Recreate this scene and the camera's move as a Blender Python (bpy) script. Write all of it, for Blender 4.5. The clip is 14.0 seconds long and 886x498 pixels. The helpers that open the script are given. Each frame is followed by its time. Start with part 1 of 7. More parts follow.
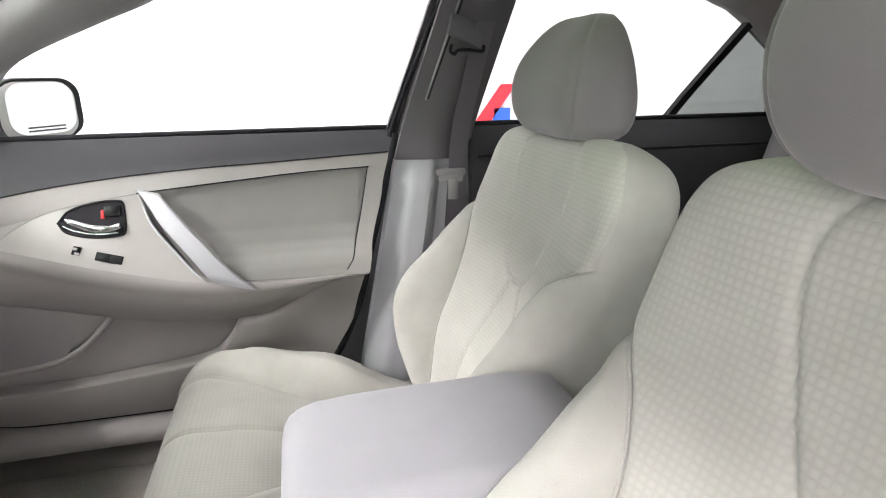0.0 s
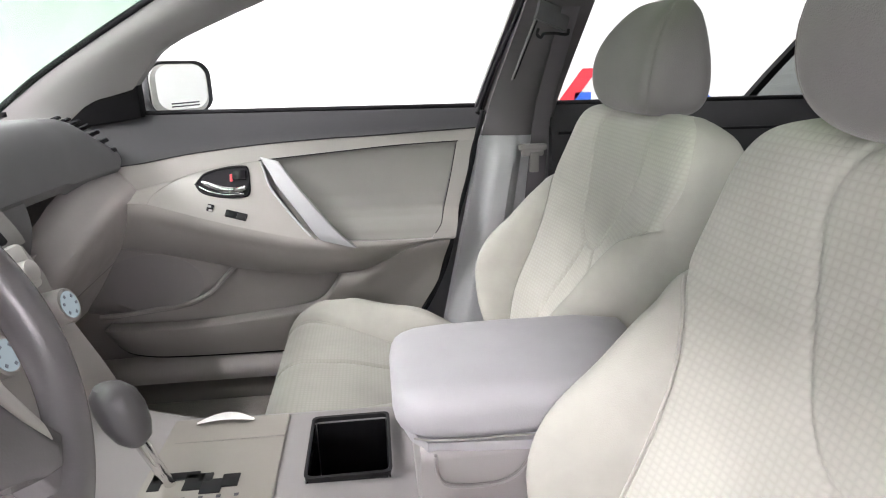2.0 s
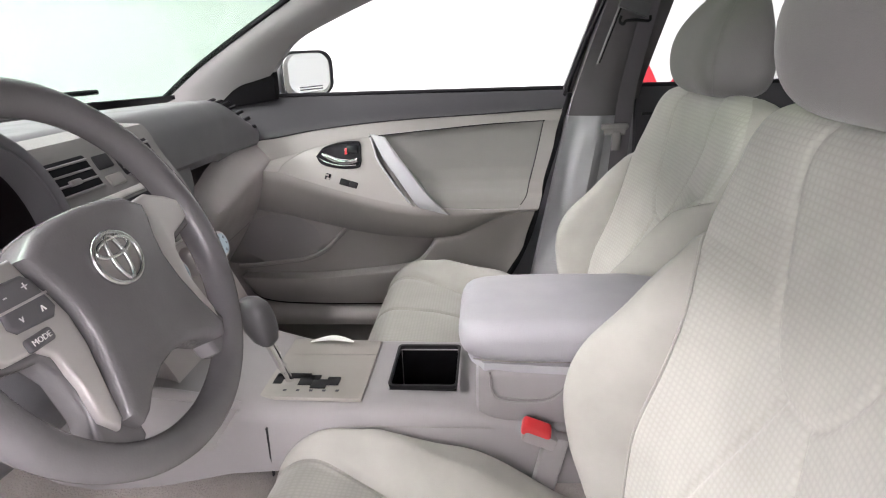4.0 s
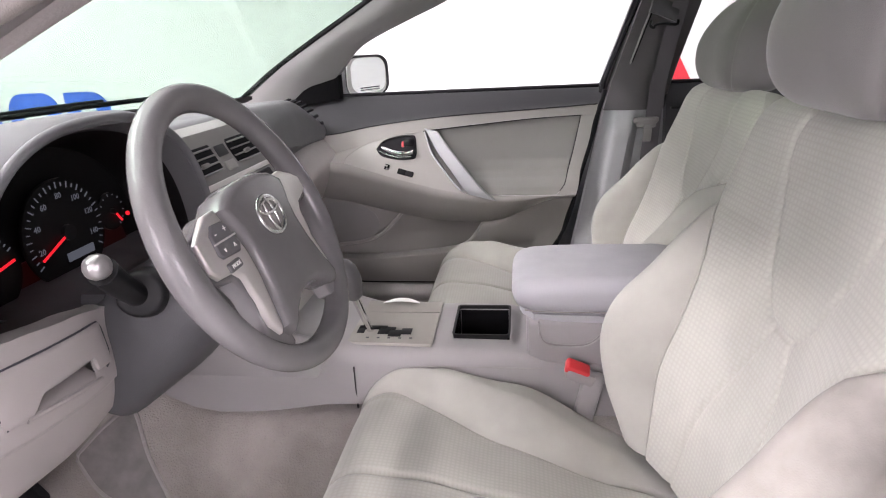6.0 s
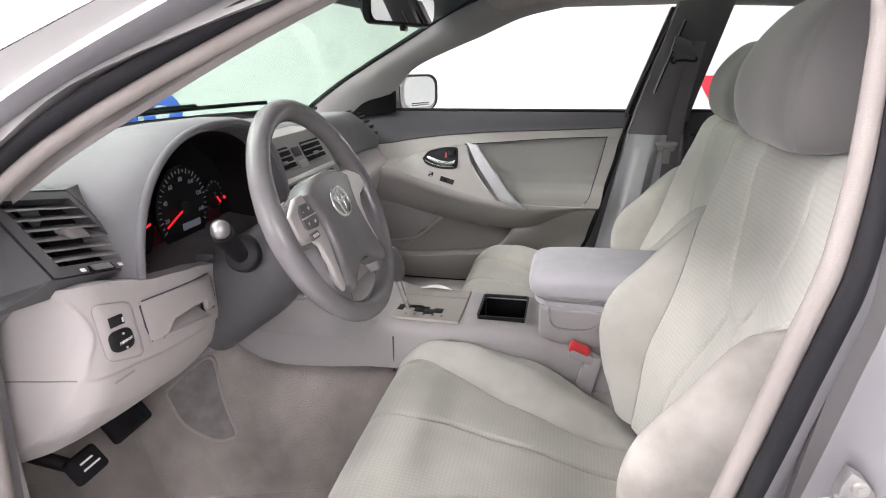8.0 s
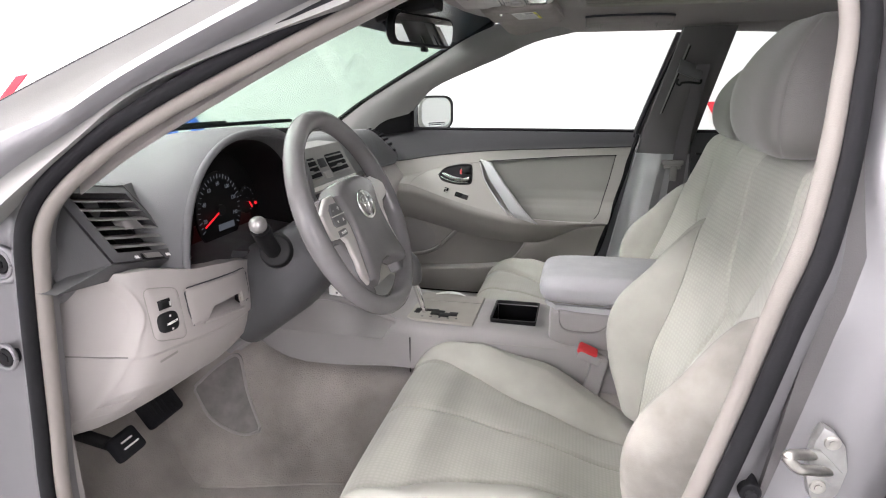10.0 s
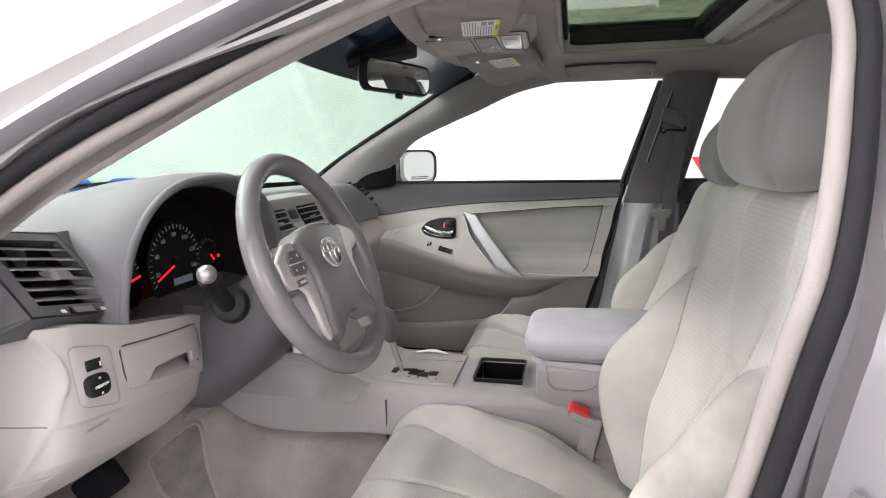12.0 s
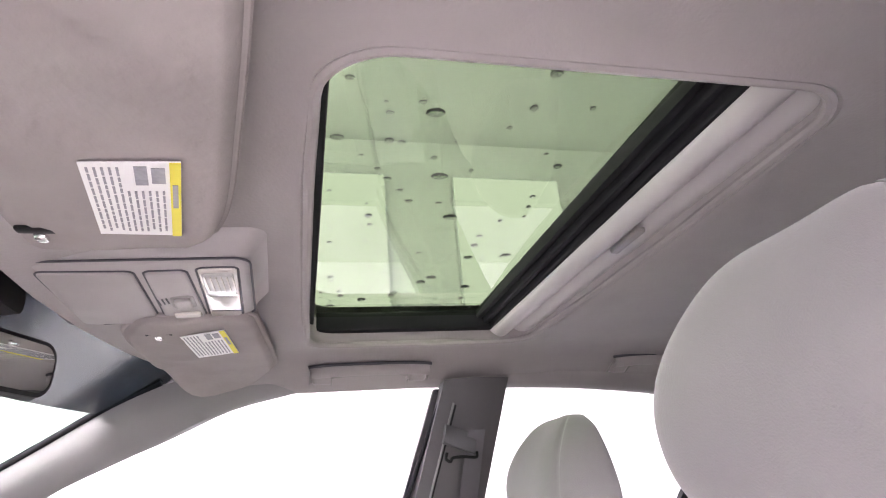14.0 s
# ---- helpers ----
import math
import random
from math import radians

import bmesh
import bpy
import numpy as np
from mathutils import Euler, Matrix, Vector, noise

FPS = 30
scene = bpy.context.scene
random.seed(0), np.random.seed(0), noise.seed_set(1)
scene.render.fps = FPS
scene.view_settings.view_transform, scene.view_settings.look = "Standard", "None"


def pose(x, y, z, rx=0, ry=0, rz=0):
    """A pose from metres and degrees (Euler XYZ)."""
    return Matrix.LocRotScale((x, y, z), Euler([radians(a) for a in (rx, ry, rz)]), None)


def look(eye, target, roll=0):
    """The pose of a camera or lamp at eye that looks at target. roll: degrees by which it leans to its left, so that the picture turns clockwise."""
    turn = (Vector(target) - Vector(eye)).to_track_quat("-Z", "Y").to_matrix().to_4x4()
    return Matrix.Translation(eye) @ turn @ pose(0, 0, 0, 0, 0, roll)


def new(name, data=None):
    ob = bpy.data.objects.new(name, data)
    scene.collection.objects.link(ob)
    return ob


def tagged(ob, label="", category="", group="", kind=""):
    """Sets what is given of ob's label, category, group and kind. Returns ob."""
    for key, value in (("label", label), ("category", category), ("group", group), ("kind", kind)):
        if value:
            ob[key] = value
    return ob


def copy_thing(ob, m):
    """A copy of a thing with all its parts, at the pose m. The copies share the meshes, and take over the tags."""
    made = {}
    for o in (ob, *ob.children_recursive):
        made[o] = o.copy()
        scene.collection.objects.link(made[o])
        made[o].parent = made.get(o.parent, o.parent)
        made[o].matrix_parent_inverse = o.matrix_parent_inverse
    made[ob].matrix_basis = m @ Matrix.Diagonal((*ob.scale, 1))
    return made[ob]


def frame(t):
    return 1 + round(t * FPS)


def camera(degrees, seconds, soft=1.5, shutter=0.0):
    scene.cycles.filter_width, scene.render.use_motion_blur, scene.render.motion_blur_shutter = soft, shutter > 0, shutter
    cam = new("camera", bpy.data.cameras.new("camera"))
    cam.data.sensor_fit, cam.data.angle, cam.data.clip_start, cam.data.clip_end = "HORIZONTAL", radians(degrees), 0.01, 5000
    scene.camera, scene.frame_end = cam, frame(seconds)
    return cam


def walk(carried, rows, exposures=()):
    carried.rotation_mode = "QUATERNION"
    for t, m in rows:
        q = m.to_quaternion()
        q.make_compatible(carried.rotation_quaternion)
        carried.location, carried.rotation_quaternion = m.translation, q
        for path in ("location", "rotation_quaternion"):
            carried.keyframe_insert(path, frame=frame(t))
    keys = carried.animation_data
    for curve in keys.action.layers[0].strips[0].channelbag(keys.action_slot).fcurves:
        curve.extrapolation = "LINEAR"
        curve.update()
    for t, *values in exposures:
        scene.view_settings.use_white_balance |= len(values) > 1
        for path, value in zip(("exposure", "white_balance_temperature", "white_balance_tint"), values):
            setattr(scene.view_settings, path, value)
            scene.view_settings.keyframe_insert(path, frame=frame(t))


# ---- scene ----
cam = camera(73.8, 14.0, soft=1.1)
PATH = [
    (0, (0.331, -0.547, 1.079), (0.796, 1.313, 0.509), -0.7),
    (0.5, (0.353, -0.574, 1.072), (0.665, 1.318, 0.503), -1.4),
    (1, (0.325, -0.597, 1.067), (0.583, 1.297, 0.478), -1.3),
    (1.5, (0.301, -0.631, 1.064), (0.54, 1.26, 0.459), -0.9),
    (2, (0.285, -0.674, 1.071), (0.505, 1.219, 0.463), -0.9),
    (2.5, (0.265, -0.716, 1.074), (0.454, 1.18, 0.466), -1.4),
    (3, (0.256, -0.759, 1.085), (0.41, 1.137, 0.468), -1.7),
    (3.5, (0.283, -0.798, 1.082), (0.309, 1.101, 0.455), -1.8),
    (4, (0.337, -0.839, 1.085), (0.184, 1.044, 0.429), -2.0),
    (4.2, (0.343, -0.853, 1.074), (0.143, 1.026, 0.421), -1.9),
    (6.3, (0.305, -1.059, 1.111), (0.041, 0.812, 0.456), -2.8),
    (6.5, (0.313, -1.079, 1.119), (0.033, 0.792, 0.469), -2.2),
    (7, (0.329, -1.135, 1.126), (0.018, 0.731, 0.478), -1.2),
    (7.5, (0.346, -1.189, 1.128), (-0.006, 0.677, 0.499), -0.9),
    (8, (0.353, -1.234, 1.128), (-0.035, 0.63, 0.518), -0.6),
    (10.5, (0.361, -1.323, 1.096), (-0.09, 0.559, 0.592), 0.0),
    (11, (0.362, -1.326, 1.082), (-0.12, 0.553, 0.598), 0.0),
    (11.5, (0.375, -1.324, 1.071), (-0.127, 0.557, 0.612), -0.6),
    (12, (0.379, -1.236, 1.068), (-0.041, 0.693, 0.746), -1.0),
    (12.5, (0.35, -1.036, 1.095), (0.224, 0.96, 1.097), -1.8),
    (13, (0.31, -0.816, 1.077), (0.5, 1.139, 1.454), -4.3),
    (13.5, (0.321, -0.691, 1.044), (0.683, 1.17, 1.68), -4.8),
    (14, (0.348, -0.652, 1.056), (0.805, 1.139, 1.819), -5.0),
]
walk(cam, [(t, look(eye, target, roll)) for t, eye, target, roll in PATH],
     exposures=[(t, e + 0.2 + 0.08 * max(0.0, 1 - t / 5), 6470, tint) for t, e, tint in ((0, 0.5, 19), (3, 0.36, 20), (6.5, 0.18, 26), (8, 0.16, 20), (11, 0.12, 17), (12, 0.15, 18), (12.5, 0.33, 20), (13, 0.54, 36), (13.5, 1.30, 44), (14, 1.47, 33))])

# ---- light ----
world = bpy.data.worlds.new("world")
world.use_nodes = True
world.node_tree.nodes["Background"].inputs[0].default_value = (0.9, 0.95, 1.0, 1)
world.node_tree.nodes["Background"].inputs[1].default_value = 0.05
scene.world = world


# ---- materials ----
def nodes_of(name):
    m = bpy.data.materials.new(name)
    m.use_nodes = True
    nt = m.node_tree
    return m, nt, nt.nodes, nt.links, nt.nodes["Principled BSDF"]


def surface(name, color, rough=0.5, metal=0.0, grain=400.0, grain_bump=0.0, mottle=0.06, mottle_scale=6.0,
            coat=0.0, spec=0.5, sheen=0.0, smudge=0.0, dist=0.001):
    """A material with colour mottling at a large scale and grain relief at a small one."""
    m, nt, n, l, b = nodes_of(name)
    tex = n.new("ShaderNodeTexCoord")
    big = n.new("ShaderNodeTexNoise")
    big.inputs["Scale"].default_value = mottle_scale
    big.inputs["Detail"].default_value = 5
    l.new(tex.outputs["Object"], big.inputs["Vector"])
    ramp = n.new("ShaderNodeMapRange")
    ramp.inputs["From Min"].default_value, ramp.inputs["From Max"].default_value = 0.3, 0.7
    ramp.inputs["To Min"].default_value, ramp.inputs["To Max"].default_value = 1 - mottle, 1 + mottle
    l.new(big.outputs["Fac"], ramp.inputs["Value"])
    mul = n.new("ShaderNodeVectorMath")
    mul.operation = "SCALE"
    mul.inputs[0].default_value = color
    l.new(ramp.outputs["Result"], mul.inputs["Scale"])
    l.new(mul.outputs[0], b.inputs["Base Color"])
    b.inputs["Roughness"].default_value = rough
    b.inputs["Metallic"].default_value = metal
    b.inputs["Coat Weight"].default_value = coat
    b.inputs["Specular IOR Level"].default_value = spec
    if sheen:
        b.inputs["Sheen Weight"].default_value = sheen
        b.inputs["Sheen Roughness"].default_value = 0.4
    if smudge:
        sm = n.new("ShaderNodeMapRange")
        sm.inputs["From Min"].default_value, sm.inputs["From Max"].default_value = 0.35, 0.65
        sm.inputs["To Min"].default_value, sm.inputs["To Max"].default_value = rough - smudge, rough + smudge
        sn = n.new("ShaderNodeTexNoise")
        sn.inputs["Scale"].default_value = mottle_scale * 3
        sn.inputs["Detail"].default_value = 6
        l.new(tex.outputs["Object"], sn.inputs["Vector"])
        l.new(sn.outputs["Fac"], sm.inputs["Value"])
        l.new(sm.outputs["Result"], b.inputs["Roughness"])
    if grain_bump:
        small = n.new("ShaderNodeTexNoise")
        small.inputs["Scale"].default_value = grain
        small.inputs["Detail"].default_value = 3
        l.new(tex.outputs["Object"], small.inputs["Vector"])
        bump = n.new("ShaderNodeBump")
        bump.inputs["Strength"].default_value = grain_bump
        bump.inputs["Distance"].default_value = dist
        l.new(small.outputs["Fac"], bump.inputs["Height"])
        l.new(bump.outputs["Normal"], b.inputs["Normal"])
    return m


def waffle(name, color, pitch=0.0075, depth=0.24):
    """Seat cloth with a woven grid of small cushions, laid out along the UV map in metres."""
    m, nt, n, l, b = nodes_of(name)
    uv = n.new("ShaderNodeUVMap")
    sep = n.new("ShaderNodeSeparateXYZ")
    l.new(uv.outputs["UV"], sep.inputs[0])
    waves = []
    for axis in ("X", "Y"):
        k = n.new("ShaderNodeMath")
        k.operation = "MULTIPLY"
        k.inputs[1].default_value = math.pi / pitch
        l.new(sep.outputs[axis], k.inputs[0])
        s = n.new("ShaderNodeMath")
        s.operation = "SINE"
        l.new(k.outputs[0], s.inputs[0])
        a = n.new("ShaderNodeMath")
        a.operation = "ABSOLUTE"
        l.new(s.outputs[0], a.inputs[0])
        waves.append(a)
    prod = n.new("ShaderNodeMath")
    prod.operation = "MULTIPLY"
    l.new(waves[0].outputs[0], prod.inputs[0])
    l.new(waves[1].outputs[0], prod.inputs[1])
    tex = n.new("ShaderNodeTexCoord")
    big = n.new("ShaderNodeTexNoise")
    big.inputs["Scale"].default_value = 7
    big.inputs["Detail"].default_value = 4
    l.new(tex.outputs["Object"], big.inputs["Vector"])
    fine = n.new("ShaderNodeTexNoise")
    fine.inputs["Scale"].default_value = 900
    l.new(tex.outputs["Object"], fine.inputs["Vector"])
    mix = n.new("ShaderNodeMapRange")
    mix.inputs["From Min"].default_value, mix.inputs["From Max"].default_value = 0.0, 1.0
    mix.inputs["To Min"].default_value, mix.inputs["To Max"].default_value = 0.925, 1.025
    l.new(prod.outputs[0], mix.inputs["Value"])
    mot = n.new("ShaderNodeMapRange")
    mot.inputs["From Min"].default_value, mot.inputs["From Max"].default_value = 0.3, 0.7
    mot.inputs["To Min"].default_value, mot.inputs["To Max"].default_value = 0.89, 1.09
    l.new(big.outputs["Fac"], mot.inputs["Value"])
    both = n.new("ShaderNodeMath")
    both.operation = "MULTIPLY"
    l.new(mix.outputs["Result"], both.inputs[0])
    l.new(mot.outputs["Result"], both.inputs[1])
    mul = n.new("ShaderNodeVectorMath")
    mul.operation = "SCALE"
    mul.inputs[0].default_value = color
    l.new(both.outputs[0], mul.inputs["Scale"])
    l.new(mul.outputs[0], b.inputs["Base Color"])
    add = n.new("ShaderNodeMath")
    add.operation = "MULTIPLY_ADD"
    l.new(fine.outputs["Fac"], add.inputs[0])
    add.inputs[1].default_value = 0.35
    l.new(prod.outputs[0], add.inputs[2])
    bump = n.new("ShaderNodeBump")
    bump.inputs["Strength"].default_value = depth
    bump.inputs["Distance"].default_value = 0.0012
    l.new(add.outputs[0], bump.inputs["Height"])
    l.new(bump.outputs["Normal"], b.inputs["Normal"])
    b.inputs["Roughness"].default_value = 0.95
    b.inputs["Specular IOR Level"].default_value = 0.2
    b.inputs["Sheen Weight"].default_value = 0.25
    return m


def emitter(name, color, strength):
    m, nt, n, l, b = nodes_of(name)
    b.inputs["Base Color"].default_value = (0, 0, 0, 1)
    b.inputs["Emission Color"].default_value = (*color, 1)
    b.inputs["Emission Strength"].default_value = strength
    return m


def glass(name, tint, gloss=0.07, edge_gloss=0.6):
    """Thin sheet glass: a tinted see-through sheet with a mirror gloss that rises at grazing angles."""
    m, nt, n, l, b = nodes_of(name)
    n.remove(b)
    out = n["Material Output"]
    clear = n.new("ShaderNodeBsdfTransparent")
    clear.inputs[0].default_value = (*tint, 1)
    shine = n.new("ShaderNodeBsdfGlossy")
    shine.inputs["Roughness"].default_value = 0.01
    edge = n.new("ShaderNodeLayerWeight")
    edge.inputs[0].default_value = 0.5
    steep = n.new("ShaderNodeMath")
    steep.operation = "POWER"
    steep.inputs[1].default_value = 4.0
    l.new(edge.outputs["Facing"], steep.inputs[0])
    fres = n.new("ShaderNodeMapRange")
    fres.inputs["To Min"].default_value, fres.inputs["To Max"].default_value = 0.5 * gloss, edge_gloss
    l.new(steep.outputs[0], fres.inputs["Value"])
    mix = n.new("ShaderNodeMixShader")
    l.new(fres.outputs[0], mix.inputs[0])
    l.new(clear.outputs[0], mix.inputs[1])
    l.new(shine.outputs[0], mix.inputs[2])
    l.new(mix.outputs[0], out.inputs["Surface"])
    return m


M = dict(
    cloth=surface("seat_cloth", (0.362, 0.359, 0.326), 0.95, grain=700, grain_bump=0.35, mottle=0.15, mottle_scale=7, spec=0.2, sheen=0.1),
    waffle=waffle("waffle_cloth", (0.405, 0.401, 0.363)),
    weave=waffle("weave_cloth", (0.335, 0.333, 0.300), 0.0065, 0.06),
    # brownish soiling, plus a darker tone that offsets strong side light
    soiled_dimmed_cloth=surface("soiled_dimmed_seat_cloth", (0.292, 0.275, 0.255), 0.95, grain=700, grain_bump=0.35, mottle=0.30, mottle_scale=11, spec=0.2, sheen=0.1),
    # seat cloth darkened, with the shade under the roof put into its colour
    shaded_cloth=surface("shaded_seat_cloth", (0.170, 0.164, 0.161), 0.95, grain=700, grain_bump=0.35, mottle=0.06, spec=0.2, sheen=0.3),
    liner=surface("headliner_felt", (0.315, 0.292, 0.283), 0.95, grain=260, grain_bump=0.5, mottle=0.05, mottle_scale=9, spec=0.2, sheen=0.2),
    shade_edge=surface("shade_edge_plastic", (0.42, 0.40, 0.395), 0.42, grain=300, grain_bump=0.2, mottle=0.03, smudge=0.06),
    visor=surface("visor_cloth", (0.300, 0.273, 0.262), 0.95, grain=150, grain_bump=0.6, mottle=0.10, mottle_scale=12, spec=0.2),
    dark=surface("charcoal_plastic", (0.088, 0.088, 0.092), 0.6, grain=900, grain_bump=0.25, mottle=0.06, smudge=0.08, spec=0.3),
    shift_plate=surface("shift_plate_paint", (0.27, 0.255, 0.232), 0.42, metal=0.15, mottle=0.03, smudge=0.06),
    heel_vinyl=surface("heel_pad_vinyl", (0.20, 0.188, 0.182), 0.5, grain=45, grain_bump=0.7, mottle=0.22, mottle_scale=30, dist=0.004),
    # darker copy of the charcoal plastic, carrying the shade on the column
    column_shaded=surface("shaded_column_plastic", (0.062, 0.062, 0.066), 0.55, grain=900, grain_bump=0.25, mottle=0.06, smudge=0.06, spec=0.25),
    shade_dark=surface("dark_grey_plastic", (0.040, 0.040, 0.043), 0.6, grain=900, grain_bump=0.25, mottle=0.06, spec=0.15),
    dash_pad=surface("dash_pad_vinyl", (0.150, 0.152, 0.158), 0.62, grain=700, grain_bump=0.35, mottle=0.05, smudge=0.06, spec=0.35),
    bezel=surface("bezel_grey_plastic", (0.17, 0.163, 0.16), 0.45, grain=900, grain_bump=0.2, mottle=0.04),
    button_grey=surface("button_plastic", (0.115, 0.113, 0.118), 0.5, grain=900, grain_bump=0.15, mottle=0.04),
    pale=surface("pale_grey_plastic", (0.35, 0.327, 0.318), 0.5, grain=900, grain_bump=0.2, mottle=0.03, smudge=0.08),
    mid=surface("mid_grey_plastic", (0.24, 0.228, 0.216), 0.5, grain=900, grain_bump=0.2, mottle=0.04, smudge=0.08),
    worn_grey=surface("worn_grey_plastic", (0.30, 0.29, 0.29), 0.28, metal=0.6, mottle=0.15, mottle_scale=60),
    console=surface("console_plastic", (0.25, 0.238, 0.24), 0.48, grain=900, grain_bump=0.2, mottle=0.04, smudge=0.08),
    door_pale=surface("door_plastic", (0.262, 0.250, 0.236), 0.42, grain=900, grain_bump=0.3, mottle=0.035, smudge=0.08, spec=0.6),
    speaker_grey=surface("speaker_plate_plastic", (0.185, 0.176, 0.168), 0.6, grain=900, grain_bump=0.25, mottle=0.05),
    insert=surface("insert_cloth", (0.235, 0.232, 0.218), 0.48, grain=800, grain_bump=0.3, mottle=0.04),
    pillar_dark=surface("dark_pillar_plastic", (0.098, 0.094, 0.096), 0.6, grain=600, grain_bump=0.25, mottle=0.04),
    cover=surface("pale_pillar_cover", (0.40, 0.41, 0.42), 0.5, grain=900, grain_bump=0.2, mottle=0.03, smudge=0.06),
    welt=surface("welt_vinyl", (0.21, 0.19, 0.178), 0.7, grain=700, grain_bump=0.3, mottle=0.06),
    arm=surface("armrest_vinyl", (0.33, 0.33, 0.345), 0.45, grain=500, grain_bump=0.25, mottle=0.04, smudge=0.08),
    silver_trim=surface("satin_silver_trim", (0.56, 0.54, 0.525), 0.40, metal=0.45, mottle=0.03, smudge=0.06),
    pillar=surface("pillar_plastic", (0.23, 0.225, 0.222), 0.6, grain=600, grain_bump=0.25, mottle=0.03),
    wheel=surface("worn_urethane", (0.142, 0.137, 0.140), 0.26, grain=450, grain_bump=0.22, mottle=0.10, mottle_scale=14, spec=0.55),
    dark_knob=surface("knob_vinyl", (0.065, 0.064, 0.066), 0.4, grain=600, grain_bump=0.2, mottle=0.08, smudge=0.1),
    black=surface("black_plastic", (0.010, 0.010, 0.011), 0.5, mottle=0.1, spec=0.2),
    gloss_black=surface("gloss_black", (0.008, 0.008, 0.009), 0.25, mottle=0.05, spec=0.25),
    rubber=surface("black_rubber", (0.014, 0.014, 0.016), 0.8, grain=500, grain_bump=0.2, mottle=0.1, spec=0.15),
    chrome=surface("chrome", (0.8, 0.8, 0.8), 0.12, metal=1.0, mottle=0.02),
    badge_chrome=surface("satin_chrome", (0.72, 0.72, 0.72), 0.26, metal=1.0, mottle=0.02),
    paint=surface("silver_paint", (0.19, 0.187, 0.198), 0.46, metal=0.5, grain=2500, grain_bump=0.1, mottle=0.03, coat=0.12),
    zinc_plate=surface("zinc_plate", (0.33, 0.33, 0.325), 0.42, metal=0.7, mottle=0.14, mottle_scale=60),
    steel=surface("zinc_steel", (0.50, 0.49, 0.46), 0.32, metal=1.0, mottle=0.12, mottle_scale=60),
    carpet=surface("carpet", (0.31, 0.288, 0.268), 1.0, grain=320, grain_bump=1.0, mottle=0.50, mottle_scale=4.2, spec=0.1, sheen=0.3, dist=0.003),
    belt=surface("belt_webbing", (0.105, 0.10, 0.108), 0.8, grain=600, grain_bump=0.4, mottle=0.05),
    red=surface("red_button", (0.50, 0.03, 0.035), 0.35, mottle=0.08),
    white=surface("white_print", (0.8, 0.8, 0.78), 0.6, mottle=0.03),
    yellow=surface("yellow_print", (0.75, 0.68, 0.06), 0.6, mottle=0.03),
    print_grey=surface("grey_print", (0.30, 0.30, 0.32), 0.7, mottle=0.1, mottle_scale=300),
    glass_grey=surface("lens_window", (0.42, 0.42, 0.40), 0.12, mottle=0.1, mottle_scale=90, coat=0.5),
    corner_black=surface("corner_black", (0.004, 0.004, 0.0045), 0.7, mottle=0.05, spec=0.05),
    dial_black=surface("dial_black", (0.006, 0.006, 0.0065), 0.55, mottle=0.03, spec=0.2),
    ink=surface("dark_print", (0.05, 0.05, 0.06), 0.6, mottle=0.05),
    mirror=surface("mirror", (0.85, 0.86, 0.86), 0.015, metal=1.0, mottle=0.0),
    lens=surface("lamp_lens", (0.52, 0.50, 0.45), 0.2, mottle=0.05, coat=0.5),
    wall=surface("studio_wall", (0.74, 0.74, 0.74), 0.8, grain=60, grain_bump=0.1, mottle=0.015, mottle_scale=1.5),
    studio_floor=surface("studio_floor", (0.38, 0.38, 0.38), 0.5, grain=80, grain_bump=0.2, mottle=0.08, mottle_scale=2),
    beam=surface("beam_paint", (0.55, 0.57, 0.56), 0.7, mottle=0.04),
    blue_paint=surface("blue_paint", (0.03, 0.12, 0.6), 0.6, mottle=0.03),
    red_paint=surface("red_paint", (0.7, 0.03, 0.05), 0.6, mottle=0.03),
    needle=emitter("lit_red", (1.0, 0.02, 0.03), 0.8),
    dial=emitter("lit_dial", (0.75, 0.85, 1.0), 0.08),
    dial_red=emitter("lit_dark_red", (0.5, 0.02, 0.02), 0.010),
    teal=emitter("lit_teal", (0.62, 0.78, 0.82), 0.3),
    glass=glass("clear_glass", (0.86, 0.93, 0.89)),
    shield_glass=glass("windscreen_glass", (0.53, 0.615, 0.56), 0.03, 0.22),
    tint_glass=glass("sunroof_glass", (0.385, 0.455, 0.352)),
    quarter_glass=glass("quarter_glass", (0.22, 0.25, 0.235)),
    band=surface("shade_band", (0.012, 0.03, 0.05), 0.15, mottle=0.05),
    strip=emitter("strip_glow", (1.0, 0.99, 0.95), 39.0),
    fill_strip=emitter("fill_strip_glow", (1.0, 0.99, 0.96), 11.0),
    wall_panel=emitter("wall_panel", (1.0, 0.99, 0.95), 1.2),
    side_fill_panel=emitter("side_fill_panel", (1.0, 0.985, 0.97), 15.0),
    ceiling_fill_panel=emitter("ceiling_fill_glow", (1.0, 0.985, 0.96), 33.0),
)


# ---- mesh helpers ----
def thing(name, place=(0, 0, 0), label="", category="", group="", kind=""):
    ob = new(name)
    ob.location = place
    ob.empty_display_size = 0.05
    return tagged(ob, label, category, group, kind)


def mesh_ob(name, mesh, material, parent=None, label="", angle=40):
    for p in mesh.polygons:
        p.use_smooth = True
    mesh.set_sharp_from_angle(angle=radians(angle))
    if material is not None:
        mesh.materials.append(material)
    ob = new(name, mesh)
    if parent is not None:
        ob.parent = parent
        if parent.parent is None:
            ob.matrix_parent_inverse = Matrix.Translation(-parent.location)
    if label:
        ob["label"] = label
    return ob


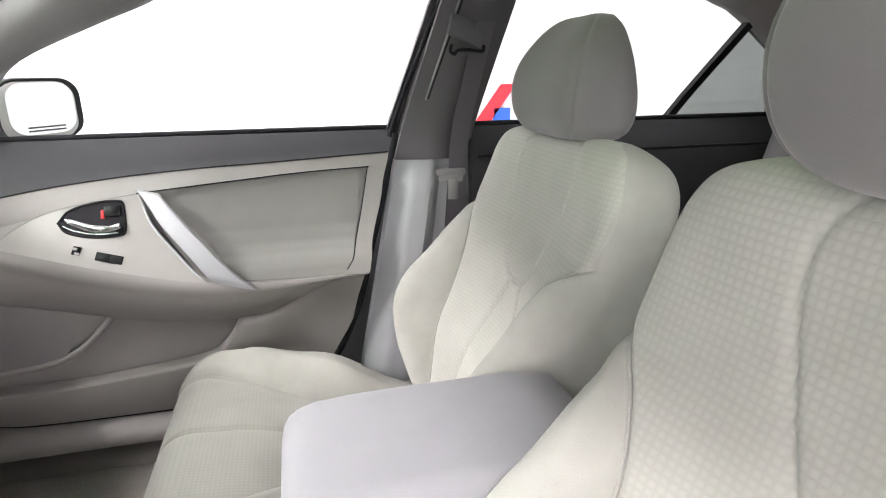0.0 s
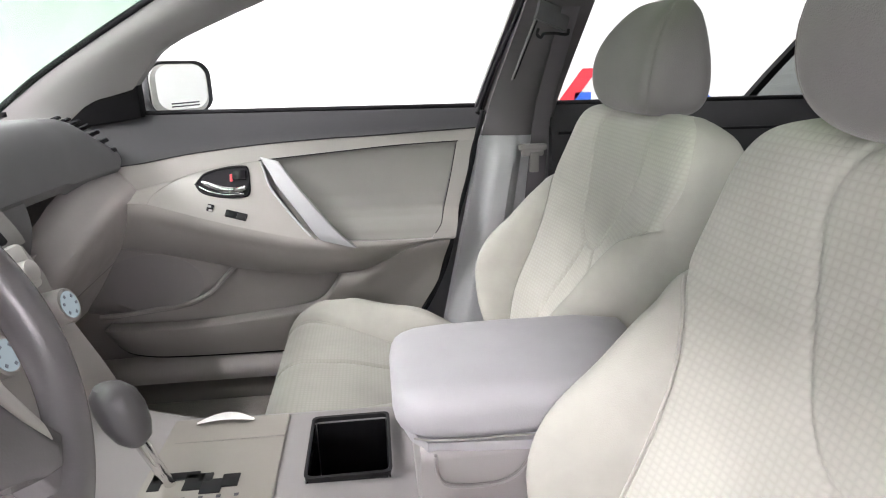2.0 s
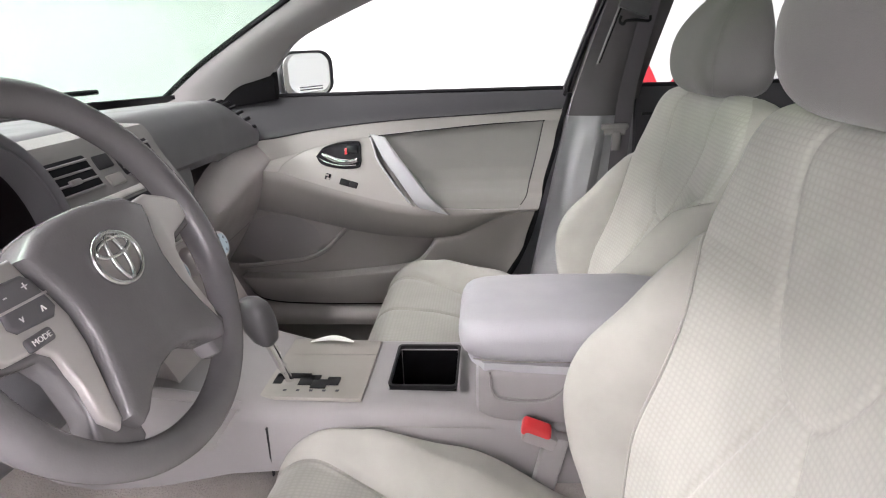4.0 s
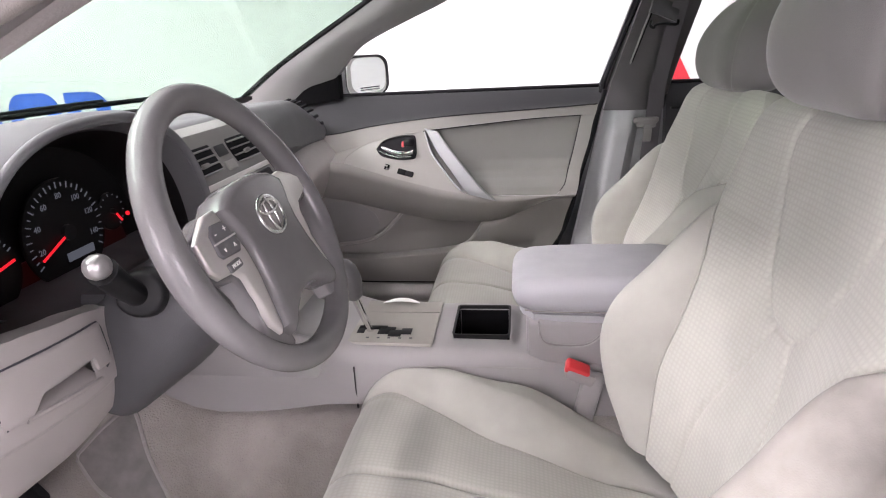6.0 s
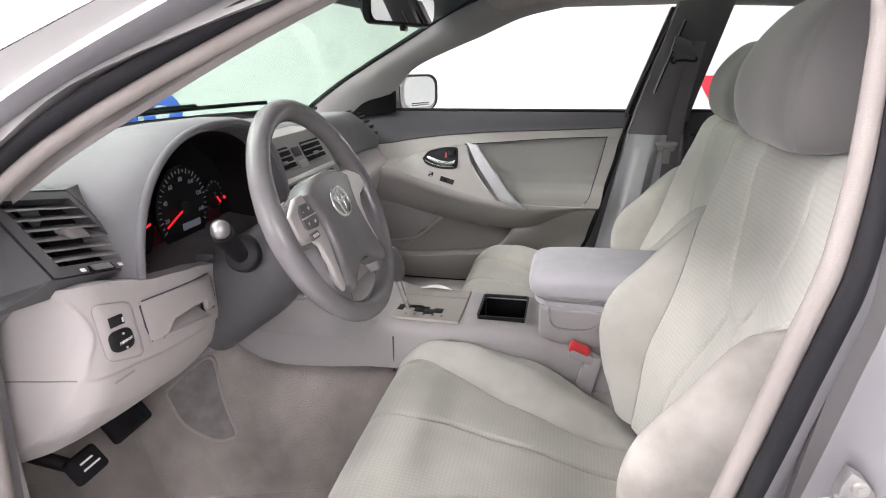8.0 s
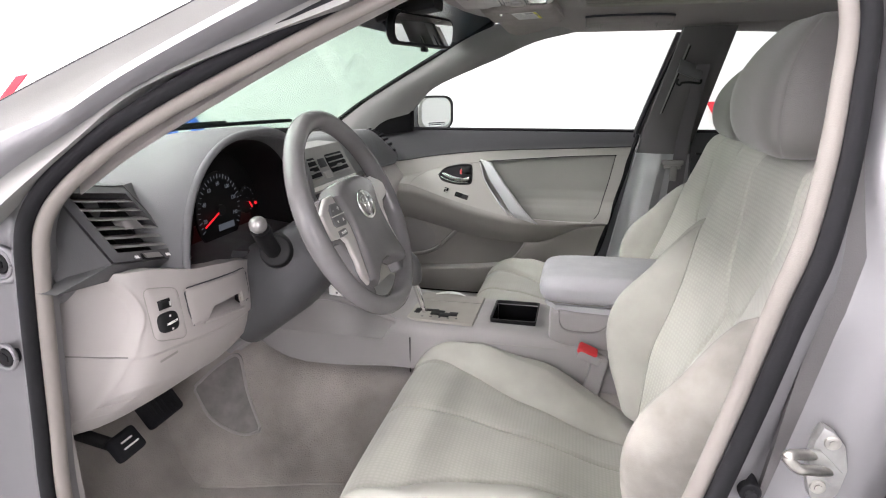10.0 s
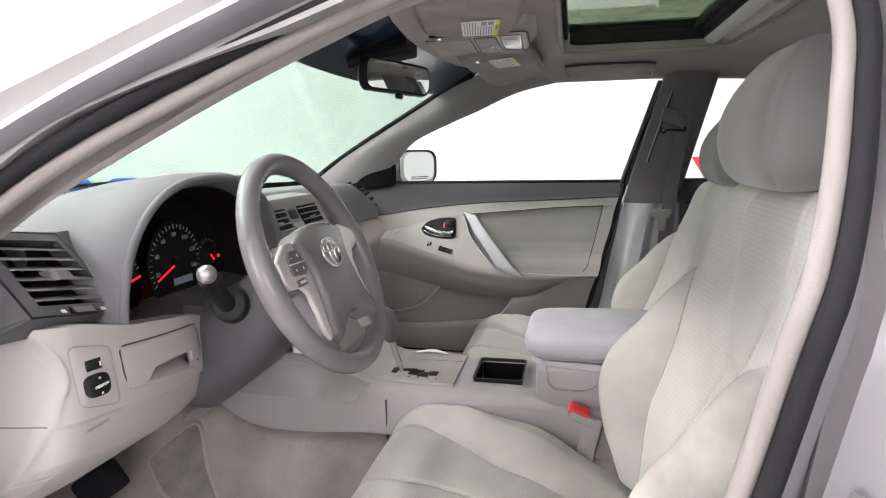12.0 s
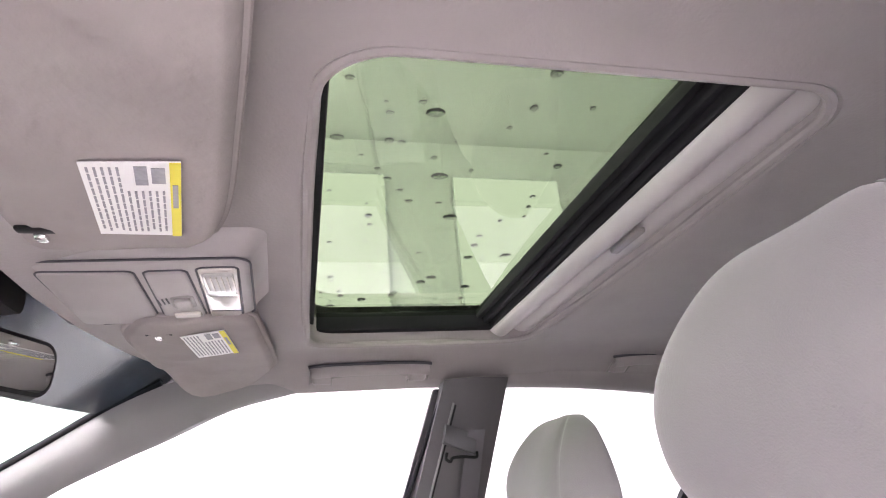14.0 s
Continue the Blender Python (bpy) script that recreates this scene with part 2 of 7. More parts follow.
def part(name, bm, material, parent, label="", angle=40):
    """Links a bmesh, made in world metres, as one mesh under a thing or a part."""
    mesh = bpy.data.meshes.new(name)
    bmesh.ops.recalc_face_normals(bm, faces=bm.faces[:])
    bm.to_mesh(mesh)
    bm.free()
    return mesh_ob(name, mesh, material, parent, label, angle)


def solid(verts, faces):
    bm = bmesh.new()
    vs = [bm.verts.new(v) for v in verts]
    for f in faces:
        try:
            bm.faces.new([vs[i] for i in f])
        except ValueError:
            pass
    return bm


def join(*bms):
    """One bmesh out of several."""
    out = bmesh.new()
    for b in bms:
        tmp = bpy.data.meshes.new("tmp")
        b.to_mesh(tmp)
        out.from_mesh(tmp)
        bpy.data.meshes.remove(tmp)
        b.free()
    return out


def moved(bm, m):
    bmesh.ops.transform(bm, matrix=m, verts=bm.verts[:])
    return bm


def rbox(c, size, bevel=0.004, seg=2, m=None):
    """A box with rounded edges."""
    bm = bmesh.new()
    bmesh.ops.create_cube(bm, size=1)
    bmesh.ops.scale(bm, vec=size, verts=bm.verts[:])
    if bevel:
        bmesh.ops.bevel(bm, geom=bm.edges[:], offset=min(bevel, min(size) * 0.49), segments=seg, profile=0.5, affect="EDGES")
    if m is not None:
        bmesh.ops.transform(bm, matrix=m, verts=bm.verts[:])
    bmesh.ops.translate(bm, vec=c, verts=bm.verts[:])
    return bm


def cyl(p, q, r, r2=None, n=20, bevel=0.0):
    """A rod from p to q."""
    p, q = Vector(p), Vector(q)
    bm = bmesh.new()
    bmesh.ops.create_cone(bm, cap_ends=True, segments=n, radius1=r, radius2=r if r2 is None else r2, depth=(q - p).length)
    if bevel:
        bmesh.ops.bevel(bm, geom=[e for e in bm.edges if len(e.link_faces) == 2 and max(len(f.verts) for f in e.link_faces) > 4],
                        offset=bevel, segments=2, profile=0.5, affect="EDGES")
    turn = (q - p).to_track_quat("Z", "Y").to_matrix().to_4x4()
    bmesh.ops.transform(bm, matrix=Matrix.Translation((p + q) / 2) @ turn, verts=bm.verts[:])
    return bm


def prism(poly, axis, a, b, bevel=0.0, seg=2):
    """A flat outline, in the two axes other than axis, given thickness from a to b."""
    def at(u, v, w):
        return {"x": (w, u, v), "y": (u, w, v), "z": (u, v, w)}[axis]
    n = len(poly)
    bm = solid([at(u, v, a) for u, v in poly] + [at(u, v, b) for u, v in poly],
               [list(range(n)), list(range(n, 2 * n))] + [[i, (i + 1) % n, n + (i + 1) % n, n + i] for i in range(n)])
    if bevel:
        bmesh.ops.recalc_face_normals(bm, faces=bm.faces[:])
        rim = [e for e in bm.edges if any(len(f.verts) == n for f in e.link_faces)] if n > 4 else bm.edges[:]
        bmesh.ops.bevel(bm, geom=rim, offset=bevel, segments=seg, profile=0.5, affect="EDGES")
    return bm


def loft(rings, cap=True, closed=True):
    """A skin over rings of equally many points."""
    n = len(rings[0])
    verts = [p for r in rings for p in r]
    faces = []
    for k in range(len(rings) - 1):
        for i in range(n if closed else n - 1):
            j = (i + 1) % n
            faces.append([k * n + i, k * n + j, (k + 1) * n + j, (k + 1) * n + i])
    if cap and closed:
        faces.append(list(range(n)))
        faces.append([(len(rings) - 1) * n + i for i in range(n)])
    return solid(verts, faces)


def slab(f, us, vs, thick):
    """A curved sheet f(u, v) with thickness along the vector thick."""
    nu, nv = len(us), len(vs)
    top = [Vector(f(u, v)) for u in us for v in vs]
    d = Vector(thick)
    verts = top + [p + d for p in top]
    off = nu * nv
    faces = []
    for i in range(nu - 1):
        for j in range(nv - 1):
            a = i * nv + j
            q = [a, a + 1, a + nv + 1, a + nv]
            faces.append(q)
            faces.append([off + k for k in reversed(q)])
    rim = [(i, 0) for i in range(nu)] + [(nu - 1, j) for j in range(1, nv)] + [(i, nv - 1) for i in range(nu - 2, -1, -1)] + [(0, j) for j in range(nv - 2, 0, -1)]
    ids = [i * nv + j for i, j in rim]
    for k in range(len(ids)):
        a, b = ids[k], ids[(k + 1) % len(ids)]
        faces.append([a, b, off + b, off + a])
    return solid(verts, faces)


def tube(path, r, n=10, closed=False, flat=1.0):
    """A round bead along a path; r a number or one for each point."""
    pts = [Vector(p) for p in path]
    k = len(pts)
    rings = []
    up = Vector((0.03, 0.05, 1)).normalized()
    for i, p in enumerate(pts):
        a = pts[(i - 1) % k] if closed or i else p
        b = pts[(i + 1) % k] if closed or i < k - 1 else p
        d = (b - a).normalized()
        s = d.cross(up)
        if s.length < 1e-4:
            s = d.cross(Vector((1, 0, 0)))
        s.normalize()
        u = s.cross(d)
        rr = r[i] if isinstance(r, (list, tuple)) else r
        rings.append([p + s * (math.cos(t) * rr) + u * (math.sin(t) * rr * flat) for t in (2 * math.pi * j / n for j in range(n))])
    if closed:
        rings.append(rings[0])
    return loft(rings, cap=not closed)


def spline(pts, n=40):
    """Points along a smooth curve through pts."""
    p = [Vector(q) for q in pts]
    p = [2 * p[0] - p[1]] + p + [2 * p[-1] - p[-2]]
    out = []
    segs = len(p) - 3
    for k in range(n + 1):
        s = min(k / n * segs, segs - 1e-6)
        i = int(s)
        t = s - i
        a, b, c, d = p[i:i + 4]
        out.append(0.5 * ((2 * b) + (c - a) * t + (2 * a - 5 * b + 4 * c - d) * t * t + (3 * b - a - 3 * c + d) * t ** 3))
    return out


def lerp_table(table, x):
    """A smooth reading of a table of (x, value)."""
    if x <= table[0][0]:
        return table[0][1]
    for (a, va), (b, vb) in zip(table, table[1:]):
        if x <= b:
            t = (x - a) / (b - a)
            return va + (vb - va) * (t * t * (3 - 2 * t) * 0.5 + t * 0.5)
    return table[-1][1]


def along(table, x):
    """A smooth line through a table of (x, value)."""
    if x <= table[0][0]:
        return table[0][1]
    for i in range(len(table) - 1):
        (a, va), (b, vb) = table[i], table[i + 1]
        if x <= b:
            p, q = table[max(0, i - 1)], table[min(len(table) - 1, i + 2)]
            h, t = b - a, (x - a) / (b - a)
            ma, mb = (vb - p[1]) / (b - p[0]) * h, (q[1] - va) / (q[0] - a) * h
            return va * (2 * t ** 3 - 3 * t * t + 1) + ma * (t ** 3 - 2 * t * t + t) + vb * (3 * t * t - 2 * t ** 3) + mb * (t ** 3 - t * t)
    return table[-1][1]


def step(a, b, x):
    t = max(0.0, min(1.0, (x - a) / (b - a)))
    return t * t * (3 - 2 * t)


def rrect(w, h, r, n=6):
    """A rounded rectangle about 0, 0."""
    out = []
    for cx, cy, a0 in ((w / 2 - r, h / 2 - r, 0), (-w / 2 + r, h / 2 - r, 90), (-w / 2 + r, -h / 2 + r, 180), (w / 2 - r, -h / 2 + r, 270)):
        for k in range(n + 1):
            a = radians(a0 + 90 * k / n)
            out.append((cx + r * math.cos(a), cy + r * math.sin(a)))
    return out


def lin(a, b, n):
    return [a + (b - a) * k / (n - 1) for k in range(n)]


def words(text, size, depth, m, material, parent, name="lettering"):
    """Raised writing, in Blender's own font, on the plane of the pose m."""
    c = bpy.data.curves.new("text", "FONT")
    c.body, c.size, c.extrude, c.align_x, c.align_y = text, size, depth, "CENTER", "CENTER"
    c.resolution_u = 2
    tmp = new("text", c)
    bpy.context.view_layer.update()
    mesh = bpy.data.meshes.new_from_object(tmp.evaluated_get(bpy.context.evaluated_depsgraph_get()))
    bpy.data.objects.remove(tmp)
    mesh.transform(m)
    mesh.name = name
    mesh.materials.clear()
    return mesh_ob(name, mesh, material, parent)


def axes(origin, x, y):
    """A pose whose x and y axes point along the given vectors."""
    x = Vector(x).normalized()
    z = x.cross(Vector(y)).normalized()
    y = z.cross(x)
    m = Matrix((x, y, z)).transposed().to_4x4()
    return Matrix.Translation(origin) @ m


# ---- the studio round the car ----
WALL_Y, WALL_X0, WALL_X1, WALL_NEAR, TOP = 3.2, -5.2, 5.0, -4.2, 3.6


def setting(name, bm, material, label, category):
    return tagged(part(name, bm, material, None, label), label, category, kind="structure")


setting("ground", rbox((-0.1, -0.5, -0.05), (12, 9, 0.1), 0), M["studio_floor"], "pale grey painted studio floor", "floor")
setting("wall_north", rbox((-0.1, WALL_Y + 0.05, TOP / 2), (12, 0.1, TOP), 0), M["wall"], "plain white studio wall beyond the passenger side", "wall")
setting("wall_south", rbox((-0.1, WALL_NEAR - 0.05, TOP / 2), (12, 0.1, TOP), 0), M["wall"], "plain white studio wall on the driver's side", "wall")
setting("wall_west", rbox((WALL_X0 - 0.05, -0.5, TOP / 2), (0.1, 9, TOP), 0), M["wall"], "plain white studio wall ahead of the car", "wall")
setting("wall_east", rbox((WALL_X1 + 0.05, -0.5, TOP / 2), (0.1, 9, TOP), 0), M["wall"], "plain white studio wall behind the car", "wall")
setting("ceiling", rbox((-0.1, -0.5, TOP + 0.05), (12, 9, 0.1), 0), M["wall"], "white studio ceiling", "ceiling")

# fill panels added ahead, out of view, with painted beams between them
panel = thing("ceiling_fill", (-3.4, 0.6, TOP - 0.04), "large square white fill panel added out of view under the ceiling", "ceiling light", "ceiling lights")
part("diffuser", rbox((-3.4, 0.6, TOP - 0.045), (1.7, 1.7, 0.03), 0.005), M["ceiling_fill_panel"], panel, "glowing white diffuser")
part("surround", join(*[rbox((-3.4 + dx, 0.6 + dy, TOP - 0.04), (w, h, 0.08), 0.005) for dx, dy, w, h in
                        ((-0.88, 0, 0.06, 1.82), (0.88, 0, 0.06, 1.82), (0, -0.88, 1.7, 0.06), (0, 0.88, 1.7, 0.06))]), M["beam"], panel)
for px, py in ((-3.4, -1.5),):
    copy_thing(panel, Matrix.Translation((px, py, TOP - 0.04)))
strip = thing("strip_light", (-1.1, -0.2, TOP - 0.3), "long narrow ceiling strip light ahead of the car", "strip light")
part("tube", rbox((-1.1, -0.2, TOP - 0.32), (0.16, 3.6, 0.03), 0.01), M["strip"], strip, "glowing tube")
part("housing", rbox((-1.1, -0.2, TOP - 0.28), (0.22, 3.66, 0.05), 0.01), M["beam"], strip)
for y in (-1.6, 1.2):
    part("hanger", cyl((-1.1, y, TOP - 0.26), (-1.1, y, TOP), 0.01), M["beam"], strip)
# second strip added as an unseen fill for the driver's side
fill_strip = thing("strip_light", (0.2, -1.55, TOP - 0.3), "long narrow fill strip added out of view beside the open driver's door", "strip light")
part("tube", rbox((0.2, -1.55, TOP - 0.32), (3.2, 0.26, 0.03), 0.01), M["fill_strip"], fill_strip, "glowing tube")
part("housing", rbox((0.2, -1.55, TOP - 0.28), (3.26, 0.32, 0.05), 0.01), M["beam"], fill_strip)
for x in (-1.0, 1.4):
    part("hanger", cyl((x, -1.55, TOP - 0.26), (x, -1.55, TOP), 0.01), M["beam"], fill_strip)
for x0, x1 in ((-0.6, 0.92), (1.45, 2.3)):
    wp = thing("wall_light", ((x0 + x1) / 2, WALL_Y, 2.7), "tall white light panel on the studio wall", "wall light", "wall lights")
    part("diffuser", rbox(((x0 + x1) / 2, WALL_Y - 0.03, 2.75), (x1 - x0, 0.03, 1.05), 0.005), M["wall_panel"], wp, "glowing white diffuser")
    part("casing", rbox(((x0 + x1) / 2, WALL_Y - 0.012, 2.75), (x1 - x0 + 0.04, 0.024, 1.09), 0.004), M["beam"], wp)

# unseen fill panels, added to brighten the dash and the driver's side
for x0, x1 in ((-2.1, -1.0), (1.3, 2.6)):
    wp = thing("wall_light", ((x0 + x1) / 2, WALL_NEAR, 1.9), "wide white fill panel added out of view on the studio wall", "wall light", "wall lights")
    part("diffuser", rbox(((x0 + x1) / 2, WALL_NEAR + 0.03, 1.95), (x1 - x0, 0.03, 1.3), 0.005), M["side_fill_panel"], wp, "glowing white diffuser")
    part("casing", rbox(((x0 + x1) / 2, WALL_NEAR + 0.012, 1.95), (x1 - x0 + 0.04, 0.024, 1.34), 0.004), M["beam"], wp)

# painted sign on the far wall: plain blue and red shapes
sign = thing("wall_sign", (0, WALL_Y, 0.8), "blue and red painted shapes on a white studio wall", "sign")


def sign_ring(x, z, w, h, cut, material):
    outer, inner = rrect(w, h, w * 0.32), rrect(w - 2 * cut, h - 2 * cut, max(0.02, w * 0.32 - cut))
    n = len(outer)
    rings = [[(x + u, WALL_Y - d, z + v) for u, v in pts] for pts, d in ((outer, 0.004), (outer, 0.012), (inner, 0.012), (inner, 0.004))]
    part("sign_ring", loft(rings + rings[:1], cap=False), material, sign)


for x, w in ((-3.385, 0.43), (-3.905, 0.43)):
    sign_ring(x, 0.59, w, 0.62, 0.11, M["blue_paint"])
# a square-cornered letter form with a closed bowl
bowl = [(0.16 * math.cos(radians(a)), 0.15 * math.sin(radians(a))) for a in range(-90, 91, 15)]
outer = [(-3.11, 0.895)] + [(-2.905 + u, 0.735 + v * 1.067) for u, v in reversed(bowl)] + [(-3.11, 0.575)]
inner = [(-3.0, 0.795)] + [(-2.915 + u * 0.36, 0.735 + v * 0.4) for u, v in reversed(bowl)] + [(-3.0, 0.675)]
bowl_rings = [[(x, WALL_Y - d, z) for x, z in pts] for pts, d in ((outer, 0.004), (outer, 0.012), (inner, 0.012), (inner, 0.004))]
part("sign_bowl", loft(bowl_rings + bowl_rings[:1], cap=False), M["blue_paint"], sign)
part("sign_bar", prism([(-3.11, 0.28), (-3.0, 0.28), (-3.0, 0.572), (-3.11, 0.572)], "y", WALL_Y - 0.012, WALL_Y - 0.004), M["blue_paint"], sign)
part("sign_bar", prism([(-2.85, 0.28), (-2.73, 0.28), (-2.85, 0.572), (-2.96, 0.572)], "y", WALL_Y - 0.012, WALL_Y - 0.004), M["blue_paint"], sign)
part("sign_bar", prism([(1.465, 0.74), (1.57, 0.74), (1.77, 1.01), (1.665, 1.01)], "y", WALL_Y - 0.012, WALL_Y - 0.004), M["red_paint"], sign)
part("sign_bar", prism([(1.465, 0.74), (1.36, 0.74), (1.20, 1.01), (1.32, 1.01)], "y", WALL_Y - 0.012, WALL_Y - 0.004), M["red_paint"], sign)
part("sign_bar", prism([(1.60, 0.5), (1.73, 0.5), (1.73, 0.86), (1.62, 0.86)], "y", WALL_Y - 0.012, WALL_Y - 0.004), M["blue_paint"], sign)
sign_ring(1.98, 0.60, 0.36, 0.5, 0.11, M["blue_paint"])
sign_ring(2.42, 0.60, 0.36, 0.5, 0.11, M["blue_paint"])
part("sign_bar", prism([(-4.9, 0.95), (-4.8, 0.95), (-4.45, 1.24), (-4.58, 1.22)], "y", WALL_Y - 0.012, WALL_Y - 0.004), M["red_paint"], sign)

# ---- car shell ----
FLOOR = 0.27


def side_y(z):
    """How far the side glass and pillars stand from the middle at a height."""
    d = z - 0.962
    return 0.778 - 0.32 * (d + math.sqrt(d * d + 0.0009)) - max(0.0, -d) * 0.02


setting("floor", join(rbox((0.5, 0, FLOOR - 0.03), (2.4, 1.44, 0.06), 0.01)), M["carpet"], "worn pale grey carpet on the car floor", "floor")
for sgn in (1, -1):
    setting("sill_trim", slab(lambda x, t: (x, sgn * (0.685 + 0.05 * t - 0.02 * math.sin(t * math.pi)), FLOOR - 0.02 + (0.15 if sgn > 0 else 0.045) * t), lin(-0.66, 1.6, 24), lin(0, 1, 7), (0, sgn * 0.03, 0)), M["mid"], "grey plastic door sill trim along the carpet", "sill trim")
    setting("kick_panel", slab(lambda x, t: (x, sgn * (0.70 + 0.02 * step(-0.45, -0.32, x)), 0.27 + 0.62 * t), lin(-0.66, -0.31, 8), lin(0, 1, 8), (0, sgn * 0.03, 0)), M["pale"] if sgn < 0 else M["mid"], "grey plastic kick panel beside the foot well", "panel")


def tunnel(x, t):
    """Carpeted transmission tunnel: t across, from the driver's side to the passenger's."""
    w = 0.17 + 0.10 * step(0.0, -0.5, x)
    h = 0.47 + 0.10 * step(-0.1, -0.55, x)
    a = (t - 0.5) * 2
    return (x, -0.012 + a * (w + 0.09), FLOOR + 0.004 + (h - FLOOR) * (1 - step(0.45, 1.0, abs(a))))


setting("tunnel_carpet", slab(tunnel, lin(-0.66, 1.2, 40), lin(0, 1, 31), (0, 0, -0.01)), M["carpet"], "pale grey carpet over the transmission tunnel", "carpet")
setting("toe_board", slab(lambda y, t: (-0.40 - 0.22 * t, y, FLOOR + 0.006 + 0.33 * t * t), lin(-0.70, 0.70, 30), lin(0, 1, 12), (-0.01, 0, -0.01)), M["carpet"], "pale grey carpet rising to the toe board", "carpet")
body = thing("car_body", (0.5, 0, 0.2), "silver painted sedan body with the driver's door open", "car", kind="structure")

# roof skin, firewall, tail and far flank, closing the shell
part("firewall", rbox((-0.62, 0, 0.6), (0.04, 1.46, 0.66), 0.01), M["carpet"], body, "carpeted toe board")
part("tail", rbox((1.72, 0, 0.75), (0.06, 1.4, 0.9), 0.02), M["dark"], body)

# roof skin with the sunroof cut out, drawn as rings out of the opening
HX0, HX1, HY0, HY1 = 0.355, 0.765, -0.36, 0.405
HXC, HYC = (HX0 + HX1) / 2, (HY0 + HY1) / 2


def liner_z(x, y):
    """Height of the headliner."""
    z = 1.318 - 0.055 * step(0.44, 0.63, abs(y)) - 0.05 * step(0.28, -0.05, x) - 0.06 * max(0.0, x - 0.95)
    return z


hole = rrect(HX1 - HX0, HY1 - HY0, 0.055, 8)
hole = [(HXC + u, HYC + v) for u, v in hole]


def spread(k, x0, x1, y0, y1):
    """A ring between the opening (k = 0) and the outer rectangle (k = 1)."""
    out = []
    for u, v in hole:
        du, dv = u - HXC, v - HYC
        fu = ((x1 - HXC) / du if du > 0 else (x0 - HXC) / du) if abs(du) > 1e-6 else 1e9
        fv = ((y1 - HYC) / dv if dv > 0 else (y0 - HYC) / dv) if abs(dv) > 1e-6 else 1e9
        f = min(fu, fv)
        out.append((u + du * (f - 1) * k, v + dv * (f - 1) * k))
    return out


def refine(pts, n=6):
    out = []
    for (a, b), (c, d) in zip(pts, pts[1:] + pts[:1]):
        m = n if math.hypot(c - a, d - b) > 0.1 else 1
        out += [(a + (c - a) * t / m, b + (d - b) * t / m) for t in range(m)]
    return out


hole = refine(hole, 14)


def header(u, v):
    """Draws the front of the roof back to the header line."""
    if u >= HX0:
        return u
    return HX0 - (HX0 - u) * (HX0 - 0.068 - 0.25 * v * v) / (HX0 + 0.02)



rings = []
for k in [0.0, 0.015, 0.04, 0.1, 0.2, 0.3, 0.4, 0.5, 0.6, 0.7, 0.8, 0.85, 0.9, 0.95, 1.0]:
    ring = []
    for u, v in spread(k, -0.02, 1.55, -0.585, 0.60):
        lip = 0.010 * (1 - step(0.0, 0.03, k)) - 0.006 * step(0.0, 0.02, k) * (1 - step(0.03, 0.09, k))
        u = header(u, v)
        ring.append((u, v, liner_z(u, v) + lip))
    rings.append(ring)
well = [[(u, v, liner_z(u, v) + h) for u, v in spread(-0.0 + e, -0.02, 1.55, -0.585, 0.60)] for e, h in ((0.004, 0.055), (0.0, 0.05), (0.0, 0.02))]
liner_bm = loft(well + rings, cap=False)
setting("ceiling_lining", liner_bm, M["liner"], "warm grey felt headliner round an open sunroof shade", "ceiling")
outer_rings = [[(header(u, v), v, liner_z(header(u, v), v) + h) for u, v in spread(k, -0.02, 1.55, -0.6, 0.615)] for k, h in ((0.0, 0.07), (0.3, 0.09), (0.6, 0.085), (1.0, 0.045))]
part("roof_skin", loft(outer_rings, cap=False), M["paint"], body)

# sunroof: glass panel, black seals and the sliding shade's edge
sunroof = thing("sunroof", (HXC, HYC, 1.36), "green tinted glass sunroof with rain drops and black seals", "sunroof")
GX0, GX1 = HX0 - 0.02, HX1 - 0.098
GZ = 1.375
pane = part("pane", slab(lambda x, y: (x, y, GZ - 0.012 * (y / 0.4) ** 2), lin(GX0 - 0.02, GX1 + 0.04, 5), lin(HY0 - 0.05, HY1 + 0.05, 9), (0, 0, 0.004)), M["tint_glass"], sunroof, "green tinted glass pane")
part("side_seal", rbox((HXC, HY1 - 0.006, 1.356), (HX1 - HX0, 0.024, 0.036), 0.006), M["rubber"], sunroof)
part("side_seal", rbox((HXC, HY0 + 0.004, 1.362), (HX1 - HX0, 0.03, 0.03), 0.006), M["rubber"], sunroof)
part("front_seal", rbox((HX0 + 0.004, HYC, 1.362), (0.012, HY1 - HY0, 0.03), 0.004), M["rubber"], sunroof)
for k in range(3):
    part("rear_seal", rbox((GX1 + 0.006 + 0.013 * k, HYC, 1.366 - 0.009 * k), (0.0125, HY1 - HY0, 0.02), 0.005), M["rubber"], sunroof)
part("shade_edge", slab(lambda s, y: (HX1 - 0.068 + 0.085 * s, y, 1.338 - 0.014 * abs(math.sin(s * 2.0 * math.pi)) ** 0.8 + 0.004 * s), lin(0, 1, 41), lin(HY0 - 0.01, HY1 + 0.01, 3), (0, 0, 0.008)), M["shade_edge"], sunroof, "sliding shade's pale moulded edge")
part("opening_rim", tube([(u, v, liner_z(u, v) - 0.001) for u, v in spread(0.012, -0.02, 1.55, -0.585, 0.60)], 0.0055, 8, closed=True), M["liner"], sunroof, "rolled felt rim")
part("shade_handle", rbox((HX1 - 0.028, -0.05, 1.326), (0.012, 0.07, 0.008), 0.003), M["mid"], sunroof, "recessed finger grip")
rng = random.Random(4)
drops = []
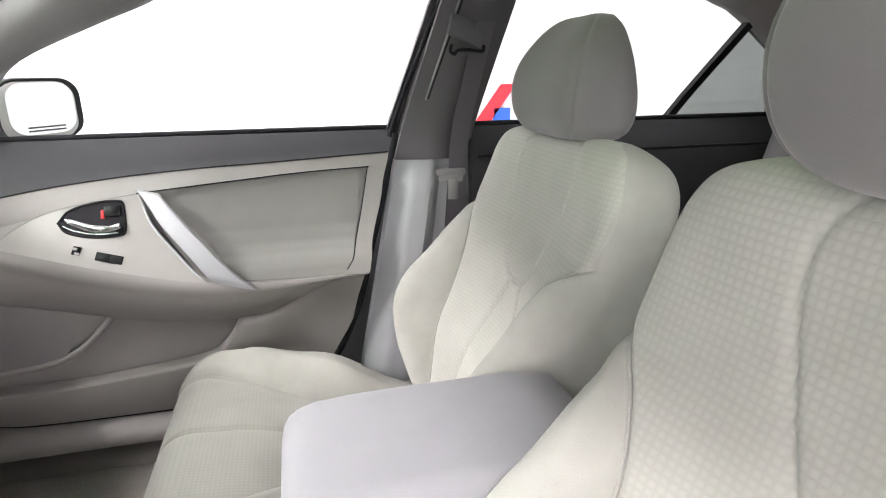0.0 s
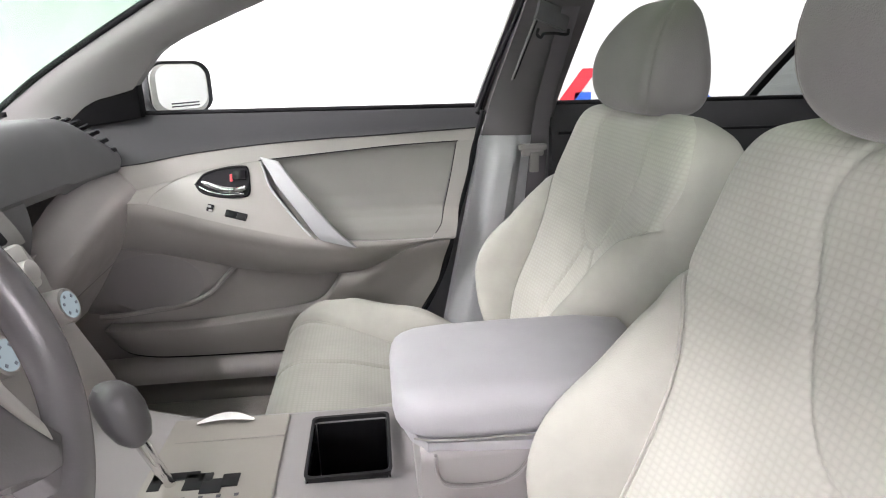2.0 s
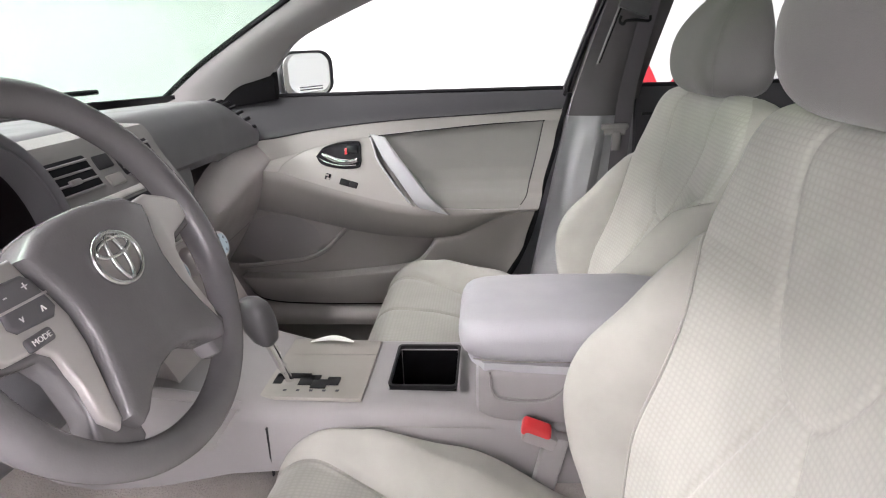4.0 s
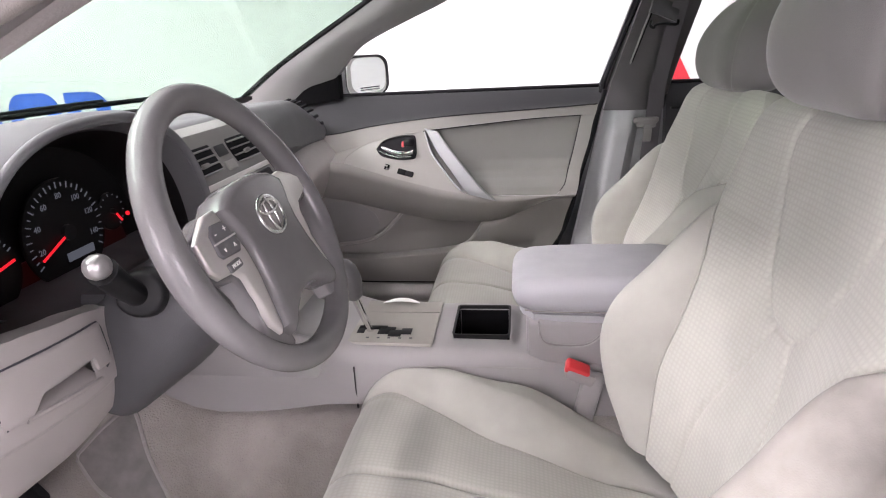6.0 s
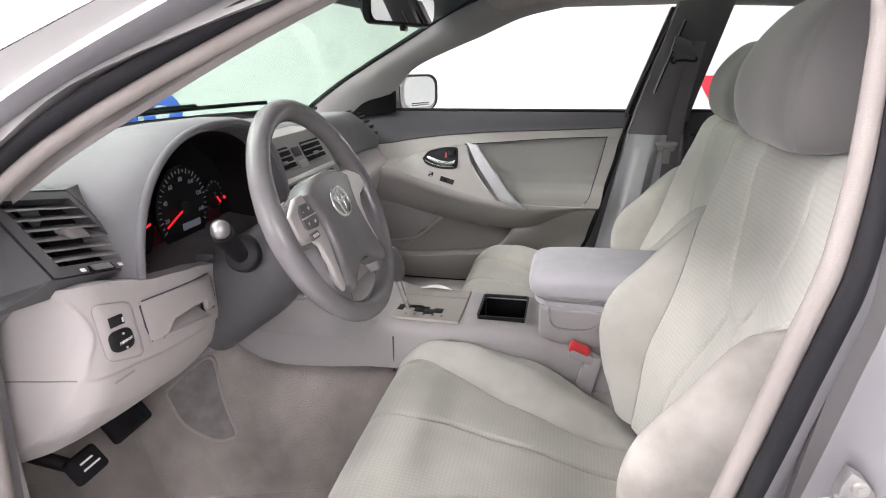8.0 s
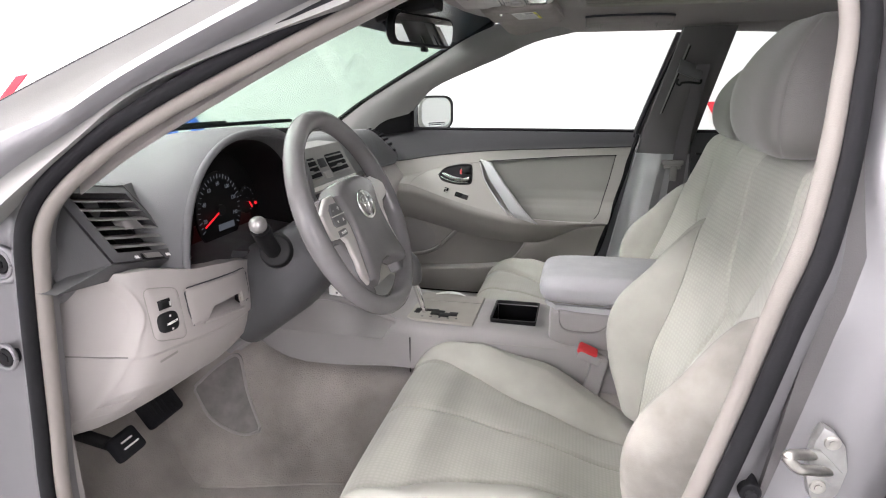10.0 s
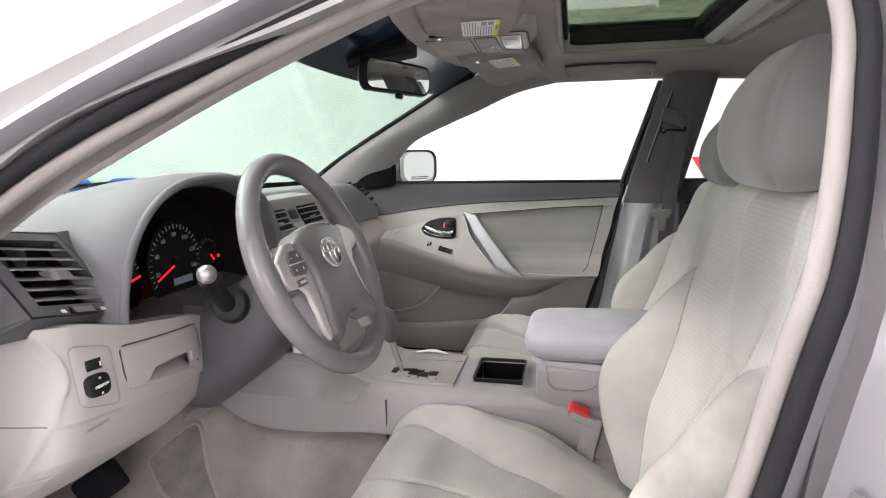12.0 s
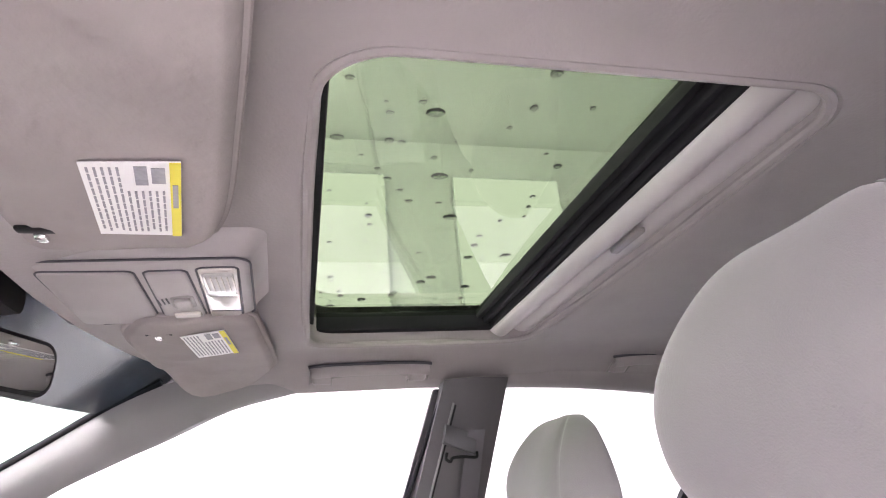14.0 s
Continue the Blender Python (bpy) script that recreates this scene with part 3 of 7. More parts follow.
for k in range(85):
    r = rng.choice((0.0018, 0.0022, 0.003, 0.0036, 0.005, 0.0068))
    x, y = rng.uniform(GX0 + 0.02, GX1 - 0.02), rng.uniform(HY0 + 0.02, HY1 - 0.04)
    b = bmesh.new()
    bmesh.ops.create_icosphere(b, subdivisions=2, radius=r)
    bmesh.ops.scale(b, vec=(rng.uniform(0.8, 1.5), 1, 0.4), verts=b.verts[:])
    bmesh.ops.translate(b, vec=(x, y, GZ - 0.012 * (y / 0.4) ** 2 + 0.005), verts=b.verts[:])
    drops.append(b)
M["water"] = bpy.data.materials.new("water")
M["water"].use_nodes = True
wb = M["water"].node_tree.nodes["Principled BSDF"]
wb.inputs["Transmission Weight"].default_value, wb.inputs["Roughness"].default_value, wb.inputs["IOR"].default_value = 1.0, 0.0, 1.33
rain = part("rain_drops", join(*drops), M["water"], sunroof, "clear rain drops")
rain["kind"] = "stuff"


# pillars: a band of sheet along each side between outlines in x and z
def band(inner, outer, sgn, thick, inset=0.0):
    """A strip between two lines of (x, z) on one side of the car."""
    n = 24
    a = spline([(x, 0, z) for x, z in inner], n)
    b = spline([(x, 0, z) for x, z in outer], n)
    def f(i, s):
        p = a[int(i)] * (1 - s) + b[int(i)] * s
        bulge = 0.018 * math.sin(s * math.pi)
        return (p.x, sgn * (side_y(p.z) - inset - bulge), p.z)
    return slab(f, range(n + 1), lin(0, 1, 7), (0, sgn * thick, 0))


A_IN = [(-0.30, 0.955), (-0.205, 1.045), (-0.132, 1.108), (0.0, 1.163), (0.09, 1.196), (0.21, 1.243), (0.33, 1.268)]
A_OUT = [(-0.56, 0.955), (-0.44, 1.03), (-0.30, 1.105), (-0.12, 1.195), (0.0, 1.255), (0.09, 1.29), (0.2, 1.31)]
RAIL_IN = [(0.33, 1.268), (0.45, 1.275), (0.61, 1.268), (0.7, 1.266), (0.78, 1.262), (1.0, 1.25), (1.25, 1.215), (1.45, 1.12)]
RAIL_OUT = [(0.2, 1.31), (0.45, 1.315), (0.61, 1.315), (0.7, 1.315), (0.78, 1.31), (1.0, 1.3), (1.3, 1.28), (1.6, 1.2)]
for sgn, who in ((1, "passenger"), (-1, "driver")):
    pil = thing("pillar", (-0.2, sgn * 0.7, 1.1), "grey plastic windscreen pillar trim on the %s's side" % who, "pillar", kind="structure")
    part("trim", band(A_IN, A_OUT, sgn, 0.03), M["pillar"], pil)
    part("glass_edge", tube([(p.x - 0.004, sgn * (side_y(p.z) + 0.002), p.z + 0.004) for p in spline([(x, 0, z) for x, z in A_OUT[:6]], 30)], 0.007), M["rubber"], pil, "black glass edge")
    rail = thing("roof_rail", (0.8, sgn * 0.58, 1.29), "grey felt roof rail above the %s's door" % who, "roof rail", kind="structure")
    part("trim", band(RAIL_IN, RAIL_OUT, sgn, 0.03), M["liner"], rail)

# moulded garnish inside the driver's door opening, from the pillar up along the roof
GARNISH_OUT = spline([(-0.25, -0.700, 0.985), (-0.19, -0.680, 1.030), (-0.12, -0.655, 1.075), (0.0, -0.635, 1.14), (0.10, -0.612, 1.190), (0.20, -0.598, 1.235), (0.33, -0.585, 1.264), (0.45, -0.585, 1.266), (0.57, -0.585, 1.262)], 40)
GARNISH_IN = spline([(-0.25, -0.698, 0.986), (-0.19, -0.675, 1.032), (-0.12, -0.638, 1.078), (0.0, -0.585, 1.150), (0.10, -0.548, 1.202), (0.20, -0.500, 1.252), (0.33, -0.477, 1.286), (0.45, -0.472, 1.291), (0.57, -0.472, 1.287)], 40)
part("garnish", slab(lambda i, s: GARNISH_OUT[int(i)] * (1 - s) + GARNISH_IN[int(i)] * s - Vector((0, 0, 0.007 * math.sin(s * math.pi) - 0.006 * max(0.0, s - 0.85) / 0.15)), range(41), lin(0, 1, 9), (0, 0.004, 0.022)), M["liner"], rail, "pale roof side garnish")

# far B pillar with its lower cover
bp = thing("pillar", (0.65, 0.7, 0.9), "dark grey centre pillar with lighter lower cover", "pillar", kind="structure")
part("upper_trim", slab(lambda t, s: ((0.545 + 0.085 * t) * (1 - s) + (0.712 + 0.056 * t) * s, side_y(0.9 + 0.37 * t) - 0.045 - 0.02 * math.sin(s * math.pi), 0.9 + 0.37 * t), lin(0, 1, 10), lin(0, 1, 9), (0, 0.05, 0)), M["pillar_dark"], bp, "dark upper trim")
part("lower_cover", slab(lambda t, s: ((0.43 + 0.115 * t) * (1 - s) + (0.64 + 0.05 * t) * s, 0.735 - 0.018 * t - 0.045 * step(0, 0.25, s) * (1 - step(0.5, 0.72, s)) * (1 - 0.9 * step(0.93, 1.0, t)), 0.3 + 0.6 * t), lin(0, 1, 24), lin(0, 1, 17), (0, 0.04, 0)), M["cover"], bp, "lighter grey lower cover")
part("window_frame", slab(lambda t, s: (0.530 + 0.086 * t + 0.040 * s, side_y(0.95 + 0.31 * t) - 0.008 + 0.012 * s, 0.95 + 0.31 * t), lin(0, 1, 10), lin(0, 1, 4), (0, 0.02, 0)), M["pillar_dark"], bp, "dark window frame edge")
part("slot_cover", slab(lambda t, s: (0.604 + 0.045 * t + 0.004 * s, side_y(1.03 + 0.19 * t) - 0.069, 1.03 + 0.19 * t), lin(0, 1, 4), lin(0, 1, 3), (0, 0.008, 0)), M["black"], bp, "belt height slot")
part("slot_lip", tube([(0.6015 + 0.045 * t, side_y(1.028 + 0.196 * t) - 0.069, 1.028 + 0.196 * t) for t in lin(0, 1, 12)], 0.0022, 8), M["pillar"], bp)
seal = thing("door_seal", (0.5, 0.72, 0.8), "black rubber door seal", "seal", kind="structure")
seal_line = spline([(0.632, 0.565, 1.25), (0.585, 0.66, 1.11), (0.543, 0.745, 0.965), (0.515, 0.70, 0.85), (0.478, 0.69, 0.72), (0.44, 0.70, 0.57), (0.37, 0.715, 0.44), (0.25, 0.73, 0.39)], 40)
part("seal", tube(seal_line, [0.0045 + 0.0045 * step(1.0, 0.93, p[2]) for p in seal_line]), M["rubber"], seal)

# glass
wind = thing("window_1", (-0.3, 0, 1.1), "green tinted windscreen", "windscreen", kind="structure")


def shield(s, t):
    """Windscreen surface: s across, t from cowl to header."""
    y = s * (0.74 - 0.16 * t)
    x = (-0.86 + 0.30 * s * s) * (1 - t) + (-0.04 + 0.09 * s * s) * t
    return (x, y, 0.94 + 0.345 * t + 0.02 * math.sin(t * math.pi))


w1 = part("pane", slab(shield, lin(-1, 1, 17), lin(0, 1.14, 10), (-0.003, 0, 0.004)), M["shield_glass"], wind, "green tinted glass")
w1.visible_shadow = False
part("shade_band", slab(lambda s, t: Vector(shield(s, t)) + Vector((0.003, 0, -0.003)), lin(-1.06, 1.06, 17), lin(0.87, 1.22, 7), (0.001, 0, -0.001)), M["band"], wind, "dark band along the top")
part("black_border", slab(lambda s, t: Vector(shield(s, t)) + Vector((0.004, 0, -0.003)), lin(-1, 1, 17), lin(0.0, 0.105, 4), (0.001, 0, -0.001)), M["black"], wind, "black printed border")
part("cowl", slab(lambda s, t: (shield(s, 0.0)[0] + 0.09 * t - 0.03, shield(s, 0)[1], 0.944 + 0.035 * t), lin(-1, 1, 17), lin(0, 1, 3), (0, 0, -0.01)), M["black"], wind, "black cowl edge")
for y0, y1 in ((-0.62, -0.02), (0.02, 0.58)):
    wp = thing("wiper", (-0.85, y0, 0.95), "black windscreen wiper parked on the cowl", "wiper", "wipers")
    line = [Vector(shield(y / 0.74, 0.115 + 0.03 * (y - y0))) + Vector((-0.012, 0, 0.010)) for y in lin(y0, y1, 14)]
    part("blade", tube(line, 0.006, 8), M["rubber"], wp)
    part("arm", tube([p + Vector((-0.01, 0, 0.008)) for p in line[:9]], 0.007, 8, flat=0.6), M["black"], wp)
g2 = thing("window_2", (0.15, 0.7, 1.1), "closed front passenger window", "window", kind="structure")
outline = [(-0.30, 0.95), (-0.21, 1.05), (-0.13, 1.115), (0.09, 1.2), (0.21, 1.25), (0.33, 1.275), (0.61, 1.275), (0.63, 1.25), (0.54, 0.95)]
w2 = part("pane", solid([(x, side_y(z) + 0.02, z) for x, z in outline], [list(range(len(outline)))]), M["glass"], g2)
w2.visible_shadow = False
g3 = thing("window_3", (1.0, 0.7, 1.1), "closed rear passenger window with black divider bar", "window", kind="structure")
outline = [(0.70, 0.96), (0.76, 1.27), (1.0, 1.26), (1.25, 1.22), (1.355, 1.185), (1.245, 0.965)]
w3 = part("pane", solid([(x, side_y(z) + 0.02, z) for x, z in outline], [list(range(len(outline)))]), M["glass"], g3)
w3.visible_shadow = False
quarter = [(1.247, 0.965), (1.357, 1.185), (1.45, 1.13), (1.56, 0.97)]
part("quarter_pane", solid([(x, side_y(z) + 0.02, z) for x, z in quarter], [list(range(4))]), M["quarter_glass"], g3, "darker tinted quarter glass")
part("divider", slab(lambda t, s: (1.235 + 0.12 * t + 0.022 * s, side_y(0.965 + 0.26 * t) + 0.005, 0.965 + 0.26 * t), lin(0, 1, 5), lin(0, 1, 3), (0, 0.02, 0)), M["rubber"], g3)


# ---- far front door ----
def door_back(z):
    """Where the door's rear edge lies at a height."""
    return lerp_table([(0.38, 0.30), (0.45, 0.375), (0.57, 0.435), (0.72, 0.475), (0.85, 0.508), (0.965, 0.538)], z)


# lines along the panel, height over x: foot of the dark band, top of the insert, crest and foot of the armrest
BAND = [(-0.40, 0.85), (-0.285, 0.858), (-0.225, 0.864), (-0.163, 0.875), (-0.102, 0.884), (0.022, 0.897), (0.16, 0.906), (0.288, 0.911), (0.523, 0.922), (0.56, 0.923)]
FIELD = [(-0.40, 0.79), (-0.25, 0.805), (-0.169, 0.824), (-0.105, 0.842), (-0.042, 0.854), (0.02, 0.862), (0.146, 0.873), (0.209, 0.878), (0.338, 0.888), (0.482, 0.894), (0.56, 0.897)]
CREST = [(-0.40, 0.775), (-0.26, 0.79), (-0.204, 0.789), (-0.155, 0.774), (-0.099, 0.755), (-0.042, 0.737), (0.016, 0.721), (0.076, 0.705), (0.143, 0.692), (0.243, 0.683), (0.327, 0.68), (0.438, 0.68), (0.56, 0.681)]
ARM_FOOT = [(-0.40, 0.70), (-0.282, 0.675), (-0.183, 0.655), (-0.069, 0.625), (-0.033, 0.615), (0.062, 0.599), (0.178, 0.59), (0.258, 0.596), (0.312, 0.617), (0.367, 0.645), (0.441, 0.662), (0.56, 0.664)]
SPEAKER = [(-0.40, 0.505), (-0.33, 0.507), (-0.247, 0.516), (-0.169, 0.527), (-0.115, 0.55), (-0.079, 0.584), (-0.040, 0.622)]
POCKET = [(-0.36, 0.483), (-0.313, 0.482), (-0.148, 0.481), (-0.016, 0.492), (0.10, 0.506), (0.145, 0.522), (0.175, 0.556), (0.195, 0.592)]
FOOT = [(-0.357, 0.482), (-0.352, 0.455), (-0.335, 0.425), (-0.306, 0.407), (-0.229, 0.396), (0.038, 0.392), (0.3, 0.392), (0.5, 0.395)]


def crest_y(x):
    return 0.622 + 0.020 * step(-0.22, -0.40, x) + 0.012 * step(0.33, 0.46, x)


def ramp_y(x, z):
    """The sloping switch field between insert line and crest."""
    zb, zc = along(FIELD, x), along(CREST, x)
    u = max(0.0, min(1.0, (zb - z) / max(0.004, zb - zc)))
    return 0.691 - (0.691 - crest_y(x)) * u ** 1.25


def insert_y(z):
    return lerp_table([(0.676, 0.631), (0.700, 0.638), (0.716, 0.647), (0.728, 0.668), (0.745, 0.686), (0.775, 0.695), (0.83, 0.698), (0.90, 0.697)], z)


def bar_left(z):
    return along([(0.66, 0.17), (0.69, 0.147), (0.715, 0.123), (0.76, 0.085), (0.804, 0.053), (0.84, 0.040), (0.865, 0.032), (0.88, 0.030)], z)


def bar_right(z):
    return along([(0.66, 0.262), (0.68, 0.240), (0.716, 0.200), (0.79, 0.139), (0.865, 0.079), (0.88, 0.069)], z)


def insert_back(z):
    return along([(0.66, 0.396), (0.68, 0.412), (0.695, 0.424), (0.709, 0.434), (0.75, 0.446), (0.803, 0.460), (0.896, 0.480)], z)


def strip(x0, x1, top, low, y, ns, nt, squeeze=1.0):
    """A sheet between two lines, cut by curved ends x0(z) and x1(z)."""
    def at(s, t):
        x = 0.1
        for _ in range(6):
            z = along(top, x) * (1 - t) + along(low, x) * t
            x = x0(z) + (x1(z) - x0(z)) * s
        return (x, y(x, z, t), z)
    return slab(at, lin(0, 1, ns), lin(0, 1, nt), (0, 0.012, 0))


setting("scuff_plate", loft([[(x, y - 0.006 * step(-0.30, -0.38, x), z) for y, z in ((0.715, 0.386), (0.690, 0.384), (0.668, 0.377), (0.657, 0.366), (0.654, 0.352), (0.658, 0.338), (0.672, 0.331), (0.715, 0.330))] for x in lin(-0.40, 0.62, 24)]), M["pale"], "pale grey plastic scuff plate below the passenger door", "scuff plate")
front = lambda z: -0.40
door = thing("door_1", (0.1, 0.75, 0.6), "closed grey plastic front passenger door panel with armrest", "door", kind="structure")
part("upper_rail", strip(front, door_back, BAND, FIELD, lambda x, z, t: 0.7005 - 0.010 * t, 90, 8), M["door_pale"], door)
part("switch_field", strip(front, bar_left, FIELD, CREST, lambda x, z, t: ramp_y(x, z), 60, 30), M["door_pale"], door)
part("insert", strip(lambda z: bar_right(z) - 0.05, insert_back, FIELD, CREST, lambda x, z, t: insert_y(z) + 0.004, 60, 44), M["insert"], door, "darker grey textured insert")
part("rear_border", strip(insert_back, door_back, FIELD, CREST, lambda x, z, t: insert_y(z) * 0.5 + 0.5 * (0.691 - 0.06 * t) - 0.002, 12, 40), M["door_pale"], door)
part("armrest", strip(front, door_back, CREST, ARM_FOOT, lambda x, z, t: crest_y(x) - 0.0035 * math.sin(min(1.0, t * 3.0) * math.pi) + (0.676 - crest_y(x)) * t ** 2.0, 100, 24), M["door_pale"], door, "rounded armrest ledge")
part("lower_back", strip(lambda z: -0.362, lambda z: door_back(z) - 0.004, ARM_FOOT, FOOT, lambda x, z, t: 0.716, 60, 6), M["door_pale"], door)
part("speaker_plate", slab(lambda s, t: (lambda x: (x, 0.680 + 0.034 * (1 - min(1.0, t * 4.0)) ** 2, along(SPEAKER, x) + (along(ARM_FOOT, x) + 0.006 - along(SPEAKER, x)) * t))(-0.40 + 0.36 * s), lin(0, 1, 50), [0, 0.03, 0.06, 0.1, 0.15, 0.2, 0.25, 0.3, 0.5, 0.75, 1.0], (0, 0.03, 0)), M["speaker_grey"], door)
part("plate_line", tube([(x, 0.678, along(ARM_FOOT, x) + 0.002) for x in lin(-0.34, -0.06, 24)], 0.0016), M["cover"], door)
part("plate_edge", tube([(x, 0.678 + 0.004 * step(-0.08, -0.045, x), along(SPEAKER, x) + 0.006) for x in lin(-0.365, -0.045, 40)], 0.0055, 10), M["door_pale"], door)
# dark bead drawn in as the contact shadow below the plate's edge
part("plate_shadow_line", tube([(x, 0.683 + 0.004 * step(-0.08, -0.045, x), along(SPEAKER, x) - 0.001) for x in lin(-0.365, -0.045, 40)], 0.0022, 8), M["bezel"], door)
part("speaker_grille", slab(lambda a, r: (-0.235 + 0.112 * r * math.cos(a), 0.6785 + 0.001 * r, 0.588 + 0.071 * r * math.sin(a)), lin(0, 2 * math.pi, 49), lin(0.02, 1, 6), (0, 0.002, 0)), M["bezel"], door, "darker speaker grille field")


def pocket_top(x):
    return along(POCKET, x) if x < 0.195 else along(ARM_FOOT, x) + 0.003


def pocket_face(s, t):
    xs = -0.357 + 0.857 * s
    z0, z1 = along(FOOT, xs), pocket_top(xs)
    z = z1 + (z0 - z1) * t
    x = xs if xs < 0.2 else 0.2 + (xs - 0.2) * (door_back(z) - 0.2) / 0.3
    d = ((x - 0.37) * 0.55 - (z - 0.655) * 0.84)
    y = 0.664 + 0.010 * max(0.0, 1 - t / 0.05) ** 2 + 0.022 * t * t + 0.02 * step(-0.01, 0.10, d) * step(0.14, 0.22, x)
    return (x, y, z)


part("map_pocket", slab(pocket_face, lin(0, 1, 110), [0, 0.015, 0.03, 0.05, 0.1, 0.2, 0.3, 0.4, 0.5, 0.6, 0.7, 0.8, 0.9, 1.0], (0, 0.03, 0)), M["door_pale"], door, "moulded map pocket")
part("foot_seal", tube([(x, 0.699, along(FOOT, x) - 0.004) for x in lin(-0.357, 0.33, 40)], 0.006), M["rubber"], door)
part("rear_seal", tube([(door_back(z) + 0.006, 0.70, z) for z in lin(0.40, 0.96, 30)], 0.007), M["rubber"], door)
part("upper_band", slab(lambda s, t: (lambda x: (x, 0.6985 + 0.062 * t ** 0.7 - 0.006 * math.sin(t * math.pi), along(BAND, x) + (0.963 - along(BAND, x)) * t))(-0.40 + 0.94 * s), lin(0, 1, 60), lin(0, 1, 12), (0, 0.03, 0)), M["shade_dark"], door, "charcoal upper band under the window")
part("band_gap", tube([(x, 0.700, along(BAND, x)) for x in lin(-0.36, 0.525, 50)], 0.0016), M["black"], door)
part("window_seal", tube([(x, 0.77, 0.967) for x in lin(-0.30, 0.54, 20)], 0.006), M["rubber"], door)
part("insert_gap", tube([(x, 0.6905, along(FIELD, x)) for x in lin(0.03, 0.482, 40)] + [(insert_back(z), insert_y(z) * 0.5 + 0.5 * (0.691 - 0.06 * (0.894 - z) / 0.214) - 0.001, z) for z in lin(0.893, 0.69, 24)], 0.0013), M["rubber"], door)
curl = [(x, along(FIELD, x)) for x in (0.03, -0.03, -0.09, -0.14)] + [(-0.176, 0.815), (-0.197, 0.800), (-0.199, 0.788)]
part("switch_line", tube(spline([(x, ramp_y(x, z) - 0.0002, z) for x, z in curl], 40), 0.0011), M["mid"], door)
part("mirror_corner", prism([(-0.40, 0.935), (-0.222, 0.960), (-0.222, 1.048), (-0.245, 1.036), (-0.34, 0.985)], "y", 0.738, 0.775, 0.003), M["corner_black"], door, "black mirror corner cover")
# pull handle, a flat bar over a finger recess
part("handle_recess", strip(lambda z: bar_left(z) - 0.002, lambda z: bar_right(z) - 0.02, FIELD, CREST, lambda x, z, t: ramp_y(x, z) + 0.032 * math.sin(min(1.0, t * 1.02) * math.pi) ** 0.5 + 0.003, 8, 30), M["insert"], door, "shaded finger recess")
part("recess_edge", tube([(bar_left(z), ramp_y(bar_left(z), z) - 0.0005, z) for z in lin(0.862, 0.70, 30)], 0.0022), M["cover"], door)


def bar_ring(t):
    z = 0.868 - 0.188 * t
    xl = bar_left(z) + 0.005 + 0.018 * math.sin(min(1.0, t * 1.08) * math.pi) ** 0.8
    xr = bar_right(z)
    y = 0.668 - 0.050 * t ** 0.8 - 0.010 * math.sin(t * math.pi) + 0.012 * max(0, t - 0.9) * 10 * 0.4
    w = (xr - xl) / 2
    out = []
    for u, v in rrect(2 * w, 0.016, 0.005, 4):
        out.append(((xl + xr) / 2 + u, y + v - 0.004 * u / w, z - 0.25 * u))
    return out


pull = part("pull_handle", loft([bar_ring(t) for t in lin(0, 1, 30)]), M["cover"], door, "slanted pale grey pull handle", 50)
# door release
REL = spline([(-0.108, 0.818), (-0.088, 0.838), (-0.045, 0.849), (-0.008, 0.851), (0.003, 0.845), (0.006, 0.82), (0.006, 0.800), (-0.003, 0.791), (-0.045, 0.791), (-0.09, 0.801), (-0.108, 0.818)], 60)[:-1]


def rel_ring(k, out):
    pts = [(-0.046 + (p[0] + 0.046) * k, 0.821 + (p[1] - 0.821) * (1 - (1 - k) * 1.5)) for p in (Vector((q[0], q[1], 0)) for q in REL)]
    return [(x, ramp_y(x, z) - out, z) for x, z in pts]


REL = [Vector((p[0], p[1])) for p in REL]
rel = part("release_bezel", loft([rel_ring(1.06, -0.004), rel_ring(1.06, 0.002), rel_ring(1.02, 0.004), rel_ring(0.985, 0.001), rel_ring(0.985, -0.004)], cap=False), M["black"], door, "black door release surround")
part("release_cup", loft([rel_ring(0.99, 0.001), rel_ring(0.8, 0.0006), rel_ring(0.4, 0.0004), rel_ring(0.05, 0.0004)]), M["rubber"], rel)
part("release_lever", tube(spline([(x, ramp_y(x, z) - 0.006, z) for x, z in ((-0.095, 0.823), (-0.08, 0.817), (-0.05, 0.807), (-0.02, 0.804), (0.0, 0.806))], 24), [0.003 + 0.0045 * math.sin(math.pi * k / 24) ** 0.7 for k in range(25)], 12), M["chrome"], rel, "chrome lever")
part("lever_pad", prism([(-0.036, 0.803), (0.001, 0.806), (0.002, 0.817), (-0.015, 0.812)], "y", 0.650, 0.665, 0.003), M["chrome"], rel)
part("lever_sill", tube(spline([(x, ramp_y(x, z) - 0.002, z) for x, z in ((-0.10, 0.812), (-0.08, 0.803), (-0.045, 0.795), (-0.005, 0.795))], 20), 0.0022), M["chrome"], rel)
part("lock_knob", rbox((-0.014, ramp_y(-0.014, 0.834) - 0.004, 0.834), (0.030, 0.008, 0.022), 0.003, m=pose(0, 0, 0, -25, 0, 0)), M["gloss_black"], rel)
part("lock_tab", rbox((-0.031, ramp_y(-0.03, 0.83) - 0.004, 0.829), (0.007, 0.005, 0.017), 0.002, m=pose(0, 0, 0, -25, 0, 0)), M["red"], rel, "red lock tab")
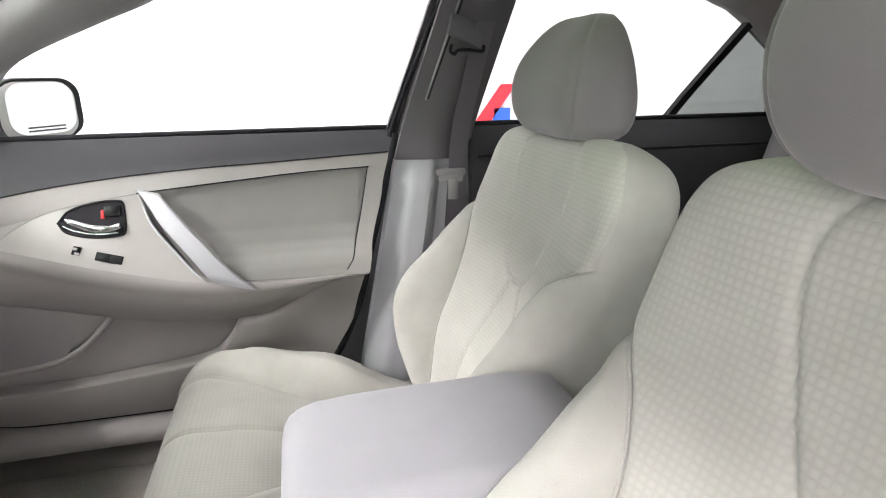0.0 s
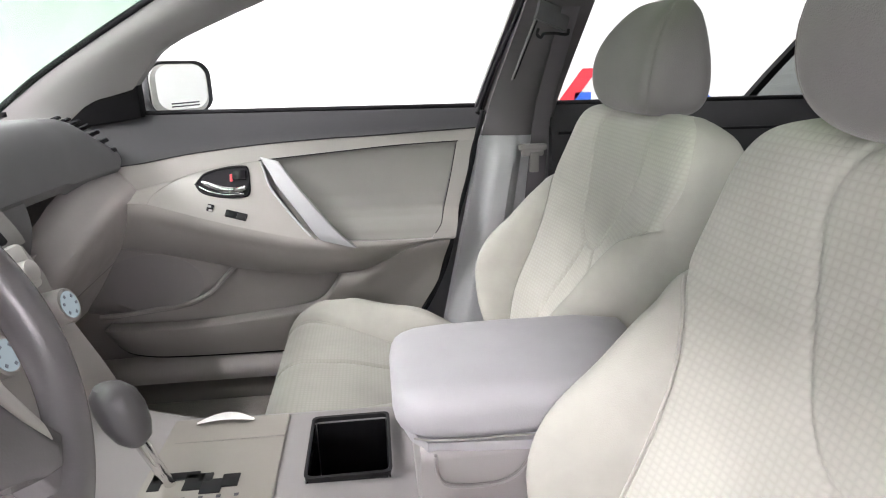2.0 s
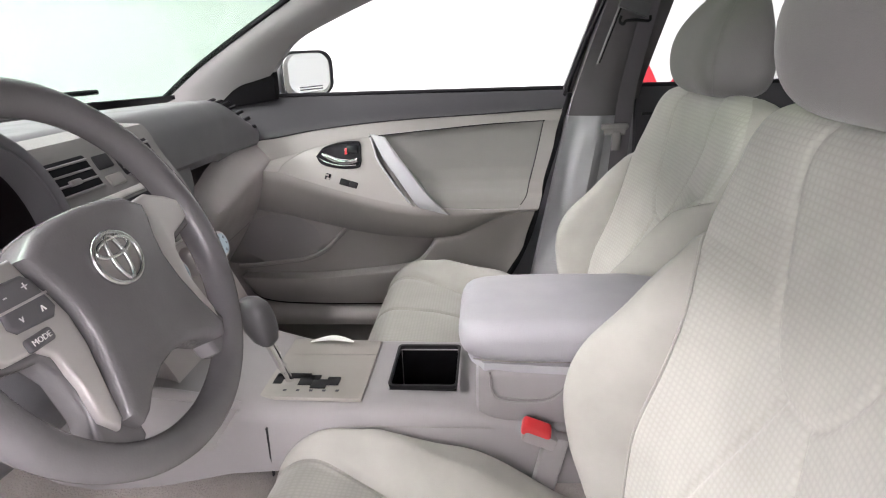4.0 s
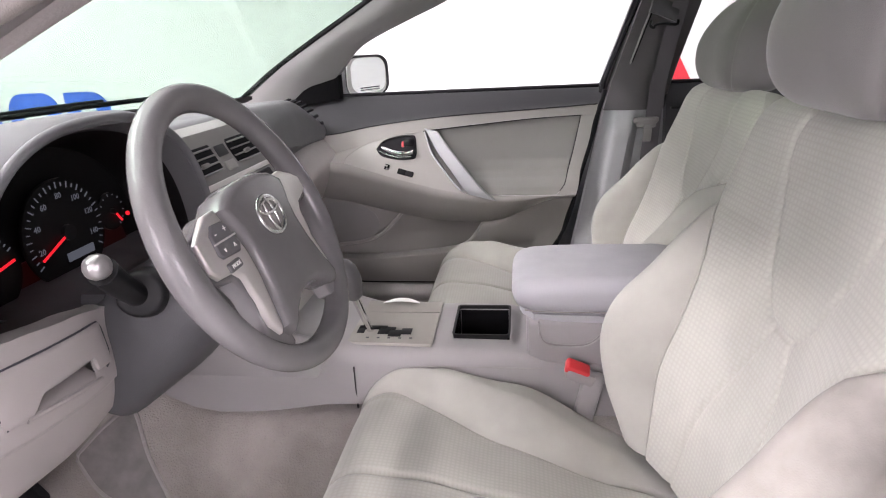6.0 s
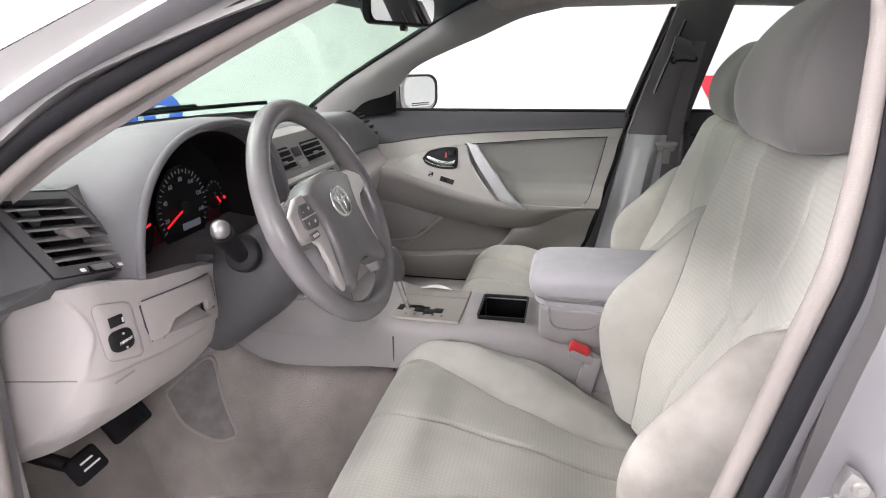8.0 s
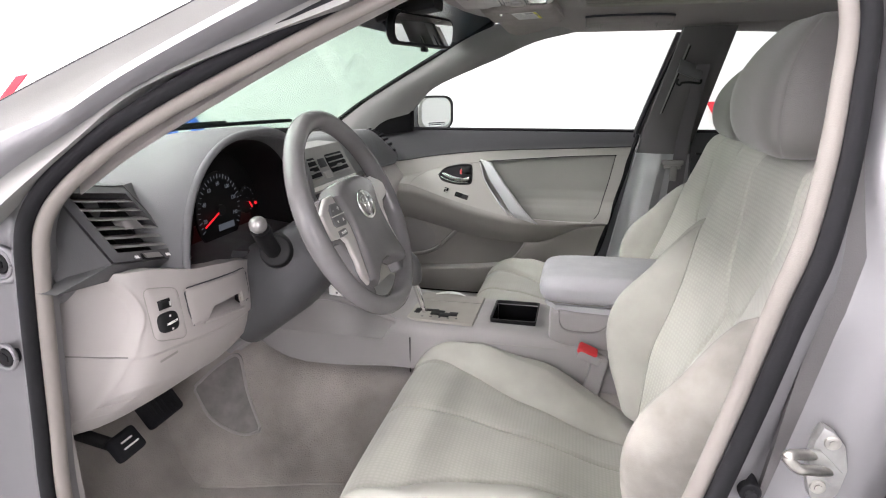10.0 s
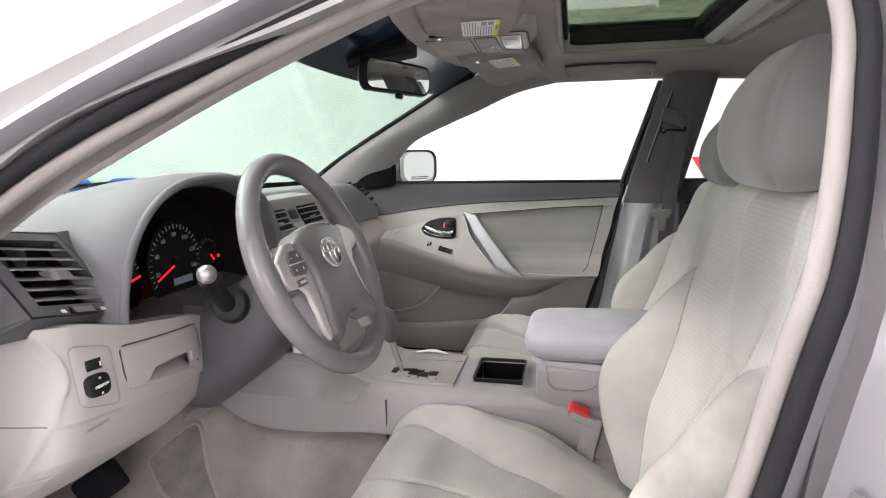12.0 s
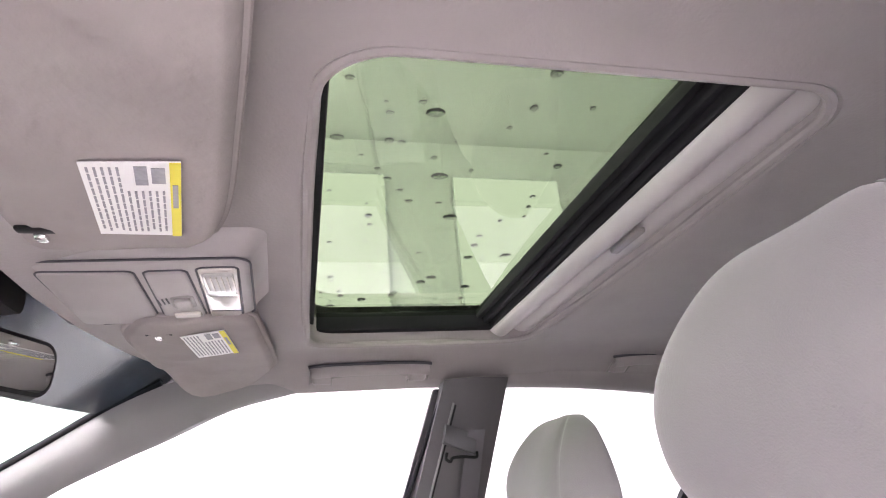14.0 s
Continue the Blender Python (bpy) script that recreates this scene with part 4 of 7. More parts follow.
for (x, z, w, h) in ((-0.021, 0.7525, 0.047, 0.017), (-0.0755, 0.7705, 0.014, 0.017)):
    lean = pose(0, 0, 0, -31, 17, 0)
    yy = ramp_y(x, z)
    sw = part("switch_plate", rbox((x, yy - 0.0005, z), (w, 0.005, h), 0.002, m=lean), M["gloss_black"], door, "black window and lock switch")
    if w > 0.03:
        part("rocker", rbox((x + 0.011, yy - 0.003, z - 0.003), (w * 0.42, 0.005, h * 0.8), 0.0015, m=lean), M["black"], sw)
    else:
        for dz in (0.0042, -0.0042):
            part("rocker", rbox((x - dz * 0.3, yy - 0.0035 + dz * 0.5, z + dz), (0.008, 0.003, 0.005), 0.001, m=lean), M["mid"], sw)
part("outer_skin", rbox((0.1, 0.84, 0.6), (0.95, 0.04, 0.6), 0.02), M["paint"], door, "silver painted outer skin")

rdoor = thing("door_2", (1.1, 0.75, 0.6), "dark grey rear passenger door panel behind the seats", "door", kind="structure")
part("panel", slab(lambda x, z: (x, lerp_table([(0.3, 0.70), (0.8, 0.69), (0.9, 0.70), (0.965, 0.745)], z), z), lin(0.71, 1.62, 12), lin(0.3, 0.965, 20), (0, 0.03, 0)), M["shade_dark"], rdoor)
part("trim_line", tube([(x, 0.688, 0.905) for x in lin(0.72, 1.6, 12)], 0.004), M["black"], rdoor)
part("window_seal", tube([(x, 0.752, 0.97) for x in lin(0.71, 1.6, 12)], 0.006), M["rubber"], rdoor)
part("outer_skin", rbox((1.2, 0.84, 0.6), (1.1, 0.04, 0.6), 0.02), M["paint"], rdoor, "silver painted outer skin")

# rear bench, only its outer corner and top show
bench = thing("rear_bench", (1.35, 0, 0.4), "grey cloth rear bench with a sloping backrest", "bench")
part("backrest", slab(lambda s, t: (1.32 + 0.16 * t - 0.03 * math.sin(s * 3 * math.pi) ** 2, -0.62 + 1.24 * s, 0.42 + 0.52 * t - 0.02 * (2 * s - 1) ** 4), lin(0, 1, 30), lin(0, 1, 12), (0.1, 0, 0)), M["shaded_cloth"], bench)
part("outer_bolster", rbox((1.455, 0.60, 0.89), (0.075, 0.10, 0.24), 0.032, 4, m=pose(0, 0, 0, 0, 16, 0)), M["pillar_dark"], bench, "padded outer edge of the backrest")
part("cushion", rbox((1.12, 0, 0.42), (0.46, 1.24, 0.16), 0.05, 3), M["shaded_cloth"], bench)
cp = thing("pillar", (1.5, 0.65, 1.05), "dark grey rear pillar trim", "pillar", kind="structure")
for sgn in (1, -1):
    part("trim", slab(lambda t, s: (1.42 + 0.25 * s + 0.1 * (1 - t), sgn * (side_y(0.96 + 0.3 * t) - 0.03 - 0.05 * s), 0.96 + 0.3 * t), lin(0, 1, 6), lin(0, 1, 5), (0.0, sgn * 0.03, 0)), M["pillar_dark"], cp)
part("quarter_trim", slab(lambda t, s: (1.575 - 0.14 * t + 0.26 * s, side_y(0.955 + 0.22 * t) + 0.012 - 0.02 * s, 0.955 + 0.22 * t), lin(0, 1, 6), lin(0, 1, 5), (0, 0.02, 0)), M["pillar_dark"], cp)
part("parcel_shelf", rbox((1.6, 0, 0.955), (0.3, 1.3, 0.02), 0.004), M["dark"], cp)
part("rear_header", rbox((1.56, 0, 1.24), (0.06, 1.2, 0.05), 0.01), M["liner"], cp)

ndoor = thing("door_3", (1.1, -0.75, 0.6), "closed dark grey rear door on the driver's side", "door", kind="structure")
part("panel", slab(lambda x, z: (x, -lerp_table([(0.3, 0.70), (0.8, 0.69), (0.9, 0.70), (0.965, 0.745)], z), z), lin(0.70, 1.66, 8), lin(0.25, 0.965, 10), (0, -0.05, 0)), M["shade_dark"], ndoor)
part("outer_skin", rbox((1.2, -0.82, 0.6), (1.0, 0.04, 0.7), 0.02), M["paint"], ndoor, "silver painted outer skin")
outline = [(0.70, 0.96), (0.76, 1.27), (1.0, 1.26), (1.25, 1.22), (1.45, 1.13), (1.56, 0.97)]
part("pane", solid([(x, -side_y(z) - 0.02, z) for x, z in outline], [list(range(len(outline)))]), M["glass"], ndoor)
nb = thing("pillar", (0.66, -0.7, 0.9), "dark grey centre pillar on the driver's side", "pillar", kind="structure")
part("trim", slab(lambda t, s: ((0.50 + 0.12 * t) * (1 - s) + (0.70 + 0.07 * t) * s, -(side_y(0.3 + 0.97 * t) - 0.03 - 0.015 * math.sin(s * math.pi)), 0.3 + 0.97 * t), lin(0, 1, 20), lin(0, 1, 7), (0, -0.02, 0)), M["pillar_dark"], nb)
g4 = thing("window_4", (1.75, 0, 1.1), "sloping rear window", "window", kind="structure")
part("pane", solid([(1.56, -0.58, 1.24), (1.56, 0.58, 1.24), (1.98, 0.62, 0.95), (1.98, -0.62, 0.95)], [[0, 1, 2, 3]]), M["shield_glass"], g4)
part("rear_deck", rbox((1.82, 0, 0.94), (0.5, 1.4, 0.02), 0.004), M["dark"], g4)

# door mirror outside the far window
wm = thing("door_mirror", (-0.18, 0.86, 1.02), "silver housed door mirror outside the passenger window", "mirror")
mo = [(-0.178 + u, 1.02 + v) for u, v in rrect(0.146, 0.128, 0.038, 6)]
mirror_turn = pose(-0.17, 0.875, 1.018, 0, 0, 60) @ Matrix.Diagonal((1.32, 1, 0.98, 1)) @ pose(0.18, 0, -1.02)
part("housing", moved(prism(mo, "y", 0.0, 0.09, 0.02, 3), mirror_turn), M["paint"], wm, "silver painted housing")
part("rim", moved(prism([(-0.18 + (x + 0.18) * 1.0, 1.02 + (z - 1.02) * 1.0) for x, z in mo], "y", -0.006, 0.004, 0.004), mirror_turn), M["black"], wm, "black rim")
part("bezel", moved(prism([(-0.187 + (x + 0.18) * 0.91, 1.017 + (z - 1.02) * 0.93) for x, z in mo], "y", -0.0085, -0.004, 0.002), mirror_turn), M["silver_trim"], wm, "grey inner bezel")
part("mirror_glass", moved(prism([(-0.18 + (x + 0.18) * 0.80 - 0.004, 1.022 + (z - 1.02) * 0.82) for x, z in mo], "y", -0.0105, -0.004), mirror_turn), M["mirror"], wm, "mirror glass")
for k in range(2):
    part("print_bar", moved(rbox((-0.18, -0.0108, 0.984 - 0.007 * k), (0.066, 0.0008, 0.003), 0), mirror_turn), M["ink"], wm)


# ---- seats ----
def skin(name, rings, uvs, closed_u, pick, parent, mats):
    """Splits a lofted grid into several parts by pick(i, j), with a UV map in metres."""
    n = len(rings[0])
    verts = [tuple(p) for r in rings for p in r]
    groups = {}
    for k in range(len(rings) - 1):
        for i in range(n if closed_u else n - 1):
            j = (i + 1) % n
            groups.setdefault(pick(k, i), []).append((k * n + i, k * n + j, (k + 1) * n + j, (k + 1) * n + i))
    for g, faces in groups.items():
        used = sorted({i for f in faces for i in f})
        idx = {v: q for q, v in enumerate(used)}
        mesh = bpy.data.meshes.new(g)
        mesh.from_pydata([verts[i] for i in used], [], [tuple(idx[i] for i in f) for f in faces])
        uv = mesh.uv_layers.new(name="UVMap")
        for loop in mesh.loops:
            uv.data[loop.index].uv = uvs[used[loop.vertex_index]]
        bm = bmesh.new()
        bm.from_mesh(mesh)
        bmesh.ops.recalc_face_normals(bm, faces=bm.faces[:])
        bm.to_mesh(mesh)
        bm.free()
        nm, mat, lab = mats[g]
        mesh.name = nm
        mesh_ob(nm, mesh, mat, parent, lab, 70)


BACK_W = [(0, 0.225), (0.08, 0.250), (0.25, 0.272), (0.42, 0.272), (0.55, 0.262), (0.66, 0.253), (0.75, 0.251), (0.86, 0.248), (0.93, 0.236), (0.97, 0.215), (1.0, 0.165)]
# stitched lines, as shares of the half width over the height: bolster seam, tongue outline and the two lines below it
SEAM_B = [(0, 0.66), (0.2, 0.68), (0.35, 0.66), (0.5, 0.67), (0.58, 0.715), (0.64, 0.80), (0.68, 0.90), (0.71, 0.985), (1, 0.985)]
TONGUE = [(0.535, 0.0), (0.5375, 0.06), (0.547, 0.12), (0.575, 0.19), (0.62, 0.255), (0.7, 0.34), (0.8, 0.42), (0.88, 0.455), (0.95, 0.44), (1.0, 0.38)]
BELOW = [(0.0, 0.42), (0.15, 0.355), (0.26, 0.285), (0.41, 0.18), (0.54, 0.08)]
SWELL = [(0, 0.06), (0.05, 0.078), (0.14, 0.108), (0.27, 0.132), (0.38, 0.126), (0.5, 0.090), (0.59, 0.066), (0.66, 0.044), (0.71, 0.030), (1.0, 0.02)]
CUSHION_SEAM = [(0, 0.42), (0.2, 0.42), (0.4, 0.45), (0.52, 0.50), (0.7, 0.66), (0.83, 0.80), (1, 0.88)]


def groove(px, py, line, depth, width):
    """How deep a stitched seam draws the cloth in near a line of points."""
    d2 = np.min((line[:, 0] - px) ** 2 + (line[:, 1] - py) ** 2)
    return depth * math.exp(-d2 / width ** 2) + 0.22 * depth * math.exp(-d2 / (4 * width) ** 2)


def spaced(n_front, n_back, seam, share=0.66):
    """Round a section: (lateral, front or back, is bolster), with one column of points on the seam."""
    out = []
    for i in range(n_front + 1):
        p = 1 - 2 * i / n_front
        a = abs(p)
        lat = a / share * seam if a < share else seam + (a - share) / (1 - share) * (1 - seam)
        out.append((math.copysign(lat, p), 1, a > share + 1e-6))
    for i in range(1, n_back):
        out.append((-math.cos(math.pi * i / n_back), -1, False))
    return out


def back_front(u, v):
    """How far the front of the backrest stands off its flat form: hollow centre, rising wings and side bolsters."""
    seam, swell = along(SEAM_B, v), along(SWELL, v)
    rise = 0.052 - 0.022 * step(0.70, 0.95, v)
    low = -0.022 + 0.012 * step(0.75, 1.0, v) + 0.010 * math.exp(-((v - 0.25) / 0.14) ** 2)
    if u <= seam:
        return low + rise * (u / seam) ** 2 * min(1.0, seam / 0.7 + 0.1)
    at_seam = low + rise * min(1.0, seam / 0.7 + 0.1)
    peak = min(0.999, max(0.86, seam + 0.06))
    s = min(1.0, (u - seam) / max(0.004, peak - seam))
    off = at_seam + max(0.0, swell - at_seam) * s * (2 - s)
    if u > peak:
        off *= 0.42 + 0.58 * math.sqrt(max(0.0, 1 - ((u - peak) / (1.0001 - peak)) ** 2))
    return off


def seat(x0, y0, recline, dz, x_back, dz_cushion, label, head, wear):
    st = thing("car_seat", (x0, y0, FLOOR), label, "seat", "front seats")
    r = radians(recline)
    up, fwd = Vector((math.sin(r), 0, math.cos(r))), Vector((-math.cos(r), 0, math.sin(r)))
    base, tall = Vector((x0, y0, 0.45 + dz)), 0.58
    nf, nb, m = 190, 40, 180
    n = nf + nb
    vs = [0.535 + 0.465 * (k / 180) ** 1.8 for k in range(181)]
    tongue = np.array([(sg * along(TONGUE, v) * along(BACK_W, v), v * tall) for sg in (1, -1) for v in vs]
                      + [(sg * along(BELOW, v) * along(BACK_W, v), v * tall) for sg in (1, -1) for v in lin(0.0, 0.54, 150)])
    welt = np.array([(sg * along(SEAM_B, v) * along(BACK_W, v), v * tall) for sg in (1, -1) for v in lin(0, 0.71, 240)])

    def back_at(lat, v, side=1):
        """A place on the backrest, with lat from -1 to 1 across it."""
        hw = along(BACK_W, v)
        top = math.sqrt(max(0.0, 1 - max(0.0, (v - 0.88) / 0.12) ** 2.2)) if v < 1 else 0.0
        depth = (0.064 - 0.010 * v) * (0.12 + 0.88 * top)
        u = abs(lat)
        c = min(1.0, u ** (1 / 0.55))
        d = side * depth * math.sqrt(max(0.0, 1 - c * c)) ** 0.55
        off = 0.0
        if side > 0:
            off = back_front(u, v)
            off -= groove(lat * hw, v * tall, tongue, 0.0045, 0.0040)
            off -= groove(lat * hw, v * tall, welt, 0.006, 0.0042)
        else:
            d *= 2.1 - 0.5 * v
        return base + up * (tall * v) + Vector((0, 1, 0)) * (lat * hw) + fwd * (d + off * (0.2 + 0.8 * top))

    rings, uvs = [], []
    for k in range(m + 1):
        v = k / m
        hw = along(BACK_W, v)
        ring = []
        for lat, side, bolster in spaced(nf, nb, along(SEAM_B, v)):
            ring.append(back_at(lat, v, side))
            uvs.append((lat * hw, tall * v + (0 if side > 0 else 1)))
        rings.append(ring)
    for sg in (1, -1):
        part("piping", tube([back_at(sg * along(SEAM_B, v), v) + fwd * 0.003 for v in lin(0.02, 0.69, 60)], 0.0017, 6), M["waffle"], st)
    half = [a > 0.66 - 1e-6 for a in (abs(1 - 2 * (i + 0.5) / nf) for i in range(nf))]

    def pick(k, i):
        if i >= nf:
            return "shell"
        if half[i]:
            return "bolster_in" if i < nf / 2 else "bolster_out"
        return "panel"
    skin("backrest", rings, uvs, True, pick, st, {
        "panel": ("backrest", M["waffle"], "waffle-woven pale grey cloth backrest"), "shell": ("back_shell", M["cloth"], ""),
        "bolster_in": ("back_bolster", M["cloth"], ""), "bolster_out": ("back_bolster", M["soiled_dimmed_cloth" if wear[0] < 0 else "cloth"], "soiled outer bolster, also toned down against the side light" if wear[0] < 0 else "")})

    # cushion, from its back edge (v = 0) to its rolled front (v = 1)
    rings, uvs = [], []
    wide = [(0, 0.225), (0.15, 0.245), (0.5, 0.265), (0.85, 0.27), (0.95, 0.262), (1, 0.235)]
    seams = np.array([(sg * along(CUSHION_SEAM, v) * lerp_table(wide, v), v * 0.545) for sg in (1, -1) for v in lin(0, 1, 260)]
                     + [(0.012, v * 0.545) for v in lin(0, 1, 220)])
    x_front, m, dz = x_back - 0.545, 130, dz_cushion
    for k in range(m + 1):
        v = k / m
        hw = lerp_table(wide, v)
        roll = max(0.0, (v - 0.86) / 0.14)
        zc = lerp_table([(0, 0.43), (0.2, 0.448), (0.5, 0.49), (0.75, 0.522), (0.88, 0.53), (1, 0.53)], v) + dz
        x = x_back + (x_front - x_back) * (v if v < 0.86 else 0.86 + 0.14 * math.sin(roll * math.pi / 2))
        top = zc - 0.105 * (1 - math.cos(roll * math.pi / 2)) ** 1.2
        bottom = 0.37 + dz
        half_h = max((top - bottom) / 2, 0.004)
        mid = (top + bottom) / 2
        ring = []
        sa = along(CUSHION_SEAM, v)
        for lat, side, bolster in spaced(nf, nb, sa):
            u = abs(lat)
            h = side * half_h * math.sqrt(max(0.0, 1 - min(1.0, u ** 2.6) ** 2)) ** 0.5
            off = 0.0
            if side > 0:
                off += 0.062 * (wear[1] if lat * wear[0] > 0 else 1.0) * step(sa - 0.06, min(sa + 0.25, 0.95), u) * (1 - 0.6 * step(0.88, 1.0, u)) * step(0, 0.45, v) * (1 - 0.55 * step(0.8, 1, v))
                off -= groove(lat * hw, v * 0.545, seams, 0.0085, 0.0045)
                off += 0.009 * (1 - u) * math.sin(min(1, v) * math.pi)
            ring.append(Vector((x, y0 + lat * hw, mid + h + off * (1 - 0.7 * roll))))
            uvs.append((lat * hw, v * 0.545))
        rings.append(ring)

    def pick2(k, i):
        if i >= nf or half[i]:
            return "side_in" if i < nf / 2 or i > nf + nb / 2 else "side_out"
        return "panel"
    skin("cushion", rings, uvs, True, pick2, st, {
        "panel": ("seat_cushion", M["weave"], "finely woven pale grey cloth cushion"),
        "side_in": ("cushion_bolster", M["cloth"], ""), "side_out": ("cushion_bolster", M["cloth"], "")})
    part("front_face", rbox((x_front + 0.035, y0, 0.40 + dz), (0.06, 0.48, 0.09), 0.02, 3), M["cloth"], st)
    part("seat_base", rbox((x_back - 0.22, y0, 0.33 + dz), (0.46, 0.46, 0.10), 0.02, 2), M["mid"], st, "grey plastic seat base")
    for sy in (-0.2, 0.2):
        part("rail", rbox((x_back - 0.2, y0 + sy, FLOOR + 0.015), (0.5, 0.04, 0.03), 0.004), M["black"], st, "black steel rail")

    # headrest on two posts
    hc = base + up * (tall + head[0]) + fwd * head[1] + Vector((0, head[2], 0))
    r2 = radians(recline - 11)
    hup, hfwd = Vector((math.sin(r2), 0, math.cos(r2))), Vector((-math.cos(r2), 0, math.sin(r2)))
    for sy in (-0.06, 0.06):
        part("post", cyl(base + up * (tall - 0.07) - fwd * 0.01 + Vector((0, sy, 0)), hc - hfwd * 0.02 + Vector((0, sy, 0)), 0.006), M["chrome"], st, "chrome headrest post")
    rings, uvs, info = [], [], []
    n2, m2 = 96, 48
    for k in range(m2 + 1):
        a = math.pi * (k / m2 - 0.5)
        zz = math.copysign(abs(math.sin(a)) ** 0.74, a) * 0.096
        rad = max(abs(math.cos(a)) ** 0.44, 0.01)
        ring, row = [], []
        t = zz / 0.098
        for i in range(n2):
            b = 2 * math.pi * i / n2
            c, sn = math.cos(b), math.sin(b)
            lat = math.copysign(abs(c) ** 0.5, c)
            dep = math.copysign(abs(sn) ** 0.62, sn)
            hw = (0.139 - 0.036 * step(-0.2, 1.1, t)) * rad
            dd = (0.073 * (1 - 0.25 * step(-0.1, 1.1, t)) if sn > 0 else 0.078 * (1 - 0.62 * step(-0.9, 1.1, t))) * rad
            lean = -0.016 * t * t + 0.012 * (1 - t)
            ed = 0.004 * math.exp(-((abs(lat) - 0.86) / 0.03) ** 2) if sn > 0 else 0
            ring.append(hc + Vector((0, lat * hw, 0)) + hfwd * (dep * dd + lean - ed - 0.008 * (1 - lat * lat) * (sn > 0)) + hup * (zz - 0.016 * max(0.0, -dep) * step(0.2, 1.0, t)))
            row.append((lat, sn))
            uvs.append((lat * 0.13, t * 0.1))
        rings.append(ring)
        info.append(row)
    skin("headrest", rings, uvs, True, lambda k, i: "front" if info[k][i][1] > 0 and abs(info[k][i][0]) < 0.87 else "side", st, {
        "front": ("headrest", M["shaded_cloth"], "rounded cloth headrest, darkened for the shade under the roof"), "side": ("headrest_side", M["shaded_cloth"], "")})
    return st


seat(0.585, -0.37, 11, 0.0, 0.555, 0.0, "pale grey cloth driver's seat with waffle-woven centre panels", (0.081, 0.042, 0.008), (-1, 0.5))
seat(0.643, 0.365, 15, -0.03, 0.605, -0.012, "pale grey cloth passenger seat, reclined a little further back", (0.085, 0.026, 0.0), (1, 1.0))


# ---- dashboard ----
dash = thing("dashboard", (-0.4, 0, 0.8), "charcoal and pale grey moulded plastic dashboard", "dashboard")


HOOD_Y = -0.365


def dash_back(y):
    """Rear edge of the dash top, in x."""
    return -0.30 + 0.02 * step(0.55, 0.76, abs(y)) - 0.15 * (1 - step(0.175, 0.205, abs(y - HOOD_Y)))


def dash_top(y, s):
    """Dash top pad: s = 0 at the windscreen, 1 at the lower rear edge."""
    xf = shield(y / 0.76, 0.03)[0] + 0.05
    xb = dash_back(y)
    zt = 0.982 - 0.01 * (y / 0.75) ** 2 - 0.085 * step(0.57, 0.78, y)
    if s < 0.75:
        t = s / 0.75
        return (xf + (xb - 0.035 - xf) * t, y, 0.955 + (zt - 0.955) * math.sin(t * math.pi / 2))
    t = (s - 0.75) / 0.25
    return (xb - 0.035 + 0.05 * math.sin(t * math.pi / 2), y, zt - (0.115 if y < 0.5 else zt - 0.856) * (1 - math.cos(t * math.pi / 2)))


part("top_pad", slab(dash_top, lin(-0.735, 0.745, 60), lin(0, 1, 40), (-0.02, 0, -0.02)), M["dash_pad"], dash, "charcoal soft top pad")
part("demister_slot", slab(lambda y, t: (lambda p: (p[0], p[1], p[2] + 0.002))(dash_top(y, 0.10 + 0.05 * t)), lin(-0.5, 0.5, 30), lin(0, 1, 3), (0, 0, 0.002)), M["black"], dash, "dark demister slot")
# pale lower panel on the passenger's side
part("lower_pad", slab(lambda y, t: (-0.298 + 0.016 * math.sin(t * math.pi) - 0.02 * t, y, 0.875 - 0.14 * t), lin(0.13, 0.36, 14), lin(0, 1, 10), (-0.03, 0, 0)), M["dash_pad"], dash)
part("lower_panel", slab(lambda y, t: (-0.305 - 0.16 * t, y, 0.76 - 0.28 * t), lin(0.13, 0.50, 10), lin(0, 1, 10), (-0.03, 0, 0)), M["pale"], dash)
GLOVE_TOP = [(0.255, 0.68), (0.385, 0.775), (0.43, 0.805), (0.51, 0.836), (0.62, 0.850), (0.745, 0.860)]
GLOVE_OUT = [(0.52, -0.40), (0.577, -0.356), (0.662, -0.301), (0.723, -0.262), (0.781, -0.240), (0.82, -0.247), (0.862, -0.290)]


def glove(s, t):
    """Bulging pale panel over the glovebox: s across to the door, t down."""
    y0 = 0.385 - 0.13 * t
    y = y0 + (0.742 - y0) * s
    zt = along(GLOVE_TOP, y)
    z = zt + (0.52 - zt) * t
    edge = min(1.0, s / 0.16)
    return (min(along(GLOVE_OUT, z), along(GLOVE_OUT, 0.862) + 0.55 * (zt - z) ** 0.8) - 0.045 * (1 - math.sqrt(1 - (1 - edge) ** 2)), y, z)


part("glovebox_panel", slab(glove, [0, 0.01, 0.025, 0.05, 0.08, 0.12, 0.16, 0.25, 0.4, 0.55, 0.7, 0.85, 1.0], lin(0, 1, 30), (-0.03, 0, 0)), M["pale"], dash, "bulging pale grey glovebox panel")
part("glovebox_crease", tube([Vector(glove(s, 0.62 + 0.10 * (1 - s))) + Vector((0.0005, 0, 0)) for s in lin(0.2, 1.0, 20)], 0.0012, 6), M["mid"], dash)
# side demister vent, a short comb of black slots by the far pillar
ev_path = spline([(-0.336, 0.588, 0.972), (-0.318, 0.640, 0.958), (-0.300, 0.685, 0.925), (-0.281, 0.716, 0.872)], 14)
ev = part("defroster_vent", tube([p + Vector((-0.012, -0.006, -0.016)) for p in ev_path], 0.014, 10, flat=0.3), M["shade_dark"], dash, "black side demister vent")
